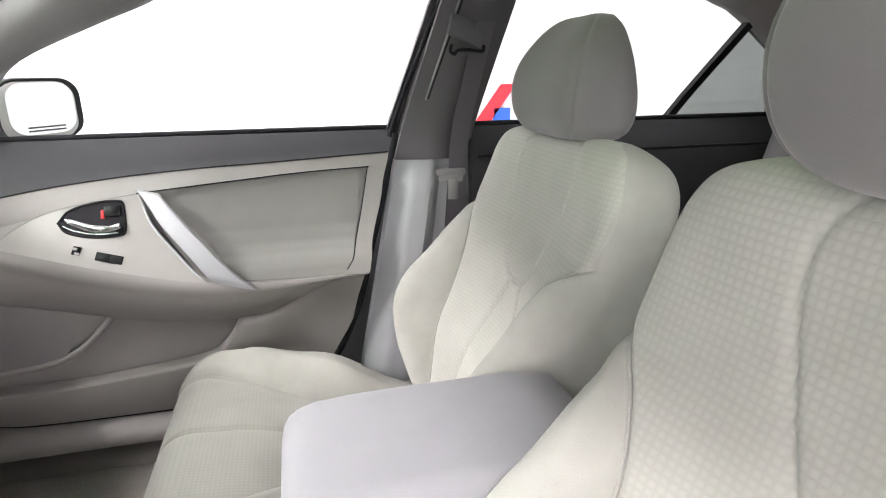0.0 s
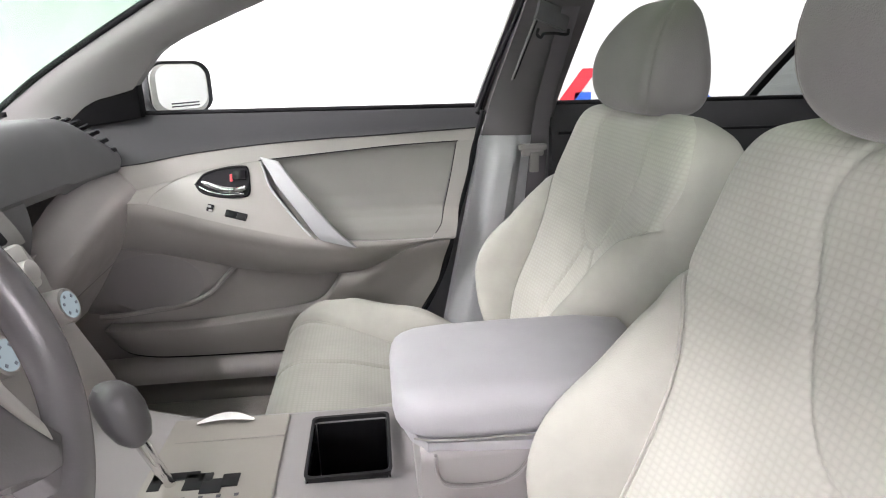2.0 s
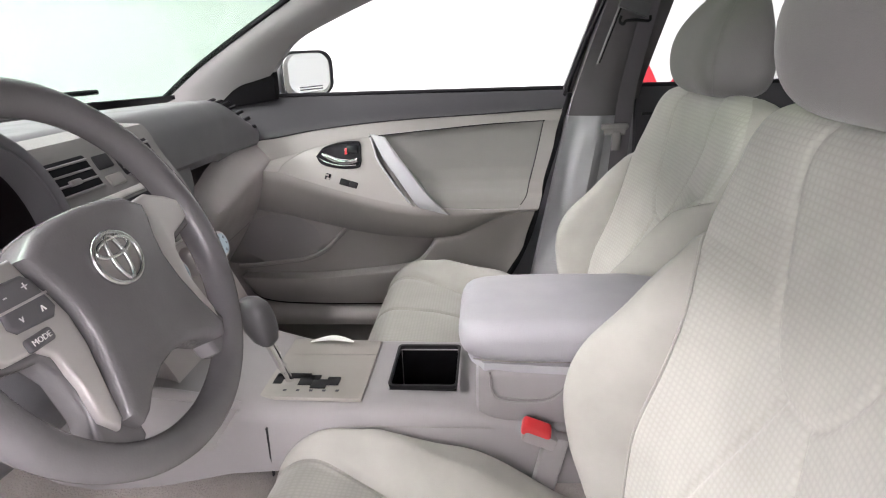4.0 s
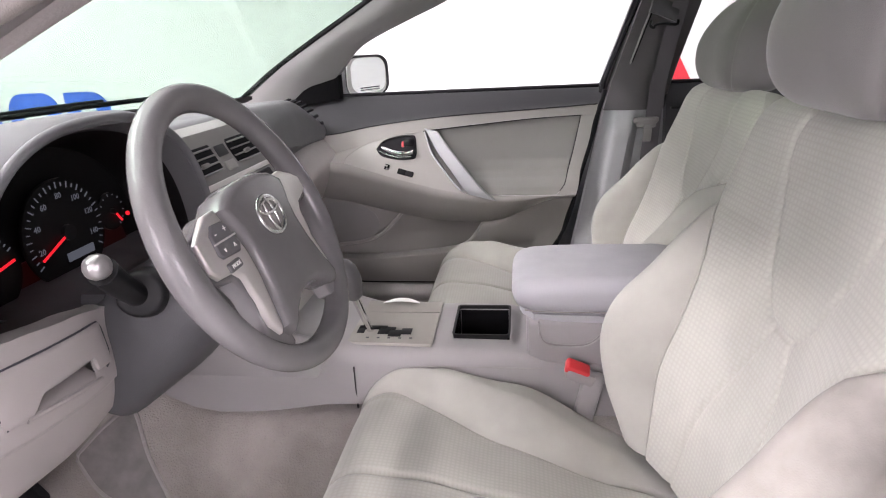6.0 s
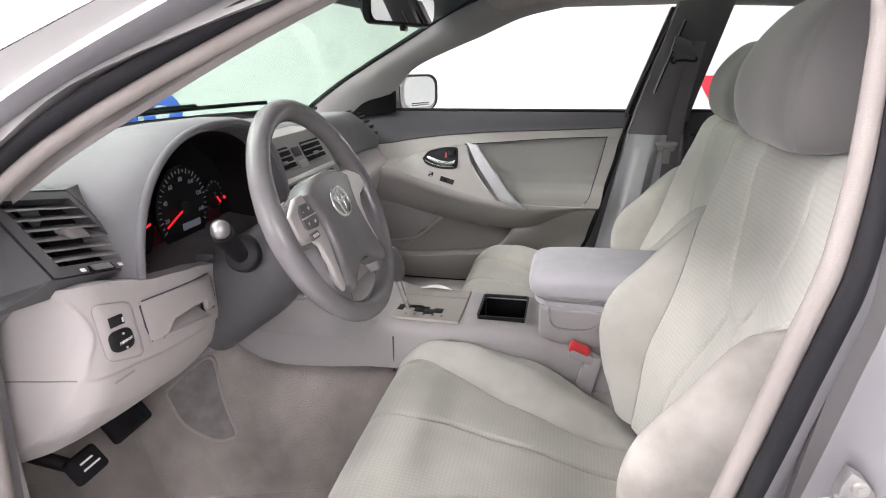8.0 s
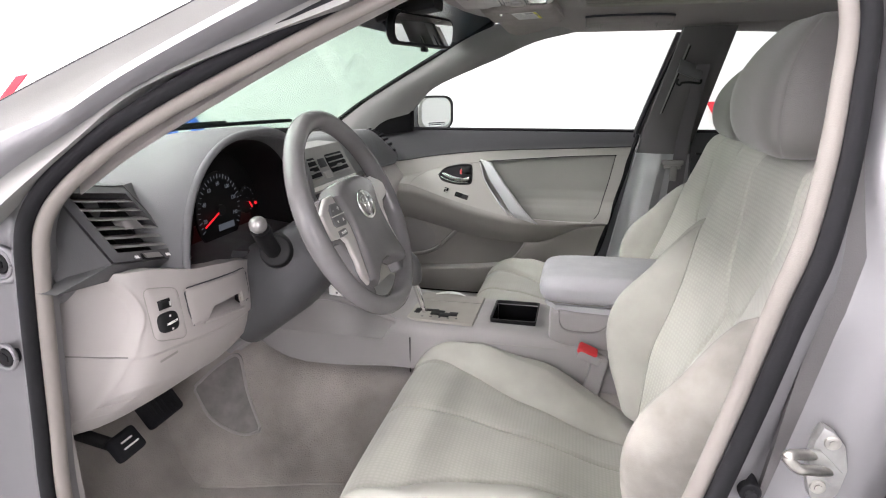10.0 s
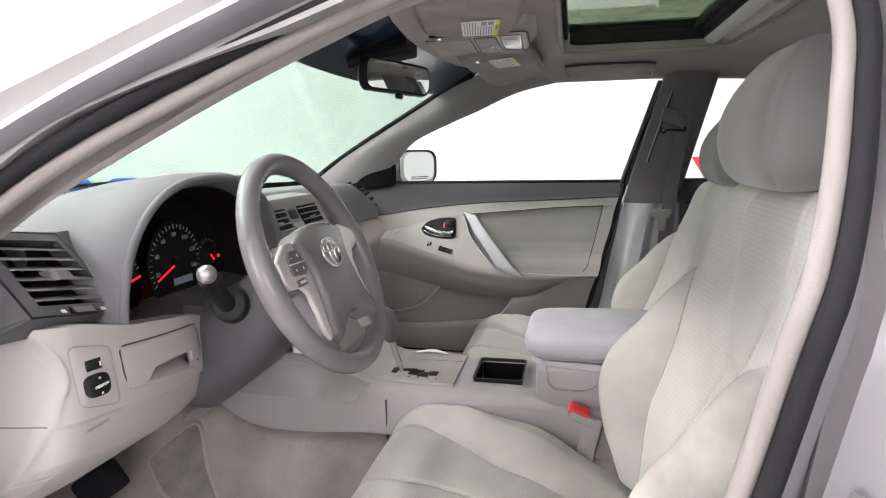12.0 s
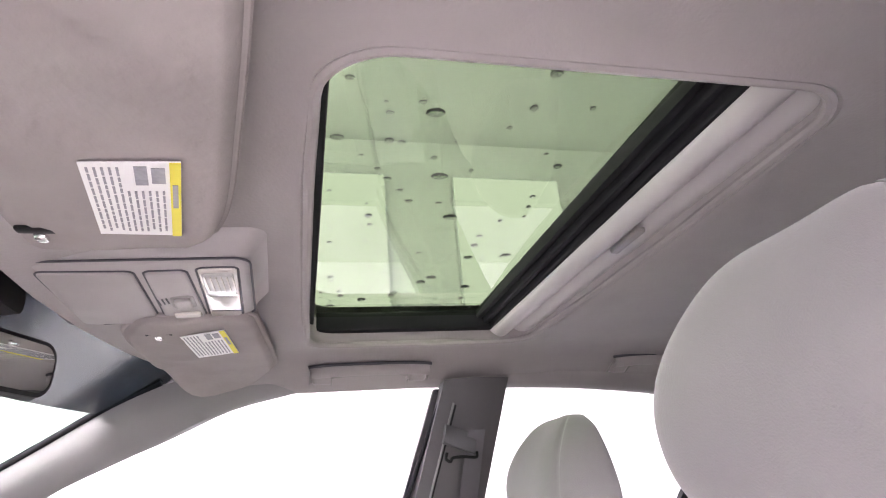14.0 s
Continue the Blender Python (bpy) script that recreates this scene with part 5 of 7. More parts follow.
for k in range(0, 14, 2):
    p, q = (ev_path[k] + ev_path[k + 1]) / 2, ev_path[k + 1] - ev_path[k]
    part("slot", rbox((0, 0, 0), (0.010, 0.030, 0.005), 0.0015), M["rubber"], ev).matrix_basis = axes(p + Vector((0.0, -0.004, 0.002)), q, (1.0, 0.25, 0.15))

# instrument hood
def arch(k, w, zt, zb):
    """An arch outline in y and z; k from 0 to 1 round it."""
    a = math.pi * k
    c, sn = math.cos(a), math.sin(a)
    return (HOOD_Y - math.copysign(abs(c) ** 0.80, c) * w, zb + (zt - zb) * abs(sn) ** 0.80)


hood_sections = [(-0.55, 0.27, 0.975, 0.92), (-0.44, 0.255, 1.010, 0.88), (-0.34, 0.240, 1.032, 0.84), (-0.25, 0.235, 1.042, 0.815), (-0.205, 0.231, 1.043, 0.805),
                 (-0.193, 0.225, 1.036, 0.805), (-0.197, 0.216, 1.027, 0.805), (-0.24, 0.210, 1.018, 0.805), (-0.33, 0.202, 0.996, 0.805)]
part("instrument_hood", loft([[(x, *arch(k, w, zt, zb)) for k in lin(0, 1, 49)] for x, w, zt, zb in hood_sections[:8]], cap=False, closed=False), M["dash_pad"], dash, "arched charcoal instrument hood")
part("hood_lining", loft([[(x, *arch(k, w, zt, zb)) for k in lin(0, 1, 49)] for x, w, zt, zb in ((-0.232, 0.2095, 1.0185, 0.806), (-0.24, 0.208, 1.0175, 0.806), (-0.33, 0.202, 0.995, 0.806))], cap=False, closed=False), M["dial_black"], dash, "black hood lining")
part("hood_lip", tube([(-0.196, *arch(k, 0.2235, 1.0345, 0.805)) for k in lin(0, 1, 61)], 0.0062, 10), M["dash_pad"], dash, "rolled hood edge")
# instruments
cl = part("instrument_face", loft([[(-0.318, *arch(k, 0.204 * z, 0.815 + 0.183 * z, 0.815)) for k in lin(0, 1, 33)] for z in (1.0, 0.02)], cap=False, closed=False), M["dial_black"], dash, "black instrument face")
part("lower_glow", prism([(-0.53, 0.828), (-0.2, 0.828), (-0.21, 0.865), (-0.52, 0.865)], "x", -0.318, -0.314), M["dial_red"], cl)
part("column_shroud_top", slab(lambda y, t: (-0.335 + 0.15 * t, y, 0.838 - 0.02 * t), lin(-0.56, -0.17, 10), lin(0, 1, 6), (0, 0, -0.012)), M["dark"], dash)


def dial(cy, cz, r, x, first, last, count, label_values=(), needle=None, numerals=0.011):
    d = part("dial", cyl((x - 0.004, cy, cz), (x, cy, cz), r * 1.08, n=40), M["dial_black"], cl, "round dial with white marks")
    marks = []
    for k in range(count):
        a = radians(first + (last - first) * k / (count - 1))
        long = 0.12 if k % 2 == 0 else 0.07
        b = rbox((0, 0, 0), (0.0012, 0.0012, r * long), 0)
        marks.append(moved(b, Matrix.Translation((x + 0.001, cy - math.sin(a) * r * 0.95, cz + math.cos(a) * r * 0.95)) @ pose(0, 0, 0, math.degrees(a), 0, 0)))
    part("marks", join(*marks), M["dial"], d)
    for text, a in label_values:
        a = radians(a)
        words(text, numerals, 0.0003, axes((x + 0.001, cy - math.sin(a) * r * 0.74, cz + math.cos(a) * r * 0.74), (0, 1, 0), (0, 0, 1)), M["dial"], d, "numeral")
    if needle is not None:
        a = radians(needle)
        part("needle", moved(rbox((0, 0, r * 0.42), (0.002, 0.0035, r * 0.9), 0.0008), Matrix.Translation((x + 0.004, cy, cz)) @ pose(0, 0, 0, math.degrees(a), 0, 0)), M["needle"], d, "lit red needle")
    part("hub", cyl((x, cy, cz), (x + 0.006, cy, cz), r * 0.16, n=20), M["black"], d)


dial(-0.335, 0.885, 0.068, -0.30, 120, -120, 29, [(str(v), 105 - 210 * k / 6) for k, v in enumerate(range(20, 141, 20))], 113)
dial(-0.468, 0.872, 0.046, -0.30, 60, -60, 13, [], -78)
dial(-0.240, 0.888, 0.026, -0.30, 60, -150, 9, [], -142)
part("warning_lamp", cyl((-0.300, -0.208, 0.876), (-0.297, -0.208, 0.876), 0.0032, n=14), M["needle"], cl, "lit red warning lamp")
part("odometer", rbox((-0.297, -0.322, 0.852), (0.003, 0.05, 0.012), 0.001), M["dial"], cl, "lit odometer window")

# driver's side vent pod
TL, TR, BR, BL = Vector((-0.285, -0.692, 0.977)), Vector((-0.270, -0.606, 0.962)), Vector((-0.222, -0.573, 0.876)), Vector((-0.232, -0.678, 0.896))


def on_vent(a, b, out=0.0):
    """A place on the vent's face: a across, b down, raised by out."""
    p = (TL * (1 - a) + TR * a) * (1 - b) + (BL * (1 - a) + BR * a) * b
    return p + Vector((0.85, -0.25, 0.45)) * out


def vent_frame(g0, g1, out0, out1):
    """A ring on the face between two growths."""
    rings = []
    for g, o in ((g0, out0 - 0.03), (g0, out0), (g1, out1), (g1, out1 - 0.03)):
        edge = [(x, -g) for x in lin(-g, 1 + g, 7)] + [(1 + g, x) for x in lin(-g, 1 + g, 7)[1:]] + [(x, 1 + g) for x in lin(1 + g, -g, 7)[1:]] + [(-g, x) for x in lin(1 + g, -g, 7)[1:-1]]
        rings.append([on_vent(a, b, o) for a, b in edge])
    return loft(rings + rings[:1], cap=False)


pod = part("vent_pod", vent_frame(0.0, 0.13, 0.006, 0.001), M["dark"], dash, "charcoal vent surround")
part("pod_flank", slab(lambda a, b: on_vent(-0.16, b, -0.001) * (1 - a) + Vector((-0.33 + 0.06 * b, -0.742, 0.985 - 0.105 * b)) * a, lin(0, 1, 8), lin(-0.17, 1.17, 10), (-0.02, 0.01, 0)), M["dark"], pod)
part("pod_top", slab(lambda a, b: on_vent(a, -0.16) * (1 - b) + Vector((-0.40, -0.735 + 0.17 * a, 0.968)) * b, lin(-0.17, 1.17, 8), lin(0, 1, 5), (0, 0, -0.01)), M["dark"], pod)
part("pod_bottom", slab(lambda a, b: on_vent(a, 1.16) * (1 - b) + Vector((-0.235, -0.742 + 0.19 * a, 0.868 - 0.02 * a)) * b, lin(-0.17, 1.17, 8), lin(0, 1, 4), (-0.03, 0, 0)), M["dark"], pod)
part("pod_side", slab(lambda a, b: on_vent(1.16, b) * (1 - a) + Vector((-0.285 + 0.05 * b, -0.560, 0.955 - 0.10 * b)) * a, lin(0, 1, 4), lin(-0.17, 1.17, 6), (-0.03, 0, 0)), M["dark"], pod)
part("vent_mouth", slab(lambda a, b: on_vent(a, b, -0.03), lin(-0.05, 1.05, 4), lin(-0.05, 1.05, 4), (-0.01, 0, 0)), M["black"], pod, "dark vent mouth")
for k in range(6):
    b = 0.05 + 0.155 * k
    part("slat", slab(lambda a, q: on_vent(a, b + 0.108 * q, -0.012 + 0.018 * q ** 0.7), lin(0.0, 1.0, 5), lin(0, 1, 5), (-0.003, 0, 0.002)), M["bezel"], pod)
for a in (0.28, 0.72):
    part("vane", slab(lambda b, q: on_vent(a, b, -0.028 + 0.012 * q), lin(0.02, 0.98, 4), lin(0, 1, 2), (0, 0.002, 0)), M["black"], pod)
part("vane_tab", slab(lambda a, b: on_vent(a, b, 0.012 - 0.006 * (2 * (a - 0.60) / 0.30) ** 4), lin(0.45, 0.75, 9), lin(0.49, 0.63, 5), (-0.014, 0, 0)), M["bezel"], pod, "vent tab")
part("vent_wheel", slab(lambda a, b: on_vent(a, b, 0.007), lin(0.36, 0.62, 5), lin(1.05, 1.13, 3), (-0.008, 0, 0)), M["bezel"], pod)
part("wheel_well", slab(lambda a, b: on_vent(a, b, 0.0045), lin(0.32, 0.66, 5), lin(1.035, 1.145, 3), (-0.004, 0, 0)), M["black"], pod)
for a in (0.24, 0.76):
    part("vent_mark", slab(lambda q, b: on_vent(a + q, b, 0.004), lin(-0.03, 0.03, 3), lin(1.065, 1.115, 3), (-0.003, 0, 0)), M["white"], pod)


# rolled edge on the panel, between the outer pad and the raised middle: y over z
KNEE_ARC = [(0.60, -0.728), (0.682, -0.711), (0.703, -0.708), (0.729, -0.702), (0.748, -0.698), (0.762, -0.695), (0.782, -0.691), (0.797, -0.686), (0.812, -0.683), (0.829, -0.685), (0.846, -0.690), (0.862, -0.696), (0.872, -0.701)]
# heights of the crease under the switches and of the fold to the underside, over y
KNEE_CREASE = [(-0.742, 0.766), (-0.718, 0.760), (-0.696, 0.754), (-0.635, 0.753), (-0.579, 0.747), (-0.43, 0.737)]
KNEE_FOLD = [(-0.742, 0.62), (-0.716, 0.655), (-0.702, 0.688), (-0.684, 0.704), (-0.647, 0.700), (-0.558, 0.685), (-0.43, 0.665)]


def knee_x(y, z):
    """Pale lower panel in front of the driver's knees."""
    x = along([(-0.775, -0.436), (-0.742, -0.352), (-0.72, -0.296), (-0.70, -0.247), (-0.687, -0.2195), (-0.672, -0.2055), (-0.65, -0.1975), (-0.60, -0.187), (-0.5, -0.182), (-0.43, -0.192)], y)
    d = y - along(KNEE_ARC, z)
    x += 0.0085 * (step(-0.0005, 0.004, d) - 1) + 0.003 * math.exp(-((d - 0.0045) / 0.003) ** 2)
    below = along(KNEE_CREASE, y) - z
    x -= 0.004 * step(0.0, 0.005, below) * step(-0.702, -0.692, y)
    x -= 0.45 * max(0.0, along(KNEE_FOLD, y) - z - 0.003)
    return x - 0.12 * step(0.80, 0.50, z) ** 1.5 + 0.012 * math.sin((z - 0.6) / 0.25 * math.pi) * step(0.6, 0.7, z)


def knee_low(y):
    return lerp_table([(-0.745, 0.60), (-0.66, 0.635), (-0.56, 0.675), (-0.43, 0.69)], y)


def knee_high(y):
    return lerp_table([(-0.745, 0.878), (-0.66, 0.87), (-0.57, 0.848), (-0.5, 0.838), (-0.43, 0.822)], y)


def coin(a, b, out):
    """The coin box lid: a across, b down."""
    return on_knee(-0.612 + 0.150 * a, (0.828 - 0.012 * a) * (1 - b) + (0.772 - 0.022 * a) * b, out)


def on_knee(y, z, out=0.0):
    return (knee_x(y, z) + out, y, z)


def in_slot(p):
    """Whether a place lies behind the coin box's finger slot."""
    a = (p.y + 0.612) / 0.150
    top, low = 0.828 - 0.012 * a, 0.772 - 0.022 * a
    return 0.20 < a < 0.79 and 0.52 < (top - p.z) / (top - low) < 0.97


knee_bm = slab(lambda y, t: (knee_x(y, knee_low(y) + (knee_high(y) - knee_low(y)) * t), y, knee_low(y) + (knee_high(y) - knee_low(y)) * t), lin(-0.770, -0.66, 90)[:-1] + lin(-0.66, -0.43, 58), lin(0, 1, 110), (-0.03, 0, 0))
bmesh.ops.delete(knee_bm, geom=[f for f in knee_bm.faces if in_slot(f.calc_center_median())], context="FACES")
kp = part("knee_panel", knee_bm, M["pale"], dash, "pale grey lower dash panel")
part("panel_seam", tube([(knee_x(y, along(KNEE_CREASE, y)) + 0.0003, y, along(KNEE_CREASE, y)) for y in lin(-0.768, -0.694, 24)], 0.0010), M["bezel"], kp)
part("tool_slot", slab(lambda u, w: on_knee(-0.650 + 0.0135 * u, 0.7385 + 0.0018 * w + 0.0022 * u, 0.0006), lin(-1, 1, 5), lin(-1, 1, 3), (-0.002, 0, 0)), M["mid"], kp)
part("lower_catch", slab(lambda u, w: on_knee(-0.694 + 0.015 * u, 0.668 + 0.012 * w + 0.004 * u, 0.004 - 0.003 * max(abs(u), abs(w)) ** 8), lin(-1, 1, 11), lin(-1, 1, 11), (-0.006, 0, 0)), M["pale"], kp)
part("lower_skirt", slab(lambda y, t: (knee_x(y, knee_low(y)) - 0.02 - 0.10 * t, y, knee_low(y) + 0.01 - 0.05 * t), lin(-0.742, -0.432, 12), lin(0, 1, 6), (-0.01, 0, 0.02)), M["pale"], kp)
# switches
part("switch_plate", slab(lambda u, w: on_knee(-0.648 + 0.0235 * u, 0.803 + 0.0375 * w - 0.006 * u, 0.0022 - 0.002 * max(abs(u), abs(w)) ** 10), lin(-1, 1, 15), lin(-1, 1, 15), (-0.006, 0, 0)), M["pale"], kp, "pale switch plate")
part("switch_frame", tube([on_knee(-0.648 + u, 0.803 - 0.25 * u + w, 0.0004) for u, w in rrect(0.048, 0.077, 0.010, 5)], 0.0006, 6, closed=True), M["mid"], kp)
dk = part("dimmer_knob", slab(lambda u, w: on_knee(-0.650 + 0.0095 * u, 0.8185 + 0.0068 * w, 0.0055 - 0.003 * max(abs(u), abs(w)) ** 6), lin(-1, 1, 9), lin(-1, 1, 9), (-0.008, 0, 0)), M["black"], kp, "black dimmer switch")
part("print_bar", rbox(on_knee(-0.6445, 0.8185, 0.0056), (0.001, 0.0018, 0.006), 0), M["white"], dk)
ms = part("mirror_switch", slab(lambda a, r: on_knee(-0.651 + 0.0150 * r * math.copysign(abs(math.cos(a)) ** 0.6, math.cos(a)), 0.793 + 0.0142 * r * math.copysign(abs(math.sin(a)) ** 0.6, math.sin(a)), 0.0085 - 0.004 * r ** 5), lin(0, 2 * math.pi, 33), lin(0.03, 1, 8), (-0.01, 0, 0)), M["black"], kp, "black mirror switch")
words("MIRROR", 0.0060, 0.0003, axes(on_knee(-0.651, 0.793, 0.0102), (0.02, 1, 0), (0.1, 0, 1)), M["white"], ms)
for dy, dz in ((0, 0.0095), (0, -0.0095)):
    part("print_bar", rbox(on_knee(-0.651 + dy, 0.793 + dz, 0.0085), (0.001, 0.0025, 0.0025), 0), M["white"], ms)


def lid_foot(a):
    """Lower edge of the coin box lid, arched over the finger slot."""
    return 1.0 - 0.34 * step(0.17, 0.34, a) * (1 - step(0.80, 0.815, a)) - 0.10 * step(0.3, 0.8, a) * (1 - step(0.80, 0.815, a)) - 0.20 * step(0.80, 0.815, a)


lid_as = lin(0, 0.16, 8) + lin(0.17, 0.31, 14) + lin(0.33, 0.79, 16) + lin(0.80, 0.815, 5) + lin(0.83, 1.0, 8)
cb = part("coin_box", slab(lambda a, t: coin(a, t * lid_foot(a), 0.0042 - 0.003 * max(abs(2 * a - 1), abs(2 * t - 1)) ** 14), lid_as, lin(0, 1, 21), (-0.006, 0, 0)), M["pale"], kp, "pale coin box lid with an arched finger slot")
part("tray", slab(lambda a, b: coin(a, b, -0.020 + 0.019 * step(0.70, 0.97, b)), lin(0.15, 0.84, 12), lin(0.45, 1.0, 14), (-0.004, 0, 0)), M["pale"], cb, "recessed tray")
part("gap", tube([coin(a, b, 0.0004) for a, b in [(0.02, 1.01), (-0.008, 0.6), (-0.008, 0.10), (0.03, -0.012)] + [(a, -0.015) for a in lin(0.1, 0.9, 9)] + [(0.98, 0.0), (1.008, 0.12), (1.008, 0.55), (0.985, 0.78), (0.93, 0.84)]], 0.0012, 6), M["ink"], kp)
part("slot_lip", tube([coin(a, 0.985, 0.0012) for a in lin(0.15, 0.83, 12)], 0.0032, 8), M["pale"], cb)

# centre stack
def face_x(z):
    return lerp_table([(0.60, -0.09), (0.80, -0.168), (0.845, -0.190), (0.955, -0.248), (0.972, -0.262)], z)


stack = part("centre_panel", slab(lambda y, z: (face_x(z), y * (0.135 + 0.045 * (z - 0.6)), z), lin(-1, 1, 7), lin(0.60, 0.842, 14), (-0.08, 0, 0)), M["pale"], dash, "pale grey centre panel")
upper = part("vent_bezel", slab(lambda y, z: (face_x(z) + 0.002, y * (0.155 + 0.02 * (z - 0.9)), z), lin(-1, 1, 7), lin(0.845, 0.972, 12), (-0.07, 0, 0.004)), M["bezel"], dash, "grey bezel round the centre vents")
tilt = pose(0, 0, 0, 0, -28, 0)
for y in (-0.082, 0.082):
    cv = part("centre_vent", rbox((face_x(0.927) - 0.002, y, 0.927), (0.012, 0.108, 0.054), 0.005, m=tilt), M["rubber"], upper, "black louvred centre vent")
    for k in range(4):
        z = 0.908 + 0.0125 * k
        part("slat", rbox((face_x(z) + 0.004, y, z), (0.006, 0.100, 0.0028), 0.001, m=pose(0, 0, 0, 0, 4, 0)), M["bezel"], cv)
    part("vane_tab", rbox((face_x(0.922) + 0.006, y, 0.922), (0.008, 0.022, 0.008), 0.002, m=tilt), M["bezel"], cv)
part("hazard_switch", rbox((face_x(0.935) + 0.001, 0, 0.935), (0.008, 0.036, 0.022), 0.002, m=tilt), M["shade_dark"], upper, "hazard switch")
part("panel_switch", rbox((face_x(0.908) + 0.001, 0, 0.908), (0.008, 0.036, 0.018), 0.002, m=tilt), M["mid"], upper)
part("trim_strip", rbox((face_x(0.888) + 0.001, 0, 0.888), (0.006, 0.29, 0.010), 0.002, m=tilt), M["silver_trim"], upper, "silver trim strip")
part("clock_display", rbox((face_x(0.866) - 0.001, 0, 0.866), (0.012, 0.24, 0.030), 0.004, m=tilt), M["rubber"], upper, "black clock display")
radio = part("radio", rbox((-0.175, 0, 0.823), (0.02, 0.24, 0.062), 0.006, m=pose(0, 0, 0, 0, -18, 0)), M["silver_trim"], stack, "silver radio panel")
part("radio_display", rbox((-0.167, 0, 0.834), (0.004, 0.12, 0.024), 0.002, m=pose(0, 0, 0, 0, -18, 0)), M["gloss_black"], radio)
for k in range(5):
    part("radio_button", rbox((-0.158, -0.05 + 0.025 * k, 0.808), (0.006, 0.021, 0.012), 0.002, m=pose(0, 0, 0, 0, -18, 0)), M["mid"], radio)
for y in (-0.088, 0.088):
    part("radio_knob", cyl((-0.17, y, 0.82), (-0.150, y, 0.826), 0.015, n=28, bevel=0.002), M["silver_trim"], radio)
for y in (-0.030, 0.042, 0.116):
    kn = part("climate_knob", cyl((-0.16, y, 0.757), (-0.130, y, 0.766), 0.026, 0.024, n=32, bevel=0.003), M["pale"], stack, "pale climate knob with lit marks")
    part("knob_face", cyl((-0.1315, y, 0.7655), (-0.1295, y, 0.7661), 0.019, n=24), M["teal"], kn)
    for a in (20, 70, 130, 200, 260, 310):
        part("knob_mark", moved(rbox((0, 0, 0.0135), (0.0015, 0.004, 0.004), 0), Matrix.Translation((-0.1295, y, 0.7661)) @ pose(0, 0, 0, 0, -16, 0) @ pose(0, 0, 0, a, 0, 0)), M["dial"], kn)
part("climate_plate", rbox((-0.143, 0.042, 0.700), (0.012, 0.22, 0.05), 0.005, m=pose(0, 0, 0, 0, -21, 0)), M["mid"], stack)

# steering column, stalk and wheel
col = thing("steering_column", (-0.15, -0.365, 0.83), "charcoal steering column cover", "steering column")
WC = Vector((-0.012, -0.362, 0.893))
WAX = Vector((math.cos(radians(24)), 0, math.sin(radians(24))))
WUP = Vector((-math.sin(radians(24)), 0, math.cos(radians(24))))
WY = Vector((0, 1, 0))


def ring_at(d, wy, wz, drop=0.0, n=32, e=0.7):
    out = []
    for i in range(n):
        a = 2 * math.pi * i / n
        c, sn = math.cos(a), math.sin(a)
        out.append(WC + WAX * d + WY * (math.copysign(abs(c) ** e, c) * wy) + WUP * (math.copysign(abs(sn) ** e, sn) * wz - drop))
    return out


part("shroud", loft([ring_at(-0.27, 0.095, 0.085, 0.06), ring_at(-0.16, 0.09, 0.075, 0.045), ring_at(-0.07, 0.075, 0.06, 0.02), ring_at(-0.055, 0.068, 0.052, 0.016)]), M["column_shaded"], col)
part("knee_shroud", slab(lambda y, t: (-0.19 - 0.06 * t, y, 0.835 - 0.17 * t), lin(-0.43, -0.265, 8), lin(0, 1, 8), (-0.03, 0, 0)), M["column_shaded"], col, "charcoal panel below the column")
stalk_boot = part("stalk_boot", cyl(WC + WAX * -0.13 - WY * 0.07 + WUP * 0.0, WC + WAX * -0.115 - WY * 0.102 + WUP * 0.004, 0.031, 0.026, bevel=0.004), M["black"], col)
part("lamp_stalk", join(tube([WC + WAX * -0.125 - WY * 0.09, WC + WAX * -0.10 - WY * 0.136 + WUP * 0.028, WC + WAX * -0.085 - WY * 0.160 + WUP * 0.047], [0.0135, 0.0145, 0.0155], 16)), M["black"], stalk_boot)
part("stalk_cap", rbox(WC + WAX * -0.08 - WY * 0.168 + WUP * 0.053, (0.027, 0.027, 0.027), 0.013, 4), M["worn_grey"], stalk_boot, "worn shiny rounded stalk end")

wheel_thing = thing("steering_wheel", WC, "worn dark grey urethane four-spoke steering wheel", "steering wheel")
R = 0.171


def torus(R, r, off=0.0, n=96, m=18, a0=0.0, a1=2 * math.pi, rz=None):
    rings = []
    full = abs(a1 - a0) > 6.28
    for k in range(n + (0 if full else 1)):
        a = a0 + (a1 - a0) * k / n
        rad = WY * math.cos(a) + WUP * math.sin(a)
        grip = 1 + 0.05 * math.cos(4 * a)
        rings.append([WC + WUP * 0.006 + rad * (R + r * grip * math.cos(b)) + WAX * (off + (rz or r) * grip * math.sin(b)) for b in (2 * math.pi * j / m for j in range(m))])
    if full:
        rings.append(rings[0])
    return loft(rings, cap=not full)


part("rim", torus(R, 0.0165, rz=0.018), M["wheel"], wheel_thing, "worn grainy rim")


def plate(poly, d0, d1, bevel=0.006, curve=0.0):
    """A plate on the wheel: poly in (across, up), from depth d0 to d1 along the axis."""
    n = len(poly)
    def at(p, d):
        return WC + WY * p[0] + WUP * p[1] + WAX * d
    bm = solid([at(p, d0) for p in poly] + [at(p, d1) for p in poly], [list(range(n)), list(range(n, 2 * n))] + [[i, (i + 1) % n, n + (i + 1) % n, n + i] for i in range(n)])
    bmesh.ops.recalc_face_normals(bm, faces=bm.faces[:])
    rim_e = [e for e in bm.edges if any(len(f.verts) == n for f in e.link_faces)]
    bmesh.ops.bevel(bm, geom=rim_e, offset=bevel, segments=3, profile=0.5, affect="EDGES")
    return bm


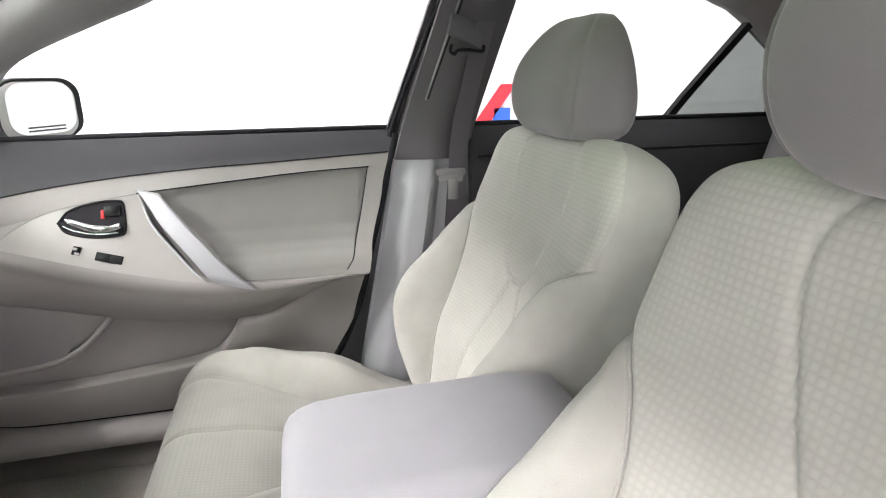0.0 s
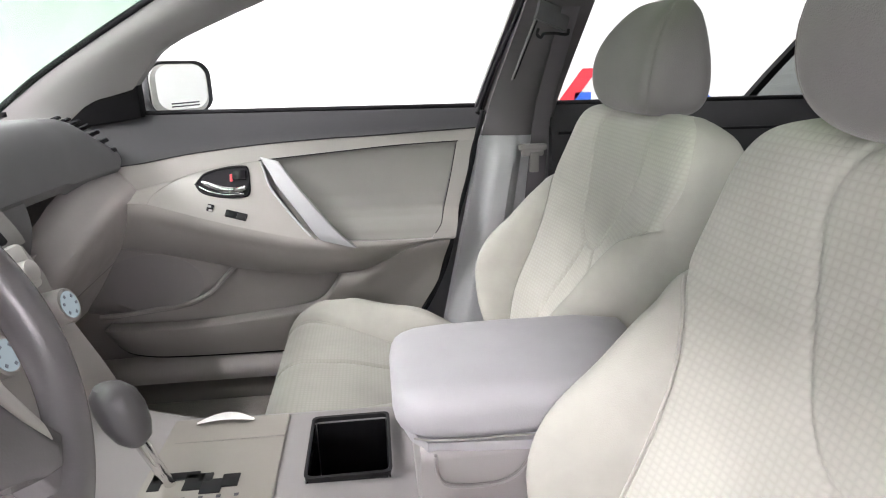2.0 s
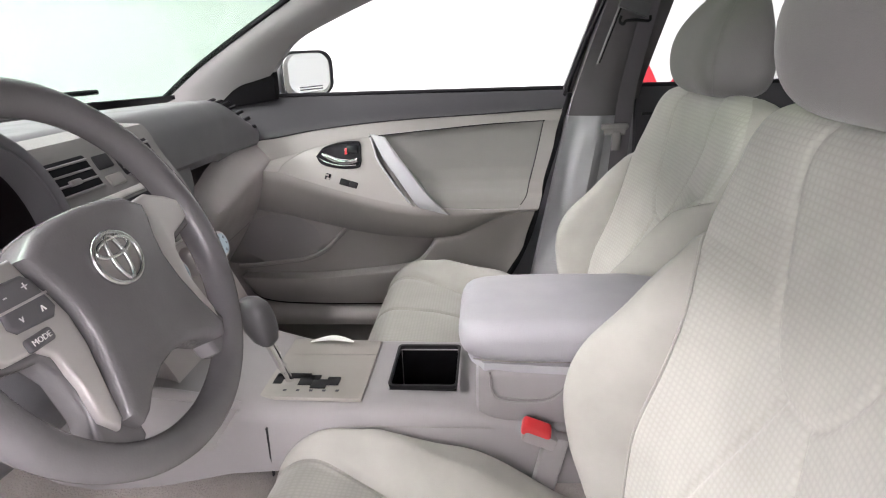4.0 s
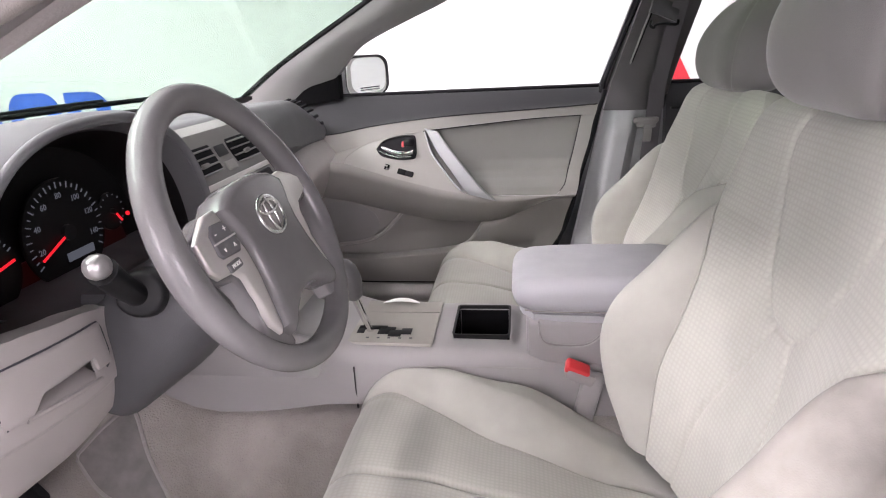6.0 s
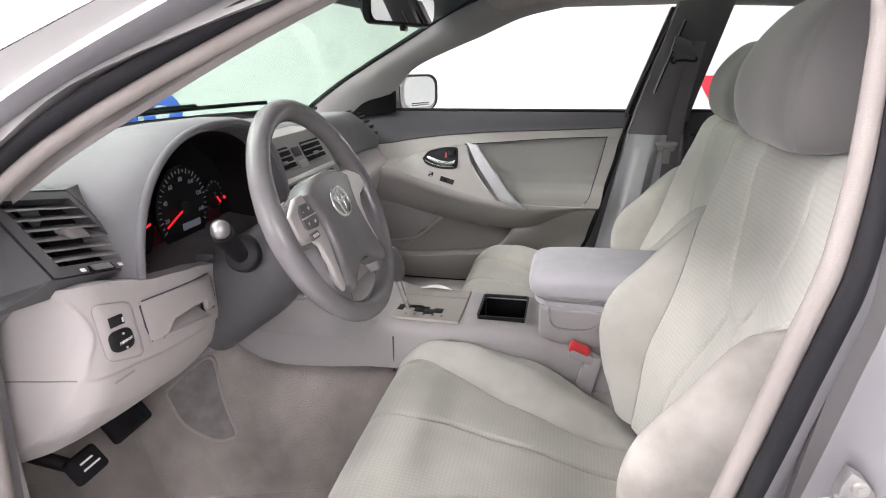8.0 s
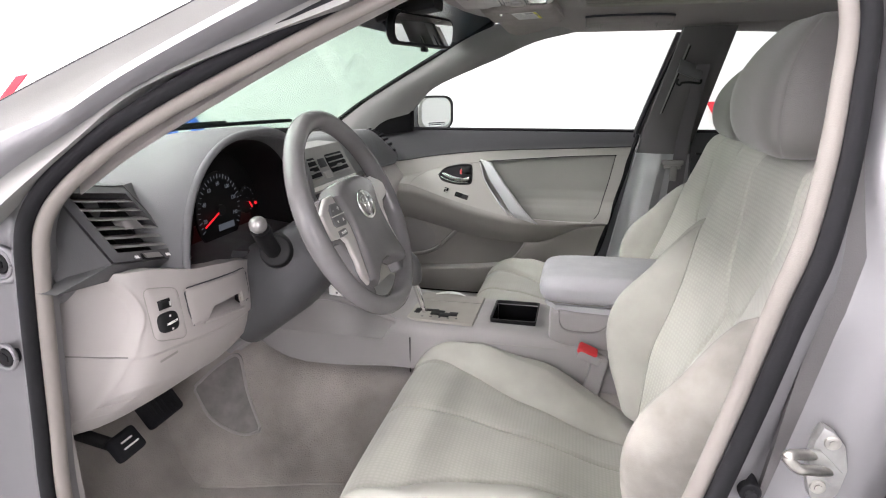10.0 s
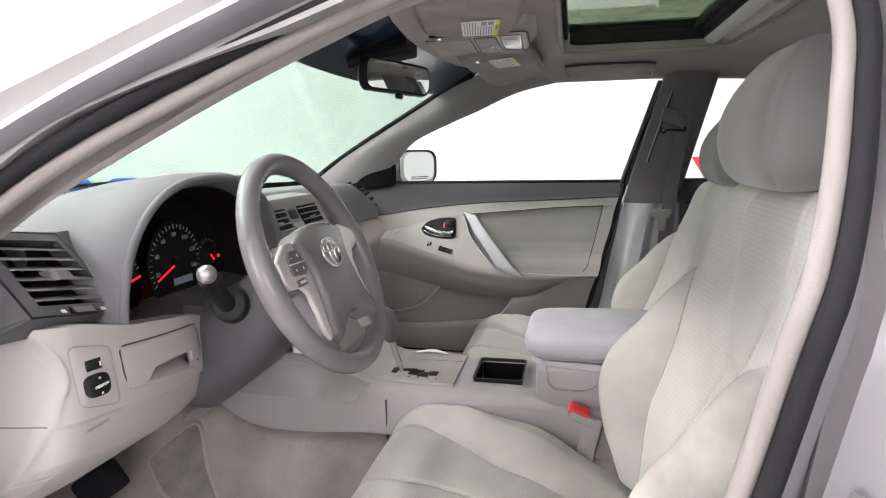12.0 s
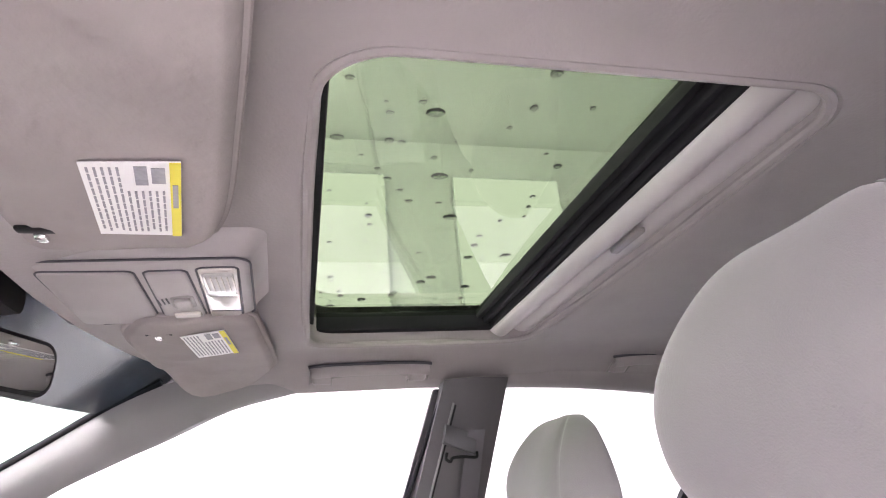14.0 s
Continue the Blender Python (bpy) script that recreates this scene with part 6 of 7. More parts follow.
def mirrored(half):
    return half + [(-u, v) for u, v in reversed(half) if abs(u) > 1e-6]


cover_half = [(0.0, 0.067), (0.03, 0.066), (0.06, 0.060), (0.082, 0.046), (0.079, 0.030), (0.071, 0.012), (0.067, -0.008), (0.069, -0.035), (0.077, -0.066), (0.091, -0.102), (0.080, -0.116), (0.066, -0.112), (0.050, -0.101), (0.025, -0.091), (0.0, -0.088)]
hub = part("airbag_cover", plate(mirrored(cover_half), -0.025, 0.022, 0.010), M["wheel"], wheel_thing, "smooth charcoal airbag cover")
for sg in (-1, 1):
    part("spoke", plate([(sg * u, v) for u, v in ((0.075, 0.045), (0.10, 0.05), (0.135, 0.036), (0.16, 0.034), *(((0.16, -0.016), (0.138, -0.020), (0.112, -0.026), (0.104, -0.045)) if sg < 0 else ((0.16, 0.004), (0.138, 0.000), (0.110, -0.006), (0.098, -0.030), (0.096, -0.052))), (0.105, -0.078), (0.115, -0.105), (0.115, -0.12), (0.086, -0.138), (0.070, -0.128), (0.068, -0.112), (0.062, -0.06))], -0.02, 0.006, 0.005), M["wheel"], wheel_thing)
    if sg > 0:
        part("spoke_trim", plate([(0.080, 0.052), (0.104, 0.054), (0.134, 0.043), (0.150, 0.034), (0.150, 0.013), (0.138, 0.009), (0.112, 0.003), (0.099, -0.012), (0.093, -0.045), (0.099, -0.086), (0.096, -0.100), (0.087, -0.086), (0.079, -0.052), (0.072, -0.012), (0.075, 0.022)], 0.002, 0.013, 0.004), M["silver_trim"], wheel_thing, "satin silver spoke trim")
        continue
    sp = part("spoke_trim", plate([(sg * u, v) for u, v in ((0.086, 0.050), (0.108, 0.049), (0.132, 0.036), (0.147, 0.028), (0.149, -0.004), (0.140, -0.015), (0.112, -0.018), (0.103, -0.028), (0.102, -0.060), (0.106, -0.090), (0.096, -0.106), (0.088, -0.100), (0.080, -0.066), (0.072, -0.035), (0.070, -0.008), (0.074, 0.012), (0.082, 0.030))], 0.002, 0.013, 0.004), M["silver_trim"], wheel_thing, "satin silver spoke trim")
    pad = part("button_pad", plate([(sg * u, v) for u, v in ((0.084, 0.030), (0.090, 0.036), (0.112, 0.037), (0.122, 0.028), (0.126, 0.006), (0.121, 0.000), (0.086, -0.003), (0.079, 0.004))], 0.011, 0.0165, 0.003), M["button_grey"], sp, "grey button pad")
    part("button_split", plate([(sg * u, v) for u, v in ((0.080, 0.0155), (0.125, 0.0165), (0.125, 0.0185), (0.080, 0.0175))], 0.0155, 0.0170, 0.0002), M["silver_trim"], pad)
    bt = part("mode_button", plate([(sg * (0.109 + u), -0.0115 + v) for u, v in rrect(0.026, 0.011, 0.003, 3)], 0.011, 0.0165, 0.002), M["button_grey"], sp)
    words("MODE", 0.0065, 0.0003, axes(WC + WY * -0.109 - WUP * 0.0115 + WAX * 0.0168, WY, WUP), M["white"], bt)
    words("+", 0.012, 0.0003, axes(WC + WY * -0.094 + WUP * 0.027 + WAX * 0.0168, WY, WUP), M["white"], pad)
    words("-", 0.012, 0.0003, axes(WC + WY * -0.114 + WUP * 0.027 + WAX * 0.0168, WY, WUP), M["white"], pad)
    words("^", 0.012, 0.0003, axes(WC + WY * -0.092 + WUP * 0.005 + WAX * 0.0168, WY, WUP), M["white"], pad)
    words("v", 0.009, 0.0003, axes(WC + WY * -0.113 + WUP * 0.008 + WAX * 0.0168, WY, WUP), M["white"], pad)


def badge_ring(rx, ry, r, dv=0.0, d=0.024):
    return tube([WC + WY * (math.cos(a) * rx) + WUP * (math.sin(a) * ry + dv) + WAX * d for a in (2 * math.pi * k / 64 for k in range(64))], r, 12, closed=True)


bd = part("badge", badge_ring(0.029, 0.024, 0.0028, 0.012), M["badge_chrome"], hub, "plain chrome oval badge")
part("badge_back", moved(plate([(0.027 * math.cos(2 * math.pi * k / 24), 0.012 + 0.022 * math.sin(2 * math.pi * k / 24)) for k in range(24)], 0.018, 0.0235, 0.001), Matrix()), M["mid"], bd)
part("badge_bar", join(badge_ring(0.022, 0.008, 0.0022, 0.022, 0.025), badge_ring(0.009, 0.021, 0.0022, 0.012, 0.025)), M["badge_chrome"], bd)

# ---- centre console ----
con = thing("centre_console", (0.15, 0, FLOOR), "grey plastic centre console between the seats", "console")
CY = -0.012


bx0, bx1, by0, by1 = 0.185, 0.288, CY - 0.062, CY + 0.064


def con_rings():
    out = []
    for x, wl, wr, zt, d in ((-0.32, 0.205, 0.12, 0.68, 0), (-0.285, 0.204, 0.12, 0.676, 0), (-0.245, 0.202, 0.119, 0.671, 0), (-0.2, 0.2, 0.118, 0.665, 0), (-0.155, 0.190, 0.116, 0.656, 0), (-0.11, 0.175, 0.114, 0.645, 0), (-0.04, 0.13, 0.11, 0.612, 0), (0.02, 0.112, 0.108, 0.596, 0), (0.15, 0.108, 0.105, 0.594, 0),
                             (bx0, 0.108, 0.105, 0.594, 0), (bx0 + 0.0005, 0.108, 0.105, 0.594, 0.11), (bx1 - 0.0005, 0.108, 0.105, 0.592, 0.11), (bx1, 0.108, 0.105, 0.592, 0),
                             (0.36, 0.108, 0.105, 0.575, 0), (0.66, 0.106, 0.104, 0.565, 0)):
        zb = lerp_table([(-0.32, 0.582), (-0.28, 0.553), (-0.245, 0.535), (-0.2, 0.526), (-0.155, 0.521), (-0.11, 0.515), (-0.04, 0.499), (0.02, 0.490), (0.15, 0.475)], x)
        out.append([(x, CY - wl - 0.010, zb), (x, CY - wl - 0.008, zb + 0.01), (x, CY - wl - 0.004, zt - 0.03), (x, CY - wl, zt - 0.014), (x, CY - wl + 0.006, zt - 0.004), (x, CY - wl + 0.016, zt),
                    (x, by0, zt), (x, by0, zt - d), (x, by1, zt - d), (x, by1, zt),
                    (x, CY + wr - 0.016, zt), (x, CY + wr - 0.006, zt - 0.004), (x, CY + wr, zt - 0.014), (x, CY + wr + 0.004, zt - 0.03), (x, CY + wr + 0.008, zb + 0.01), (x, CY + wr + 0.010, zb)])
    return out


part("body", loft(con_rings()), M["console"], con)
edge_line = spline([(-0.355, -0.272, 0.560), (-0.310, -0.272, 0.594), (-0.262, -0.270, 0.632), (-0.212, -0.265, 0.668), (-0.165, -0.250, 0.690), (-0.12, -0.212, 0.676), (-0.06, -0.160, 0.632), (-0.02, -0.138, 0.604)], 30)
part("flank_edge", tube(edge_line, 0.0075, 10), M["console"], con, "pale rolled edge beside the column")
part("flank_face", slab(lambda i, t: (edge_line[int(i)].x, edge_line[int(i)].y + (CY - 0.215 - edge_line[int(i)].y) * t, edge_line[int(i)].z + (0.60 - edge_line[int(i)].z) * t if edge_line[int(i)].z > 0.60 else edge_line[int(i)].z - 0.02 * t), range(31), lin(0, 1, 5), (0, 0.004, 0)), M["console"], con)
part("side_seam", rbox((0.012, CY - 0.119, 0.522), (0.002, 0.006, 0.085), 0), M["black"], con)
part("side_line", tube([(x, CY - 0.1125 - 0.018 * step(0.02, -0.06, x), 0.564 + 0.02 * step(0.02, -0.06, x)) for x in lin(-0.02, 0.345, 30)], 0.0007), M["mid"], con)
gate = part("shift_plate", rbox((0.06, CY - 0.005, 0.597), (0.182, 0.182, 0.008), 0.004, m=pose(0, 0, 0, 0, 1, 0)), M["shift_plate"], con, "satin champagne shift plate")
part("plate_line", rbox((0.08, CY + 0.03, 0.6015), (0.14, 0.0016, 0.001), 0), M["mid"], gate)
part("shift_gate", join(*[rbox((x, CY + y, 0.6016), (w, h, 0.0022), 0.0008) for x, y, w, h in ((0.032, -0.038, 0.054, 0.014), (0.012, -0.046, 0.014, 0.03), (0.056, -0.050, 0.022, 0.028), (0.078, -0.060, 0.024, 0.024), (0.098, -0.052, 0.020, 0.022), (0.068, -0.044, 0.016, 0.016))]), M["black"], gate, "black stepped gate slot")
for k in range(5):
    part("gate_mark", rbox((0.03 + 0.02 * k, CY - 0.078, 0.6015), (0.005, 0.004, 0.0008), 0), M["ink"], gate)
lev = thing("gear_lever", (0.02, CY - 0.05, 0.6), "gear lever with dark grey knob and chrome shaft", "gear lever")
part("shaft", cyl((0.03, CY - 0.05, 0.598), (0.008, CY - 0.066, 0.685), 0.006, 0.008), M["chrome"], lev, "chrome shaft")
knob_rings = []
for k, (h, w, d) in enumerate(((0.0, 0.012, 0.012), (0.008, 0.022, 0.019), (0.025, 0.029, 0.024), (0.045, 0.031, 0.026), (0.062, 0.028, 0.023), (0.072, 0.018, 0.015), (0.075, 0.004, 0.004))):
    knob_rings.append([(0.010 - 0.24 * h + w * 0.84 * math.cos(a), CY - 0.068 + 0.9 * d * math.sin(a), 0.674 + h) for a in (2 * math.pi * j / 24 for j in range(24))])
part("knob", loft(knob_rings), M["dark_knob"], lev, "rounded dark grey knob")
# open bin
binp = part("cup_bin", rbox(((bx0 + bx1) / 2, (by0 + by1) / 2, 0.49), (bx1 - bx0 - 0.004, by1 - by0 - 0.004, 0.006), 0), M["gloss_black"], con, "black lined open bin")
for cx, cy, w, d in ((bx0 + 0.002, (by0 + by1) / 2, 0.002, by1 - by0 - 0.004), (bx1 - 0.002, (by0 + by1) / 2, 0.002, by1 - by0 - 0.004),
                     ((bx0 + bx1) / 2, by0 + 0.002, bx1 - bx0 - 0.008, 0.002), ((bx0 + bx1) / 2, by1 - 0.002, bx1 - bx0 - 0.008, 0.002)):
    part("bin_wall", rbox((cx, cy, 0.542), (w, d, 0.10), 0), M["gloss_black"], binp)
part("bin_ledge", rbox(((bx0 + bx1) / 2, by0 + 0.03, 0.535), (bx1 - bx0 - 0.01, 0.05, 0.004), 0.001), M["gloss_black"], binp)
part("bin_rim", loft([[((bx0 + bx1) / 2 + u * s, (by0 + by1) / 2 + v * s2, z) for u, v in rrect(bx1 - bx0, by1 - by0, 0.008, 3)] for s, s2, z in ((1.0, 1.0, 0.594), (1.03, 1.03, 0.602), (0.96, 0.96, 0.602), (0.95, 0.95, 0.5985))], cap=False), M["black"], binp)
# armrest box
box = thing("armrest_box", (0.46, CY, 0.6), "padded grey vinyl armrest lid on the console box", "armrest")
part("box", loft([[(x, CY + u, (z0 + z1) / 2 + v) for u, v in rrect(2 * w, z1 - z0, 0.014, 4)] for x, w, z0, z1 in ((0.318, 0.088, 0.560, 0.640), (0.322, 0.097, 0.558, 0.650), (0.34, 0.102, 0.556, 0.654), (0.50, 0.102, 0.556, 0.654), (0.64, 0.102, 0.556, 0.654))]), M["console"], box)
panel_line = spline([(0.338, CY - 0.1035, 0.650), (0.340, CY - 0.1035, 0.626), (0.350, CY - 0.1035, 0.610), (0.375, CY - 0.1035, 0.605), (0.415, CY - 0.1035, 0.607), (0.438, CY - 0.1035, 0.622), (0.452, CY - 0.1035, 0.648)], 30)
part("panel_groove", tube(panel_line, 0.0016, 6), M["bezel"], box)
part("panel_lip", tube([p + Vector((0, -0.0006, -0.003)) for p in panel_line], 0.0018, 6), M["console"], box)
lid_rings = []
for x, w, z0, z1 in ((0.293, 0.055, 0.683, 0.694), (0.296, 0.074, 0.674, 0.703), (0.302, 0.086, 0.667, 0.711), (0.312, 0.094, 0.662, 0.716), (0.33, 0.100, 0.658, 0.719), (0.37, 0.103, 0.656, 0.721), (0.45, 0.104, 0.656, 0.722), (0.56, 0.104, 0.656, 0.722), (0.62, 0.10, 0.66, 0.715), (0.635, 0.085, 0.67, 0.70)):
    ring = []
    for u, v in rrect(2 * w, z1 - z0, min(0.026, (z1 - z0) * 0.46), 7):
        ring.append((x, CY + u, (z0 + z1) / 2 + v + 0.005 * (1 - (u / w) ** 2) * (v > 0)))
    lid_rings.append(ring)
part("lid", loft(lid_rings), M["arm"], box, "padded pale grey vinyl lid", 60)
part("lid_seam", tube([(x, CY - w - 0.0006, 0.667) for x, w in ((0.315, 0.094), (0.33, 0.0995), (0.37, 0.103), (0.45, 0.104), (0.56, 0.104))], 0.0012, 6), M["mid"], box)
part("latch", loft([[(x, CY + u, z) for u, z in ((-w, 0.648), (w, 0.648), (w, 0.660), (-w, 0.660))] for x, w in ((0.306, 0.05), (0.312, 0.07), (0.33, 0.096), (0.46, 0.1065))]), M["arm"], box, "lid latch")
bk = thing("belt_buckle", (0.41, -0.135, 0.55), "grey seat belt buckle with red release button", "buckle")
part("stem", rbox((0.418, -0.135, 0.50), (0.034, 0.022, 0.13), 0.006, m=pose(0, 0, 0, 0, 12, 0)), M["console"], bk)
part("buckle_head", rbox((0.406, -0.135, 0.562), (0.050, 0.032, 0.022), 0.006, m=pose(0, 0, 0, 0, 22, 0)), M["console"], bk)
part("button", rbox((0.402, -0.137, 0.573), (0.042, 0.026, 0.016), 0.005, 3, m=pose(0, 0, 0, 18, 22, 0)), M["red"], bk, "red release button")
part("print_bar", rbox((0.398, -0.1465, 0.574), (0.018, 0.0006, 0.003), 0, m=pose(0, 0, 0, 0, 22, 0)), M["white"], bk)

# ---- roof fittings ----
VISORS = {-1: ([(0.139, 0.126), (0.20, 0.124), (0.32, 0.146), (0.5, 0.172), (0.545, 0.185)], [(0.139, 0.252), (0.150, 0.262), (0.165, 0.274), (0.219, 0.289), (0.315, 0.304), (0.434, 0.320), (0.52, 0.326), (0.545, 0.318)], 0.139, 0.545),
          1: ([(0.104, 0.150), (0.20, 0.112), (0.40, 0.118), (0.50, 0.135), (0.53, 0.165)], [(0.104, 0.284), (0.2, 0.290), (0.40, 0.300), (0.46, 0.285), (0.50, 0.25), (0.53, 0.18)], 0.104, 0.53)}


def quad(c, a, b):
    """A place in a four-cornered patch."""
    (x0, y0), (x1, y1), (x2, y2), (x3, y3) = c
    return ((x0 * (1 - a) + x1 * a) * (1 - b) + (x3 * (1 - a) + x2 * a) * b, (y0 * (1 - a) + y1 * a) * (1 - b) + (y3 * (1 - a) + y2 * a) * b)


def patch(c, a0, a1, b0, b1, z, thick):
    """A flat piece within such a patch, hung from the height z(x, y)."""
    pts = [quad(c, a, b) for a, b in ((a0, b0), (a1, b0), (a1, b1), (a0, b1))]
    return solid([(x, y, z(x, y)) for x, y in pts] + [(x, y, z(x, y) - thick) for x, y in pts],
                 [(0, 1, 2, 3), (4, 5, 6, 7), (0, 1, 5, 4), (1, 2, 6, 5), (2, 3, 7, 6), (3, 0, 4, 7)])


VISOR_CREASES = ((0.158, -0.372, 0.210, -0.314, 0.0035), (0.152, -0.196, 0.182, -0.206, 0.003), (0.227, -0.419, 0.275, -0.384, 0.005))
for sgn in (-1, 1):
    low, high, ya, yb = VISORS[sgn]
    v = thing("sun_visor", (0.2, sgn * 0.36, 1.285), "folded beige cloth sun visor with warning label", "sun visor", "sun visors")

    def under(x, y):
        return (1.269 if sgn < 0 else liner_z(0.22, y) - 0.036)

    def flap(s, t):
        y = ya + (yb - ya) * s
        x0, x1 = along(low, y), along(high, y)
        e = min(s * (yb - ya), (1 - s) * (yb - ya))
        inset = 0.020 * (1 - math.sqrt(max(0.0, 1 - max(0.0, 1 - e / 0.020) ** 2)))
        x = x0 + inset + (x1 - x0 - 2 * inset) * t
        d = min(e, t * (x1 - x0), (1 - t) * (x1 - x0))
        round_off = 0.009 * max(0.0, 1 - d / 0.010) ** 2
        crease = 0.003 * math.sin(38 * x + 21 * y + 2 * math.sin(17 * y)) * math.exp(-((x - 0.17) / 0.06) ** 2) + 0.002 * math.sin(60 * y - 35 * x) * math.exp(-((x - 0.15) / 0.03) ** 2)
        for ax, ay, bx, by, w in VISOR_CREASES if sgn < 0 else ():
            q = max(0.0, min(1.0, ((x - ax) * (bx - ax) + (-y - ay) * (by - ay)) / ((bx - ax) ** 2 + (by - ay) ** 2)))
            off = math.hypot(x - ax - q * (bx - ax), -y - ay - q * (by - ay) + 0.003 * math.sin(9 * q))
            crease += 0.0062 * math.exp(-(off / w) ** 2) * math.sin(math.pi * (0.1 + 0.8 * q)) - 0.0025 * math.exp(-((off - 2 * w) / w) ** 2)
        return (x, sgn * y, under(x, sgn * y) + round_off + crease)
    edge = [0, 0.006, 0.012, 0.02, 0.03, 0.045, 0.06]
    part("flap", slab(flap, edge + lin(0.08, 0.92, 34) + [1 - e for e in reversed(edge)], edge + lin(0.08, 0.92, 26) + [1 - e for e in reversed(edge)], (0, 0, 0.018)), M["visor"], v, "creased beige cloth flap", 60)
    loop = [flap(s, t) for s, t in [(s, 0) for s in lin(0, 1, 50)] + [(1, t) for t in lin(0.05, 0.95, 12)] + [(s, 1) for s in lin(1, 0, 50)] + [(0, t) for t in lin(0.95, 0.05, 12)]]
    part("edge_binding", tube([(x, y, z + 0.0040) for x, y, z in loop], 0.0042, 8, closed=True), M["visor"], v, "darker bound edge")
    c = [(0.208, -0.292), (0.270, -0.297), (0.251, -0.182), (0.192, -0.183)] if sgn < 0 else [(0.188, 0.168), (0.247, 0.138), (0.254, 0.262), (0.194, 0.292)]

    def face(x, y):
        return under(x, y) - 0.0022
    lab = part("warning_label", patch(c, 0, 1, 0, 1, face, 0.0008), M["white"], v, "white and yellow warning label")
    part("label_strip", patch(c, 0.885, 1, 0, 1, lambda x, y: face(x, y) - 0.001, 0.0006), M["yellow"], lab)
    bars, rb = [], random.Random(3)
    for k in range(11):
        a, b = 0.06 + 0.074 * k, 0.05 if k < 5 else 0.34
        while b < 0.90:
            w = rb.uniform(0.04, 0.11)
            bars.append(patch(c, a, a + 0.026, b, min(0.93, b + w), lambda x, y: face(x, y) - 0.001, 0.0004))
            b += w + 0.02
    bars += [patch(c, 0.53, 0.66, 0.04, 0.26, lambda x, y: face(x, y) - 0.001, 0.0004), patch(c, 0.70, 0.84, 0.06, 0.24, lambda x, y: face(x, y) - 0.001, 0.0004), patch(c, 0.91, 0.97, 0.25, 0.55, lambda x, y: face(x, y) - 0.0018, 0.0004)]
    part("fine_print", join(*bars), M["print_grey"], lab)
    cx, cy = (0.150, -0.185) if sgn < 0 else (0.165, 0.158)
    part("clip_slot", rbox((cx, cy, under(cx, cy) - 0.001), (0.034, 0.010, 0.004), 0.0015), M["black"], v)
    part("clip", rbox((cx - 0.002, cy + 0.010, under(cx, cy) - 0.003), (0.010, 0.012, 0.007), 0.003), M["chrome"], v, "visor clip")
oh = thing("overhead_console", (0.18, 0.03, 1.28), "grey overhead console with map lamps and sunroof switch", "overhead console")
OHC = [(0.072, -0.056), (0.292, -0.072), (0.285, 0.114), (0.064, 0.158)]


def rim(c, grow, r=0.012, n=5):
    """A rounded four-cornered line, grown outwards."""
    w, h = (c[1][0] - c[0][0] + c[2][0] - c[3][0]) / 2, (c[3][1] - c[0][1] + c[2][1] - c[1][1]) / 2
    return [quad(c, (u + w / 2) / w, (q + h / 2) / h) for u, q in ((u * (w + 2 * grow) / w, q * (h + 2 * grow) / h) for u, q in rrect(w, h, r, n))]


def pad_on(c, z0, z1, r=0.008, bevel=0.002):
    return loft([[(x, y, z) for x, y in rim(c, g, r)] for g, z in ((0.0, z0), (0.0, z1 + bevel), (-bevel * 0.4, z1 + bevel * 0.4), (-bevel, z1))])


part("housing", loft([[(x, y, z) for x, y in rim(OHC, g, 0.018)] for g, z in ((0.018, 1.318), (0.006, 1.302), (0.001, 1.291), (-0.004, 1.288))]), M["pale"], oh)
part("outline", tube([(x, y, 1.2905) for x, y in rim(OHC, 0.0025, 0.018)], 0.0013, 6, closed=True), M["ink"], oh)
for nm, c, mat, lb in (("glasses_lid", [(0.090, -0.040), (0.178, -0.042), (0.171, 0.134), (0.083, 0.136)], M["pale"], "sunglasses compartment lid"),
                       ("switch_plate", [(0.189, -0.042), (0.229, -0.046), (0.228, 0.124), (0.180, 0.136)], M["pale"], ""),
                       ("map_lamp", [(0.241, -0.052), (0.280, -0.056), (0.272, 0.110), (0.234, 0.118)], M["lens"], "clear and cream map lamp lens")):
    pc = part(nm, pad_on(c, 1.290, 1.2845), mat, oh, lb)
    part("gap", tube([(x, y, 1.2878) for x, y in rim(c, 0.0012, 0.008)], 0.0013, 6, closed=True), M["ink"], pc)
    if nm == "switch_plate":
        part("rocker_well", pad_on([(0.199, 0.030), (0.227, 0.022), (0.226, 0.070), (0.196, 0.074)], 1.287, 1.2838), M["mid"], pc)
        part("rocker", pad_on([(0.204, 0.036), (0.222, 0.031), (0.221, 0.062), (0.202, 0.066)], 1.287, 1.279, 0.004), M["pale"], pc, "sunroof rocker switch")
        part("slide_switch", pad_on([(0.194, 0.092), (0.226, 0.084), (0.226, 0.100), (0.193, 0.108)], 1.287, 1.281, 0.003), M["lens"], pc)
        for k in range(3):
            part("print_bar", rbox((0.186 + 0.005 * k, 0.050 - 0.003 * k, 1.2841), (0.0016, 0.018, 0.0008), 0), M["ink"], pc)
    if nm == "map_lamp":
        part("lens_window", pad_on([(0.244, -0.046), (0.276, -0.049), (0.274, 0.026), (0.241, 0.028)], 1.286, 1.2825, 0.006), M["glass_grey"], pc, "clear lens window")
        for k in range(6):
            part("lens_rib", rbox((0.247 + 0.0055 * k, -0.018, 1.2822), (0.0015, 0.045, 0.001), 0), M["lens"], pc)
        part("lamp_line", rbox((0.256, 0.084, 1.2843), (0.034, 0.0012, 0.0006), 0), M["ink"], pc)

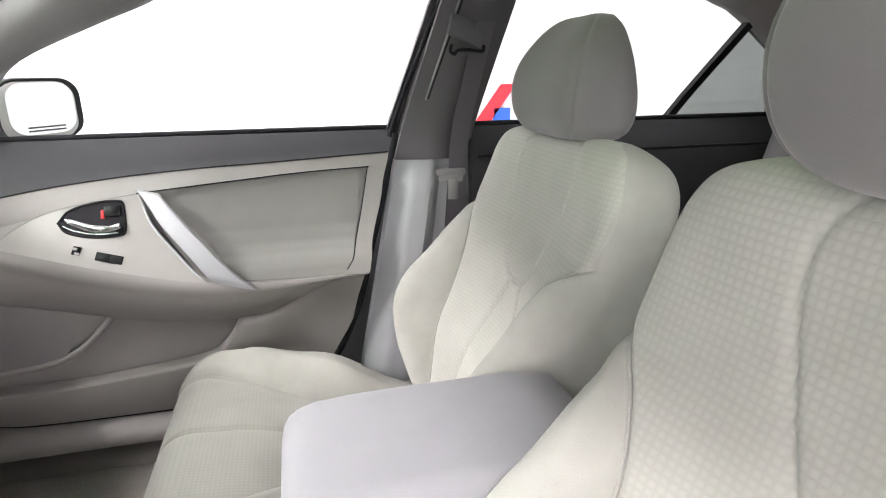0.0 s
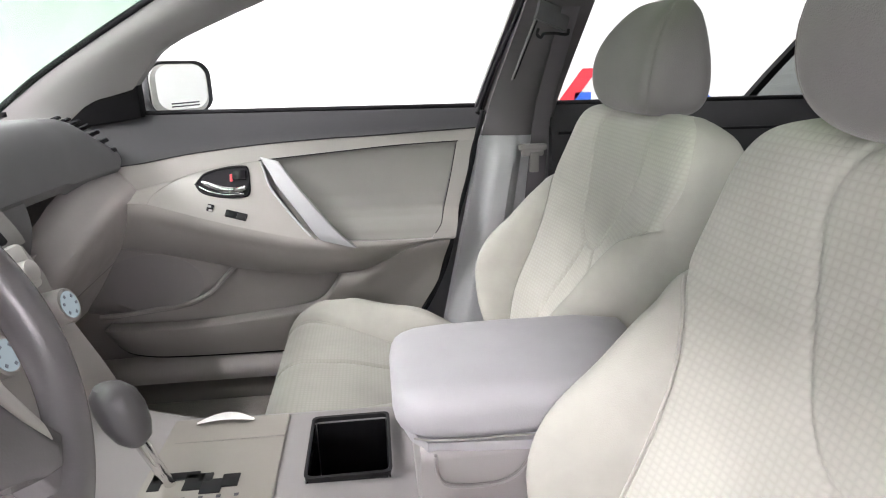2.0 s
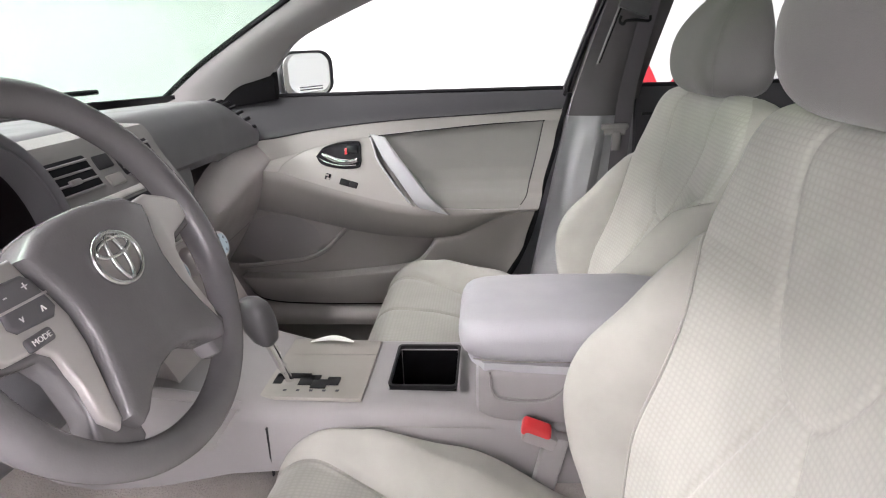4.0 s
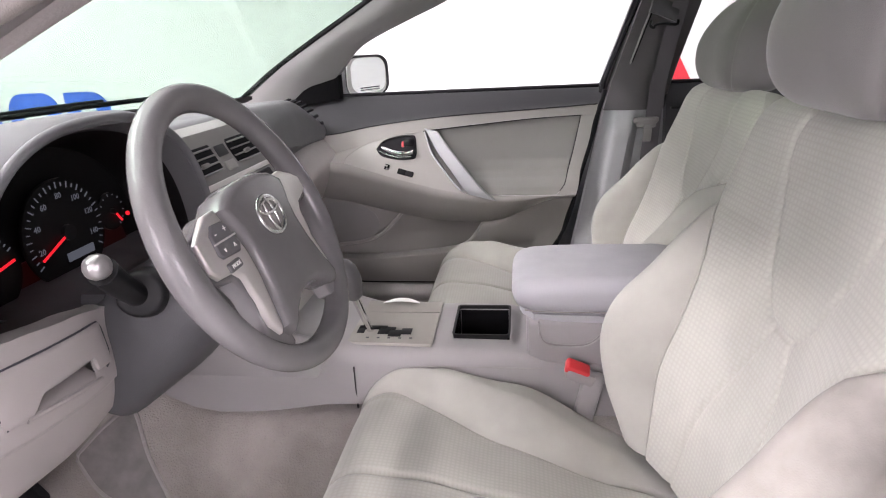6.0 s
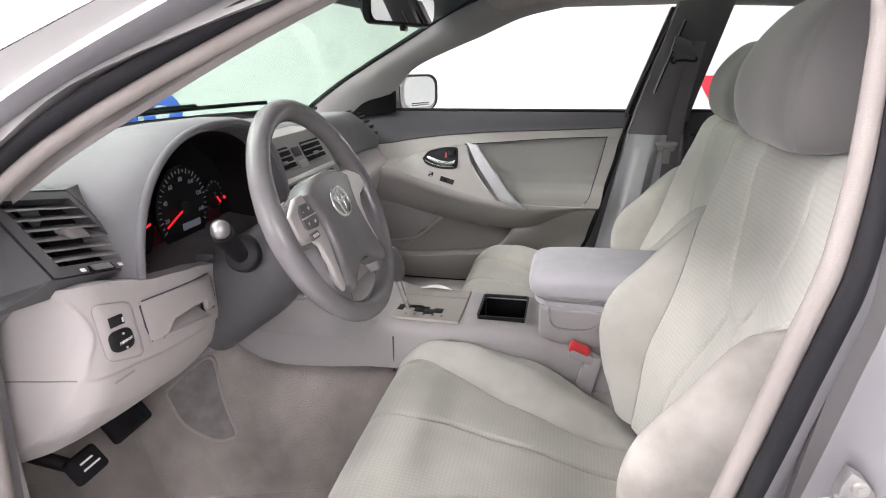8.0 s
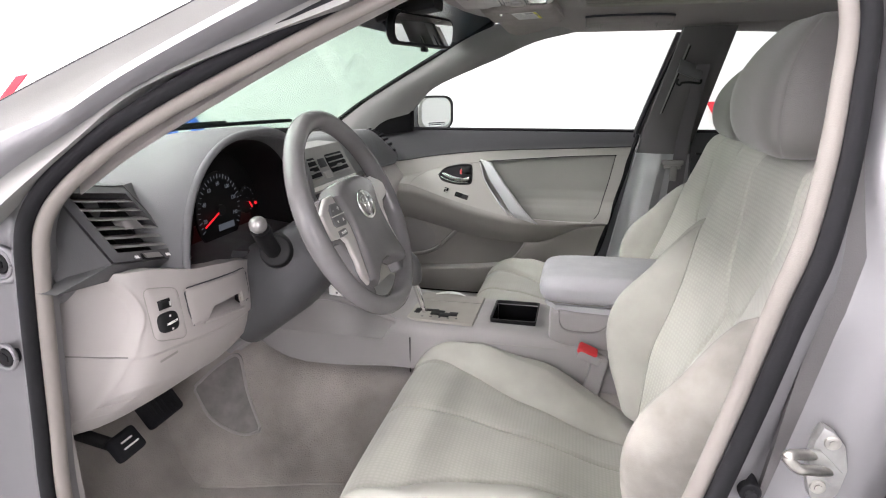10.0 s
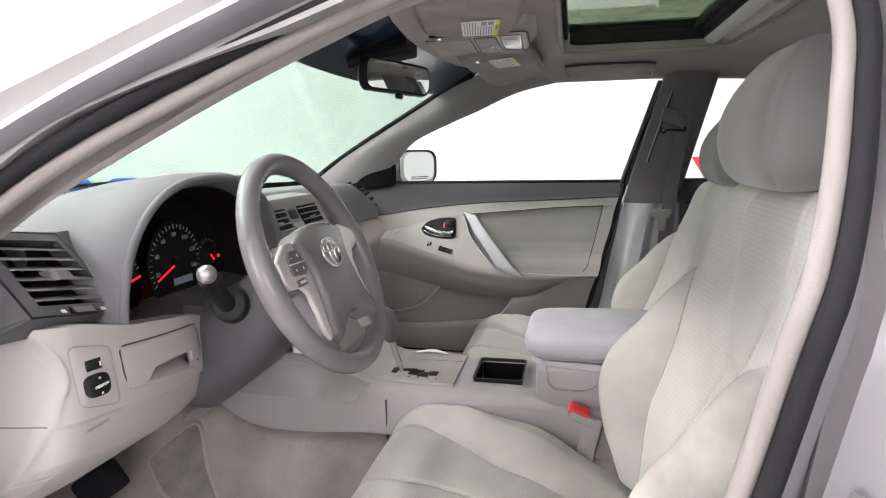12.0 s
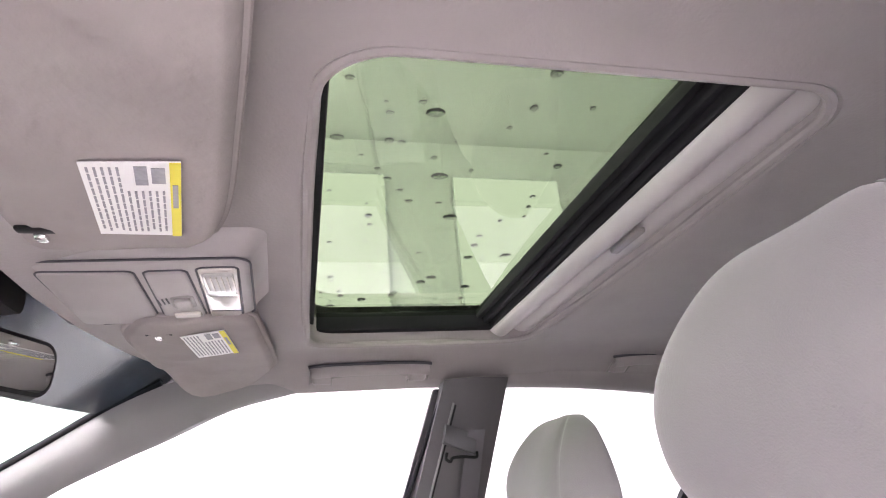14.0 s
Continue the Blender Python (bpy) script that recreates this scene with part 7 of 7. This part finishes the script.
rv = thing("rear_view_mirror", (-0.02, 0.02, 1.235), "black framed rear view mirror hanging from the windscreen", "mirror")
RVM = pose(0.01, 0.045, 1.232, 0, 0, 0) @ pose(0, 0, 0, 0, 4, -18)
part("case", moved(loft([[(x, u, w) for u, w in rrect(a, b, 0.024, 6)] for x, a, b in ((0.0, 0.25, 0.066), (-0.012, 0.256, 0.072), (-0.03, 0.22, 0.055), (-0.042, 0.12, 0.03))]), RVM), M["black"], rv, "black plastic case")
part("mirror_glass", moved(loft([[(x, u, w) for u, w in rrect(0.238, 0.056, 0.02, 6)] for x in (0.0005, 0.002)]), RVM), M["mirror"], rv, "mirror glass")
part("stalk", tube([RVM @ Vector((-0.04, 0, 0.005)), (-0.07, 0.01, 1.25), (-0.09, 0.0, 1.275)], 0.010), M["black"], rv)
part("mount_cover", loft([[(x, 0.004 + u, z + w) for u, w in rrect(a, 0.03, 0.012, 4)] for x, z, a in ((0.05, 1.285, 0.09), (-0.02, 1.275, 0.08), (-0.085, 1.262, 0.05))]), M["black"], rv, "black mount cover")
part("dip_lever", rbox(RVM @ Vector((0.0, 0.0, -0.04)), (0.012, 0.03, 0.012), 0.003), M["black"], rv)

for x in (0.478, 1.12):
    gh = thing("grab_handle", (x, 0.54, 1.29), "folded grey plastic grab handle on the roof rail", "grab handle", "grab handles")

    def on_rail(u, w, out):
        """u along the car, w down the rail from 0 to 1."""
        y = 0.496 + 0.056 * w
        return (x + u, y - 0.35 * out, liner_z(0.5, y) - out)
    part("bar", slab(lambda u, w: on_rail(0.116 * u, (0.02 + 0.10 * u ** 4) + 0.42 * w, 0.020 - 0.009 * (2 * w - 1) ** 4), lin(-1, 1, 25), lin(0, 1, 9), (0, 0.003, 0.006)), M["liner"], gh, "", 60)
    for e in (-1, 1):
        part("mount", slab(lambda u, w: on_rail(e * 0.094 + 0.020 * u, 0.36 + 0.60 * w, 0.017 - 0.008 * max(abs(u), abs(2 * w - 1)) ** 4), lin(-1, 1, 9), lin(0, 1, 9), (0, 0.003, 0.006)), M["liner"], gh, "", 60)
    part("gap", tube([on_rail(0.120 * u, 0.0 + 0.12 * u ** 4, 0.006) for u in lin(-1, 1, 25)], 0.003), M["ink"], gh)
    part("grip_line", tube([on_rail(-0.076, 0.92, 0.014)] + [on_rail(0.076 * u, 0.46 + 0.08 * u ** 4, 0.014) for u in lin(-1, 1, 19)] + [on_rail(0.076, 0.92, 0.014)], 0.0016), M["mid"], gh)
    for e in (-1, 1):
        part("end_line", tube([on_rail(e * 0.118, q, 0.010) for q in lin(0.14, 0.95, 8)], 0.0016), M["mid"], gh)
gh = thing("grab_handle", (0.47, -0.5, 1.29), "folded grey plastic grab handle on the driver's roof rail", "grab handle", "grab handles")
for x in (0.385, 0.565):
    part("mount", rbox((x, -0.497, 1.279), (0.030, 0.018, 0.018), 0.005, 3), M["liner"], gh)
    part("mount_cap", rbox((x, -0.520, 1.286), (0.034, 0.026, 0.014), 0.004), M["black"], gh)
part("bar", tube([(0.385, -0.535, 1.284), (0.475, -0.540, 1.286), (0.565, -0.535, 1.284)], 0.009), M["liner"], gh)

# seat belt on the far pillar
sb = thing("seat_belt", (0.68, 0.65, 0.9), "dark grey seat belt with latch plate on the pillar", "seat belt")
part("webbing", slab(lambda t, s: (0.632 + 0.042 * t + 0.048 * s - 0.012 * t * s, side_y(0.55 + 0.62 * t) - 0.095 + 0.02 * (1 - t), 0.55 + 0.62 * t), lin(0, 1, 14), lin(0, 1, 3), (0, 0.002, 0)), M["belt"], sb, "dark grey webbing")
part("loop", slab(lambda u, w: (0.660 + 0.031 * u + 0.004 * w, 0.566 - 0.006 * (1 - u * u) - 0.005 * (1 - w * w), 1.155 + 0.018 * w - 0.013 * u), lin(-1, 1, 13), lin(-1, 1, 9), (0, 0.02, 0)), M["dark"], sb, "charcoal shoulder loop cover")
part("guide", tube(spline([(0.629, 0.561, 1.130), (0.626, 0.559, 1.119), (0.634, 0.559, 1.113), (0.640, 0.558, 1.1195), (0.662, 0.557, 1.1205), (0.688, 0.560, 1.118), (0.692, 0.564, 1.128)], 40), 0.0032, 8), M["black"], sb, "black belt guide bar")
part("latch_plate", join(rbox((0.648, 0.648, 0.880), (0.066, 0.012, 0.016), 0.005), rbox((0.648, 0.646, 0.869), (0.052, 0.010, 0.018), 0.004), rbox((0.652, 0.642, 0.846), (0.022, 0.006, 0.046), 0.003)), M["bezel"], sb, "grey and steel latch plate")

# ---- driver's door opening ----
OPEN = [(-0.205, 0.30), (-0.282, 0.40), (-0.290, 0.56), (-0.274, 0.70), (-0.252, 0.88), (-0.238, 0.955), (-0.196, 1.012), (-0.11, 1.075), (0.068, 1.169), (0.206, 1.230), (0.33, 1.262), (0.45, 1.262), (0.55, 1.264), (0.593, 1.238),
        (0.601, 1.175), (0.589, 1.11), (0.573, 1.045), (0.554, 0.985), (0.534, 0.925), (0.508, 0.81), (0.479, 0.69), (0.436, 0.54), (0.384, 0.39), (0.309, 0.315), (0.2, 0.295), (-0.1, 0.295)]


def opening(grow, inset, n=160):
    """A line round the driver's door opening, grown outwards by some metres."""
    pts = spline([(x, 0, z) for x, z in OPEN + OPEN[:1]], n)[:-1]
    out = []
    for i, p in enumerate(pts):
        d = pts[(i + 1) % n] - pts[i - 1]
        nrm = Vector((-d.z, 0, d.x)).normalized()
        q = p + nrm * grow
        out.append((q.x, -(side_y(p.z) - inset) + 0.0, q.z))
    return out


frame_thing = thing("door_opening", (0.15, -0.75, 0.3), "silver painted door opening with black and beige seals", "door frame", kind="structure")
part("trim_welt", tube(opening(0.0095, 0.010), 0.0092, 12, closed=True), M["welt"], frame_thing, "beige trim welt")
part("weather_strip", tube(opening(0.0245, 0.0), 0.0092, 12, closed=True), M["rubber"], frame_thing, "black rubber weather strip")


def jamb_ring(g, dy):
    """The jamb is wide beside the door and narrow along the windscreen pillar and roof."""
    near, far = opening(0.02, 0.0), opening(g, 0.0)
    out = []
    for a, b in zip(near, far):
        k = 1 - 0.62 * step(0.93, 1.06, a[2])
        out.append((a[0] + (b[0] - a[0]) * k, b[1] + dy, a[2] + (b[2] - a[2]) * k))
    return out


flange = [jamb_ring(g, dy) for g, dy in ((0.018, 0.04), (0.020, 0.004), (0.03, 0.003), (0.044, 0.003), (0.052, 0.016), (0.066, 0.018), (0.072, 0.008), (0.084, 0.006), (0.094, -0.012), (0.12, -0.020), (0.15, -0.010), (0.165, 0.03))]
part("painted_jamb", loft(flange, cap=False), M["paint"], frame_thing, "silver painted jamb", 75)
# body metal round the opening
part("hinge_pillar", rbox((-0.49, -0.80, 0.62), (0.16, 0.05, 0.75), 0.01), M["paint"], frame_thing, "silver hinge pillar")
part("sill", rbox((0.1, -0.78, 0.24), (0.9, 0.12, 0.1), 0.02), M["paint"], frame_thing)
for x, z in ((-0.353, 0.894), (-0.317, 0.9035), (-0.3395, 0.777)):
    bolt = part("bolt", join(cyl((x, -0.745, z), (x, -0.7695, z), 0.0125, n=24, bevel=0.003), cyl((x, -0.7690, z), (x, -0.7715, z), 0.0075, n=6, bevel=0.001)), M["rubber"], frame_thing, "black hinge bolt")
    part("bolt_seat", tube([(x + 0.0155 * math.cos(a), -0.7665, z + 0.0165 * math.sin(a)) for a in lin(0, 2 * math.pi, 29)[:-1]], 0.0032, 8, closed=True), M["paint"], bolt, "pressed silver rim round the bolt")
part("pressed_edge", tube(spline([(-0.372, -0.764, 0.925), (-0.340, -0.764, 0.924), (-0.308, -0.764, 0.921), (-0.297, -0.764, 0.905), (-0.303, -0.764, 0.886), (-0.330, -0.764, 0.879), (-0.372, -0.764, 0.869)], 40), 0.0045, 10), M["paint"], frame_thing, "pressed edge round the upper hinge bolts", 75)
st = part("striker", prism([(0.586, 0.817), (0.597, 0.811), (0.606, 0.799), (0.611, 0.776), (0.607, 0.752), (0.600, 0.741), (0.593, 0.738), (0.584, 0.746), (0.579, 0.764), (0.579, 0.785), (0.581, 0.803)], "y", -0.7925, -0.780, 0.0015), M["zinc_plate"], frame_thing, "zinc plated door striker")
part("striker_boss", prism([(0.577, 0.795), (0.586, 0.795), (0.606, 0.775), (0.606, 0.762), (0.599, 0.760), (0.577, 0.783)], "y", -0.7955, -0.790, 0.0015), M["zinc_plate"], st)
part("striker_loop", tube(spline([(0.583, -0.790, 0.787), (0.568, -0.803, 0.794), (0.5555, -0.813, 0.7990), (0.5525, -0.815, 0.7965), (0.5605, -0.8155, 0.7885), (0.567, -0.813, 0.7855), (0.582, -0.803, 0.7795), (0.598, -0.790, 0.772)], 40), 0.0048, 12), M["steel"], st, "plated steel loop")
for x, z in ((0.5945, 0.803), (0.589, 0.757)):
    part("striker_screw", join(cyl((x, -0.790, z), (x, -0.7945, z), 0.0068, n=20, bevel=0.0012), cyl((x, -0.794, z), (x, -0.7955, z), 0.0035, n=6)), M["steel"], st)
part("stop_bumper", join(cyl((0.540, -0.75, 0.730), (0.540, -0.779, 0.730), 0.0105, bevel=0.003), cyl((0.540, -0.778, 0.730), (0.540, -0.785, 0.730), 0.006, bevel=0.002)), M["rubber"], frame_thing, "black rubber stop")

# pedals
pb = thing("parking_brake_pedal", (-0.36, -0.59, 0.5), "black rubber parking brake pedal with worn print", "pedal")
part("arm", tube([(-0.5, -0.65, 0.64), (-0.42, -0.63, 0.575), (-0.362, -0.603, 0.538)], 0.011), M["black"], pb)


def pad_place(c, tilt, out, up, side=0.0):
    """A place on a pedal pad that faces up and to the rear."""
    a = radians(tilt)
    return Vector(c) + Vector((math.cos(a), 0, math.sin(a))) * out + Vector((-math.sin(a), 0, math.cos(a))) * up + Vector((0, side, 0))


PAD = (-0.345, -0.597, 0.540)
pp = part("pad", rbox(PAD, (0.020, 0.056, 0.044), 0.007, 3, m=pose(0, 0, 0, 0, -38, 0)), M["rubber"], pb)
for up, side, w in ((0.005, -0.002, 0.024), (-0.006, 0.0, 0.032)):
    part("print_bar", rbox(pad_place(PAD, 38, 0.0102, up, side), (0.001, w, 0.003), 0, m=pose(0, 0, 0, 0, -38, 0)), M["white"], pp)
br = thing("brake_pedal", (-0.40, -0.45, 0.5), "black ribbed rubber brake pedal", "pedal")
part("arm", tube([(-0.55, -0.42, 0.66), (-0.47, -0.43, 0.58), (-0.412, -0.445, 0.518)], 0.010), M["black"], br)
BRAKE = (-0.40, -0.447, 0.517)
bp2 = part("pad", rbox(BRAKE, (0.018, 0.092, 0.056), 0.008, 3, m=pose(0, 0, 0, 0, -35, 0)), M["rubber"], br)
for k in range(6):
    part("rib", rbox(pad_place(BRAKE, 35, 0.0088, 0.0, -0.033 + 0.0132 * k), (0.003, 0.006, 0.042), 0.001, m=pose(0, 0, 0, 0, -35, 0)), M["rubber"], bp2)

# ---- small things ----
tag = thing("key_tag", (-0.09, -0.27, 0.70), "white paper key tag hanging from the ignition", "key tag")
part("card", rbox((-0.070, -0.338, 0.752), (0.031, 0.002, 0.042), 0.0008, m=pose(0, 0, 0, 0, 0, -12)), M["white"], tag)
part("eyelet", cyl((-0.068, -0.3355, 0.737), (-0.068, -0.3405, 0.737), 0.0022), M["ink"], tag)
part("string", tube([(-0.068, -0.338, 0.764), (-0.085, -0.328, 0.785), (-0.11, -0.30, 0.80)], 0.001), M["white"], tag)
paper = thing("paper_slip", (0.065, 0.066, 0.602), "loose white paper slip lying on the console edge", "paper")
part("sheet", slab(lambda s, t: (0.028 + 0.076 * s, 0.060 + 0.014 * math.sin(s * math.pi) * t - 0.004 * (1 - t), 0.6035 + 0.004 * math.sin(s * math.pi)), lin(0, 1, 16), lin(0, 1, 4), (0, 0, 0.0006)), M["white"], paper)
sc = thing("trim_screw", (-0.11, -0.256, 0.63), "small screw in the console side", "screw")
part("head", cyl((-0.142, -0.18, 0.597), (-0.140, -0.207, 0.598), 0.006, n=14), M["worn_grey"], sc)


def tunnel_y(x, z):
    """Where the driver's flank of the tunnel carpet lies at a height."""
    w, h = 0.17 + 0.10 * step(0.0, -0.5, x), 0.47 + 0.10 * step(-0.1, -0.55, x)
    u = 1 - (z - FLOOR) / (h - FLOOR)
    return -0.012 - (w + 0.09) * (0.45 + 0.55 * (0.5 - math.sin(math.asin(max(-1.0, min(1.0, 1 - 2 * u))) / 3)))


def heel(s, t):
    x = -0.46 + 0.155 * s
    z1 = along([(-0.46, 0.455), (-0.415, 0.50), (-0.375, 0.515), (-0.34, 0.44), (-0.305, 0.375)], x)
    z0 = along([(-0.46, 0.445), (-0.42, 0.395), (-0.37, 0.366), (-0.33, 0.358), (-0.305, 0.365)], x)
    z = z0 + (z1 - z0) * t
    return (x, tunnel_y(x, z) - 0.006, z)


pad = thing("heel_pad", (-0.38, -0.27, 0.30), "scuffed grey vinyl heel pad stitched beside the foot well tunnel", "pad")
part("pad", slab(heel, lin(0, 1, 24), lin(0, 1, 16), (0, 0.006, 0)), M["heel_vinyl"], pad)
part("stitched_edge", tube([heel(s, 0.02) for s in lin(0, 1, 24)] + [heel(s, 0.98) for s in lin(1, 0, 24)], 0.0034, 6, closed=True), M["pale"], pad, "stitched edge")
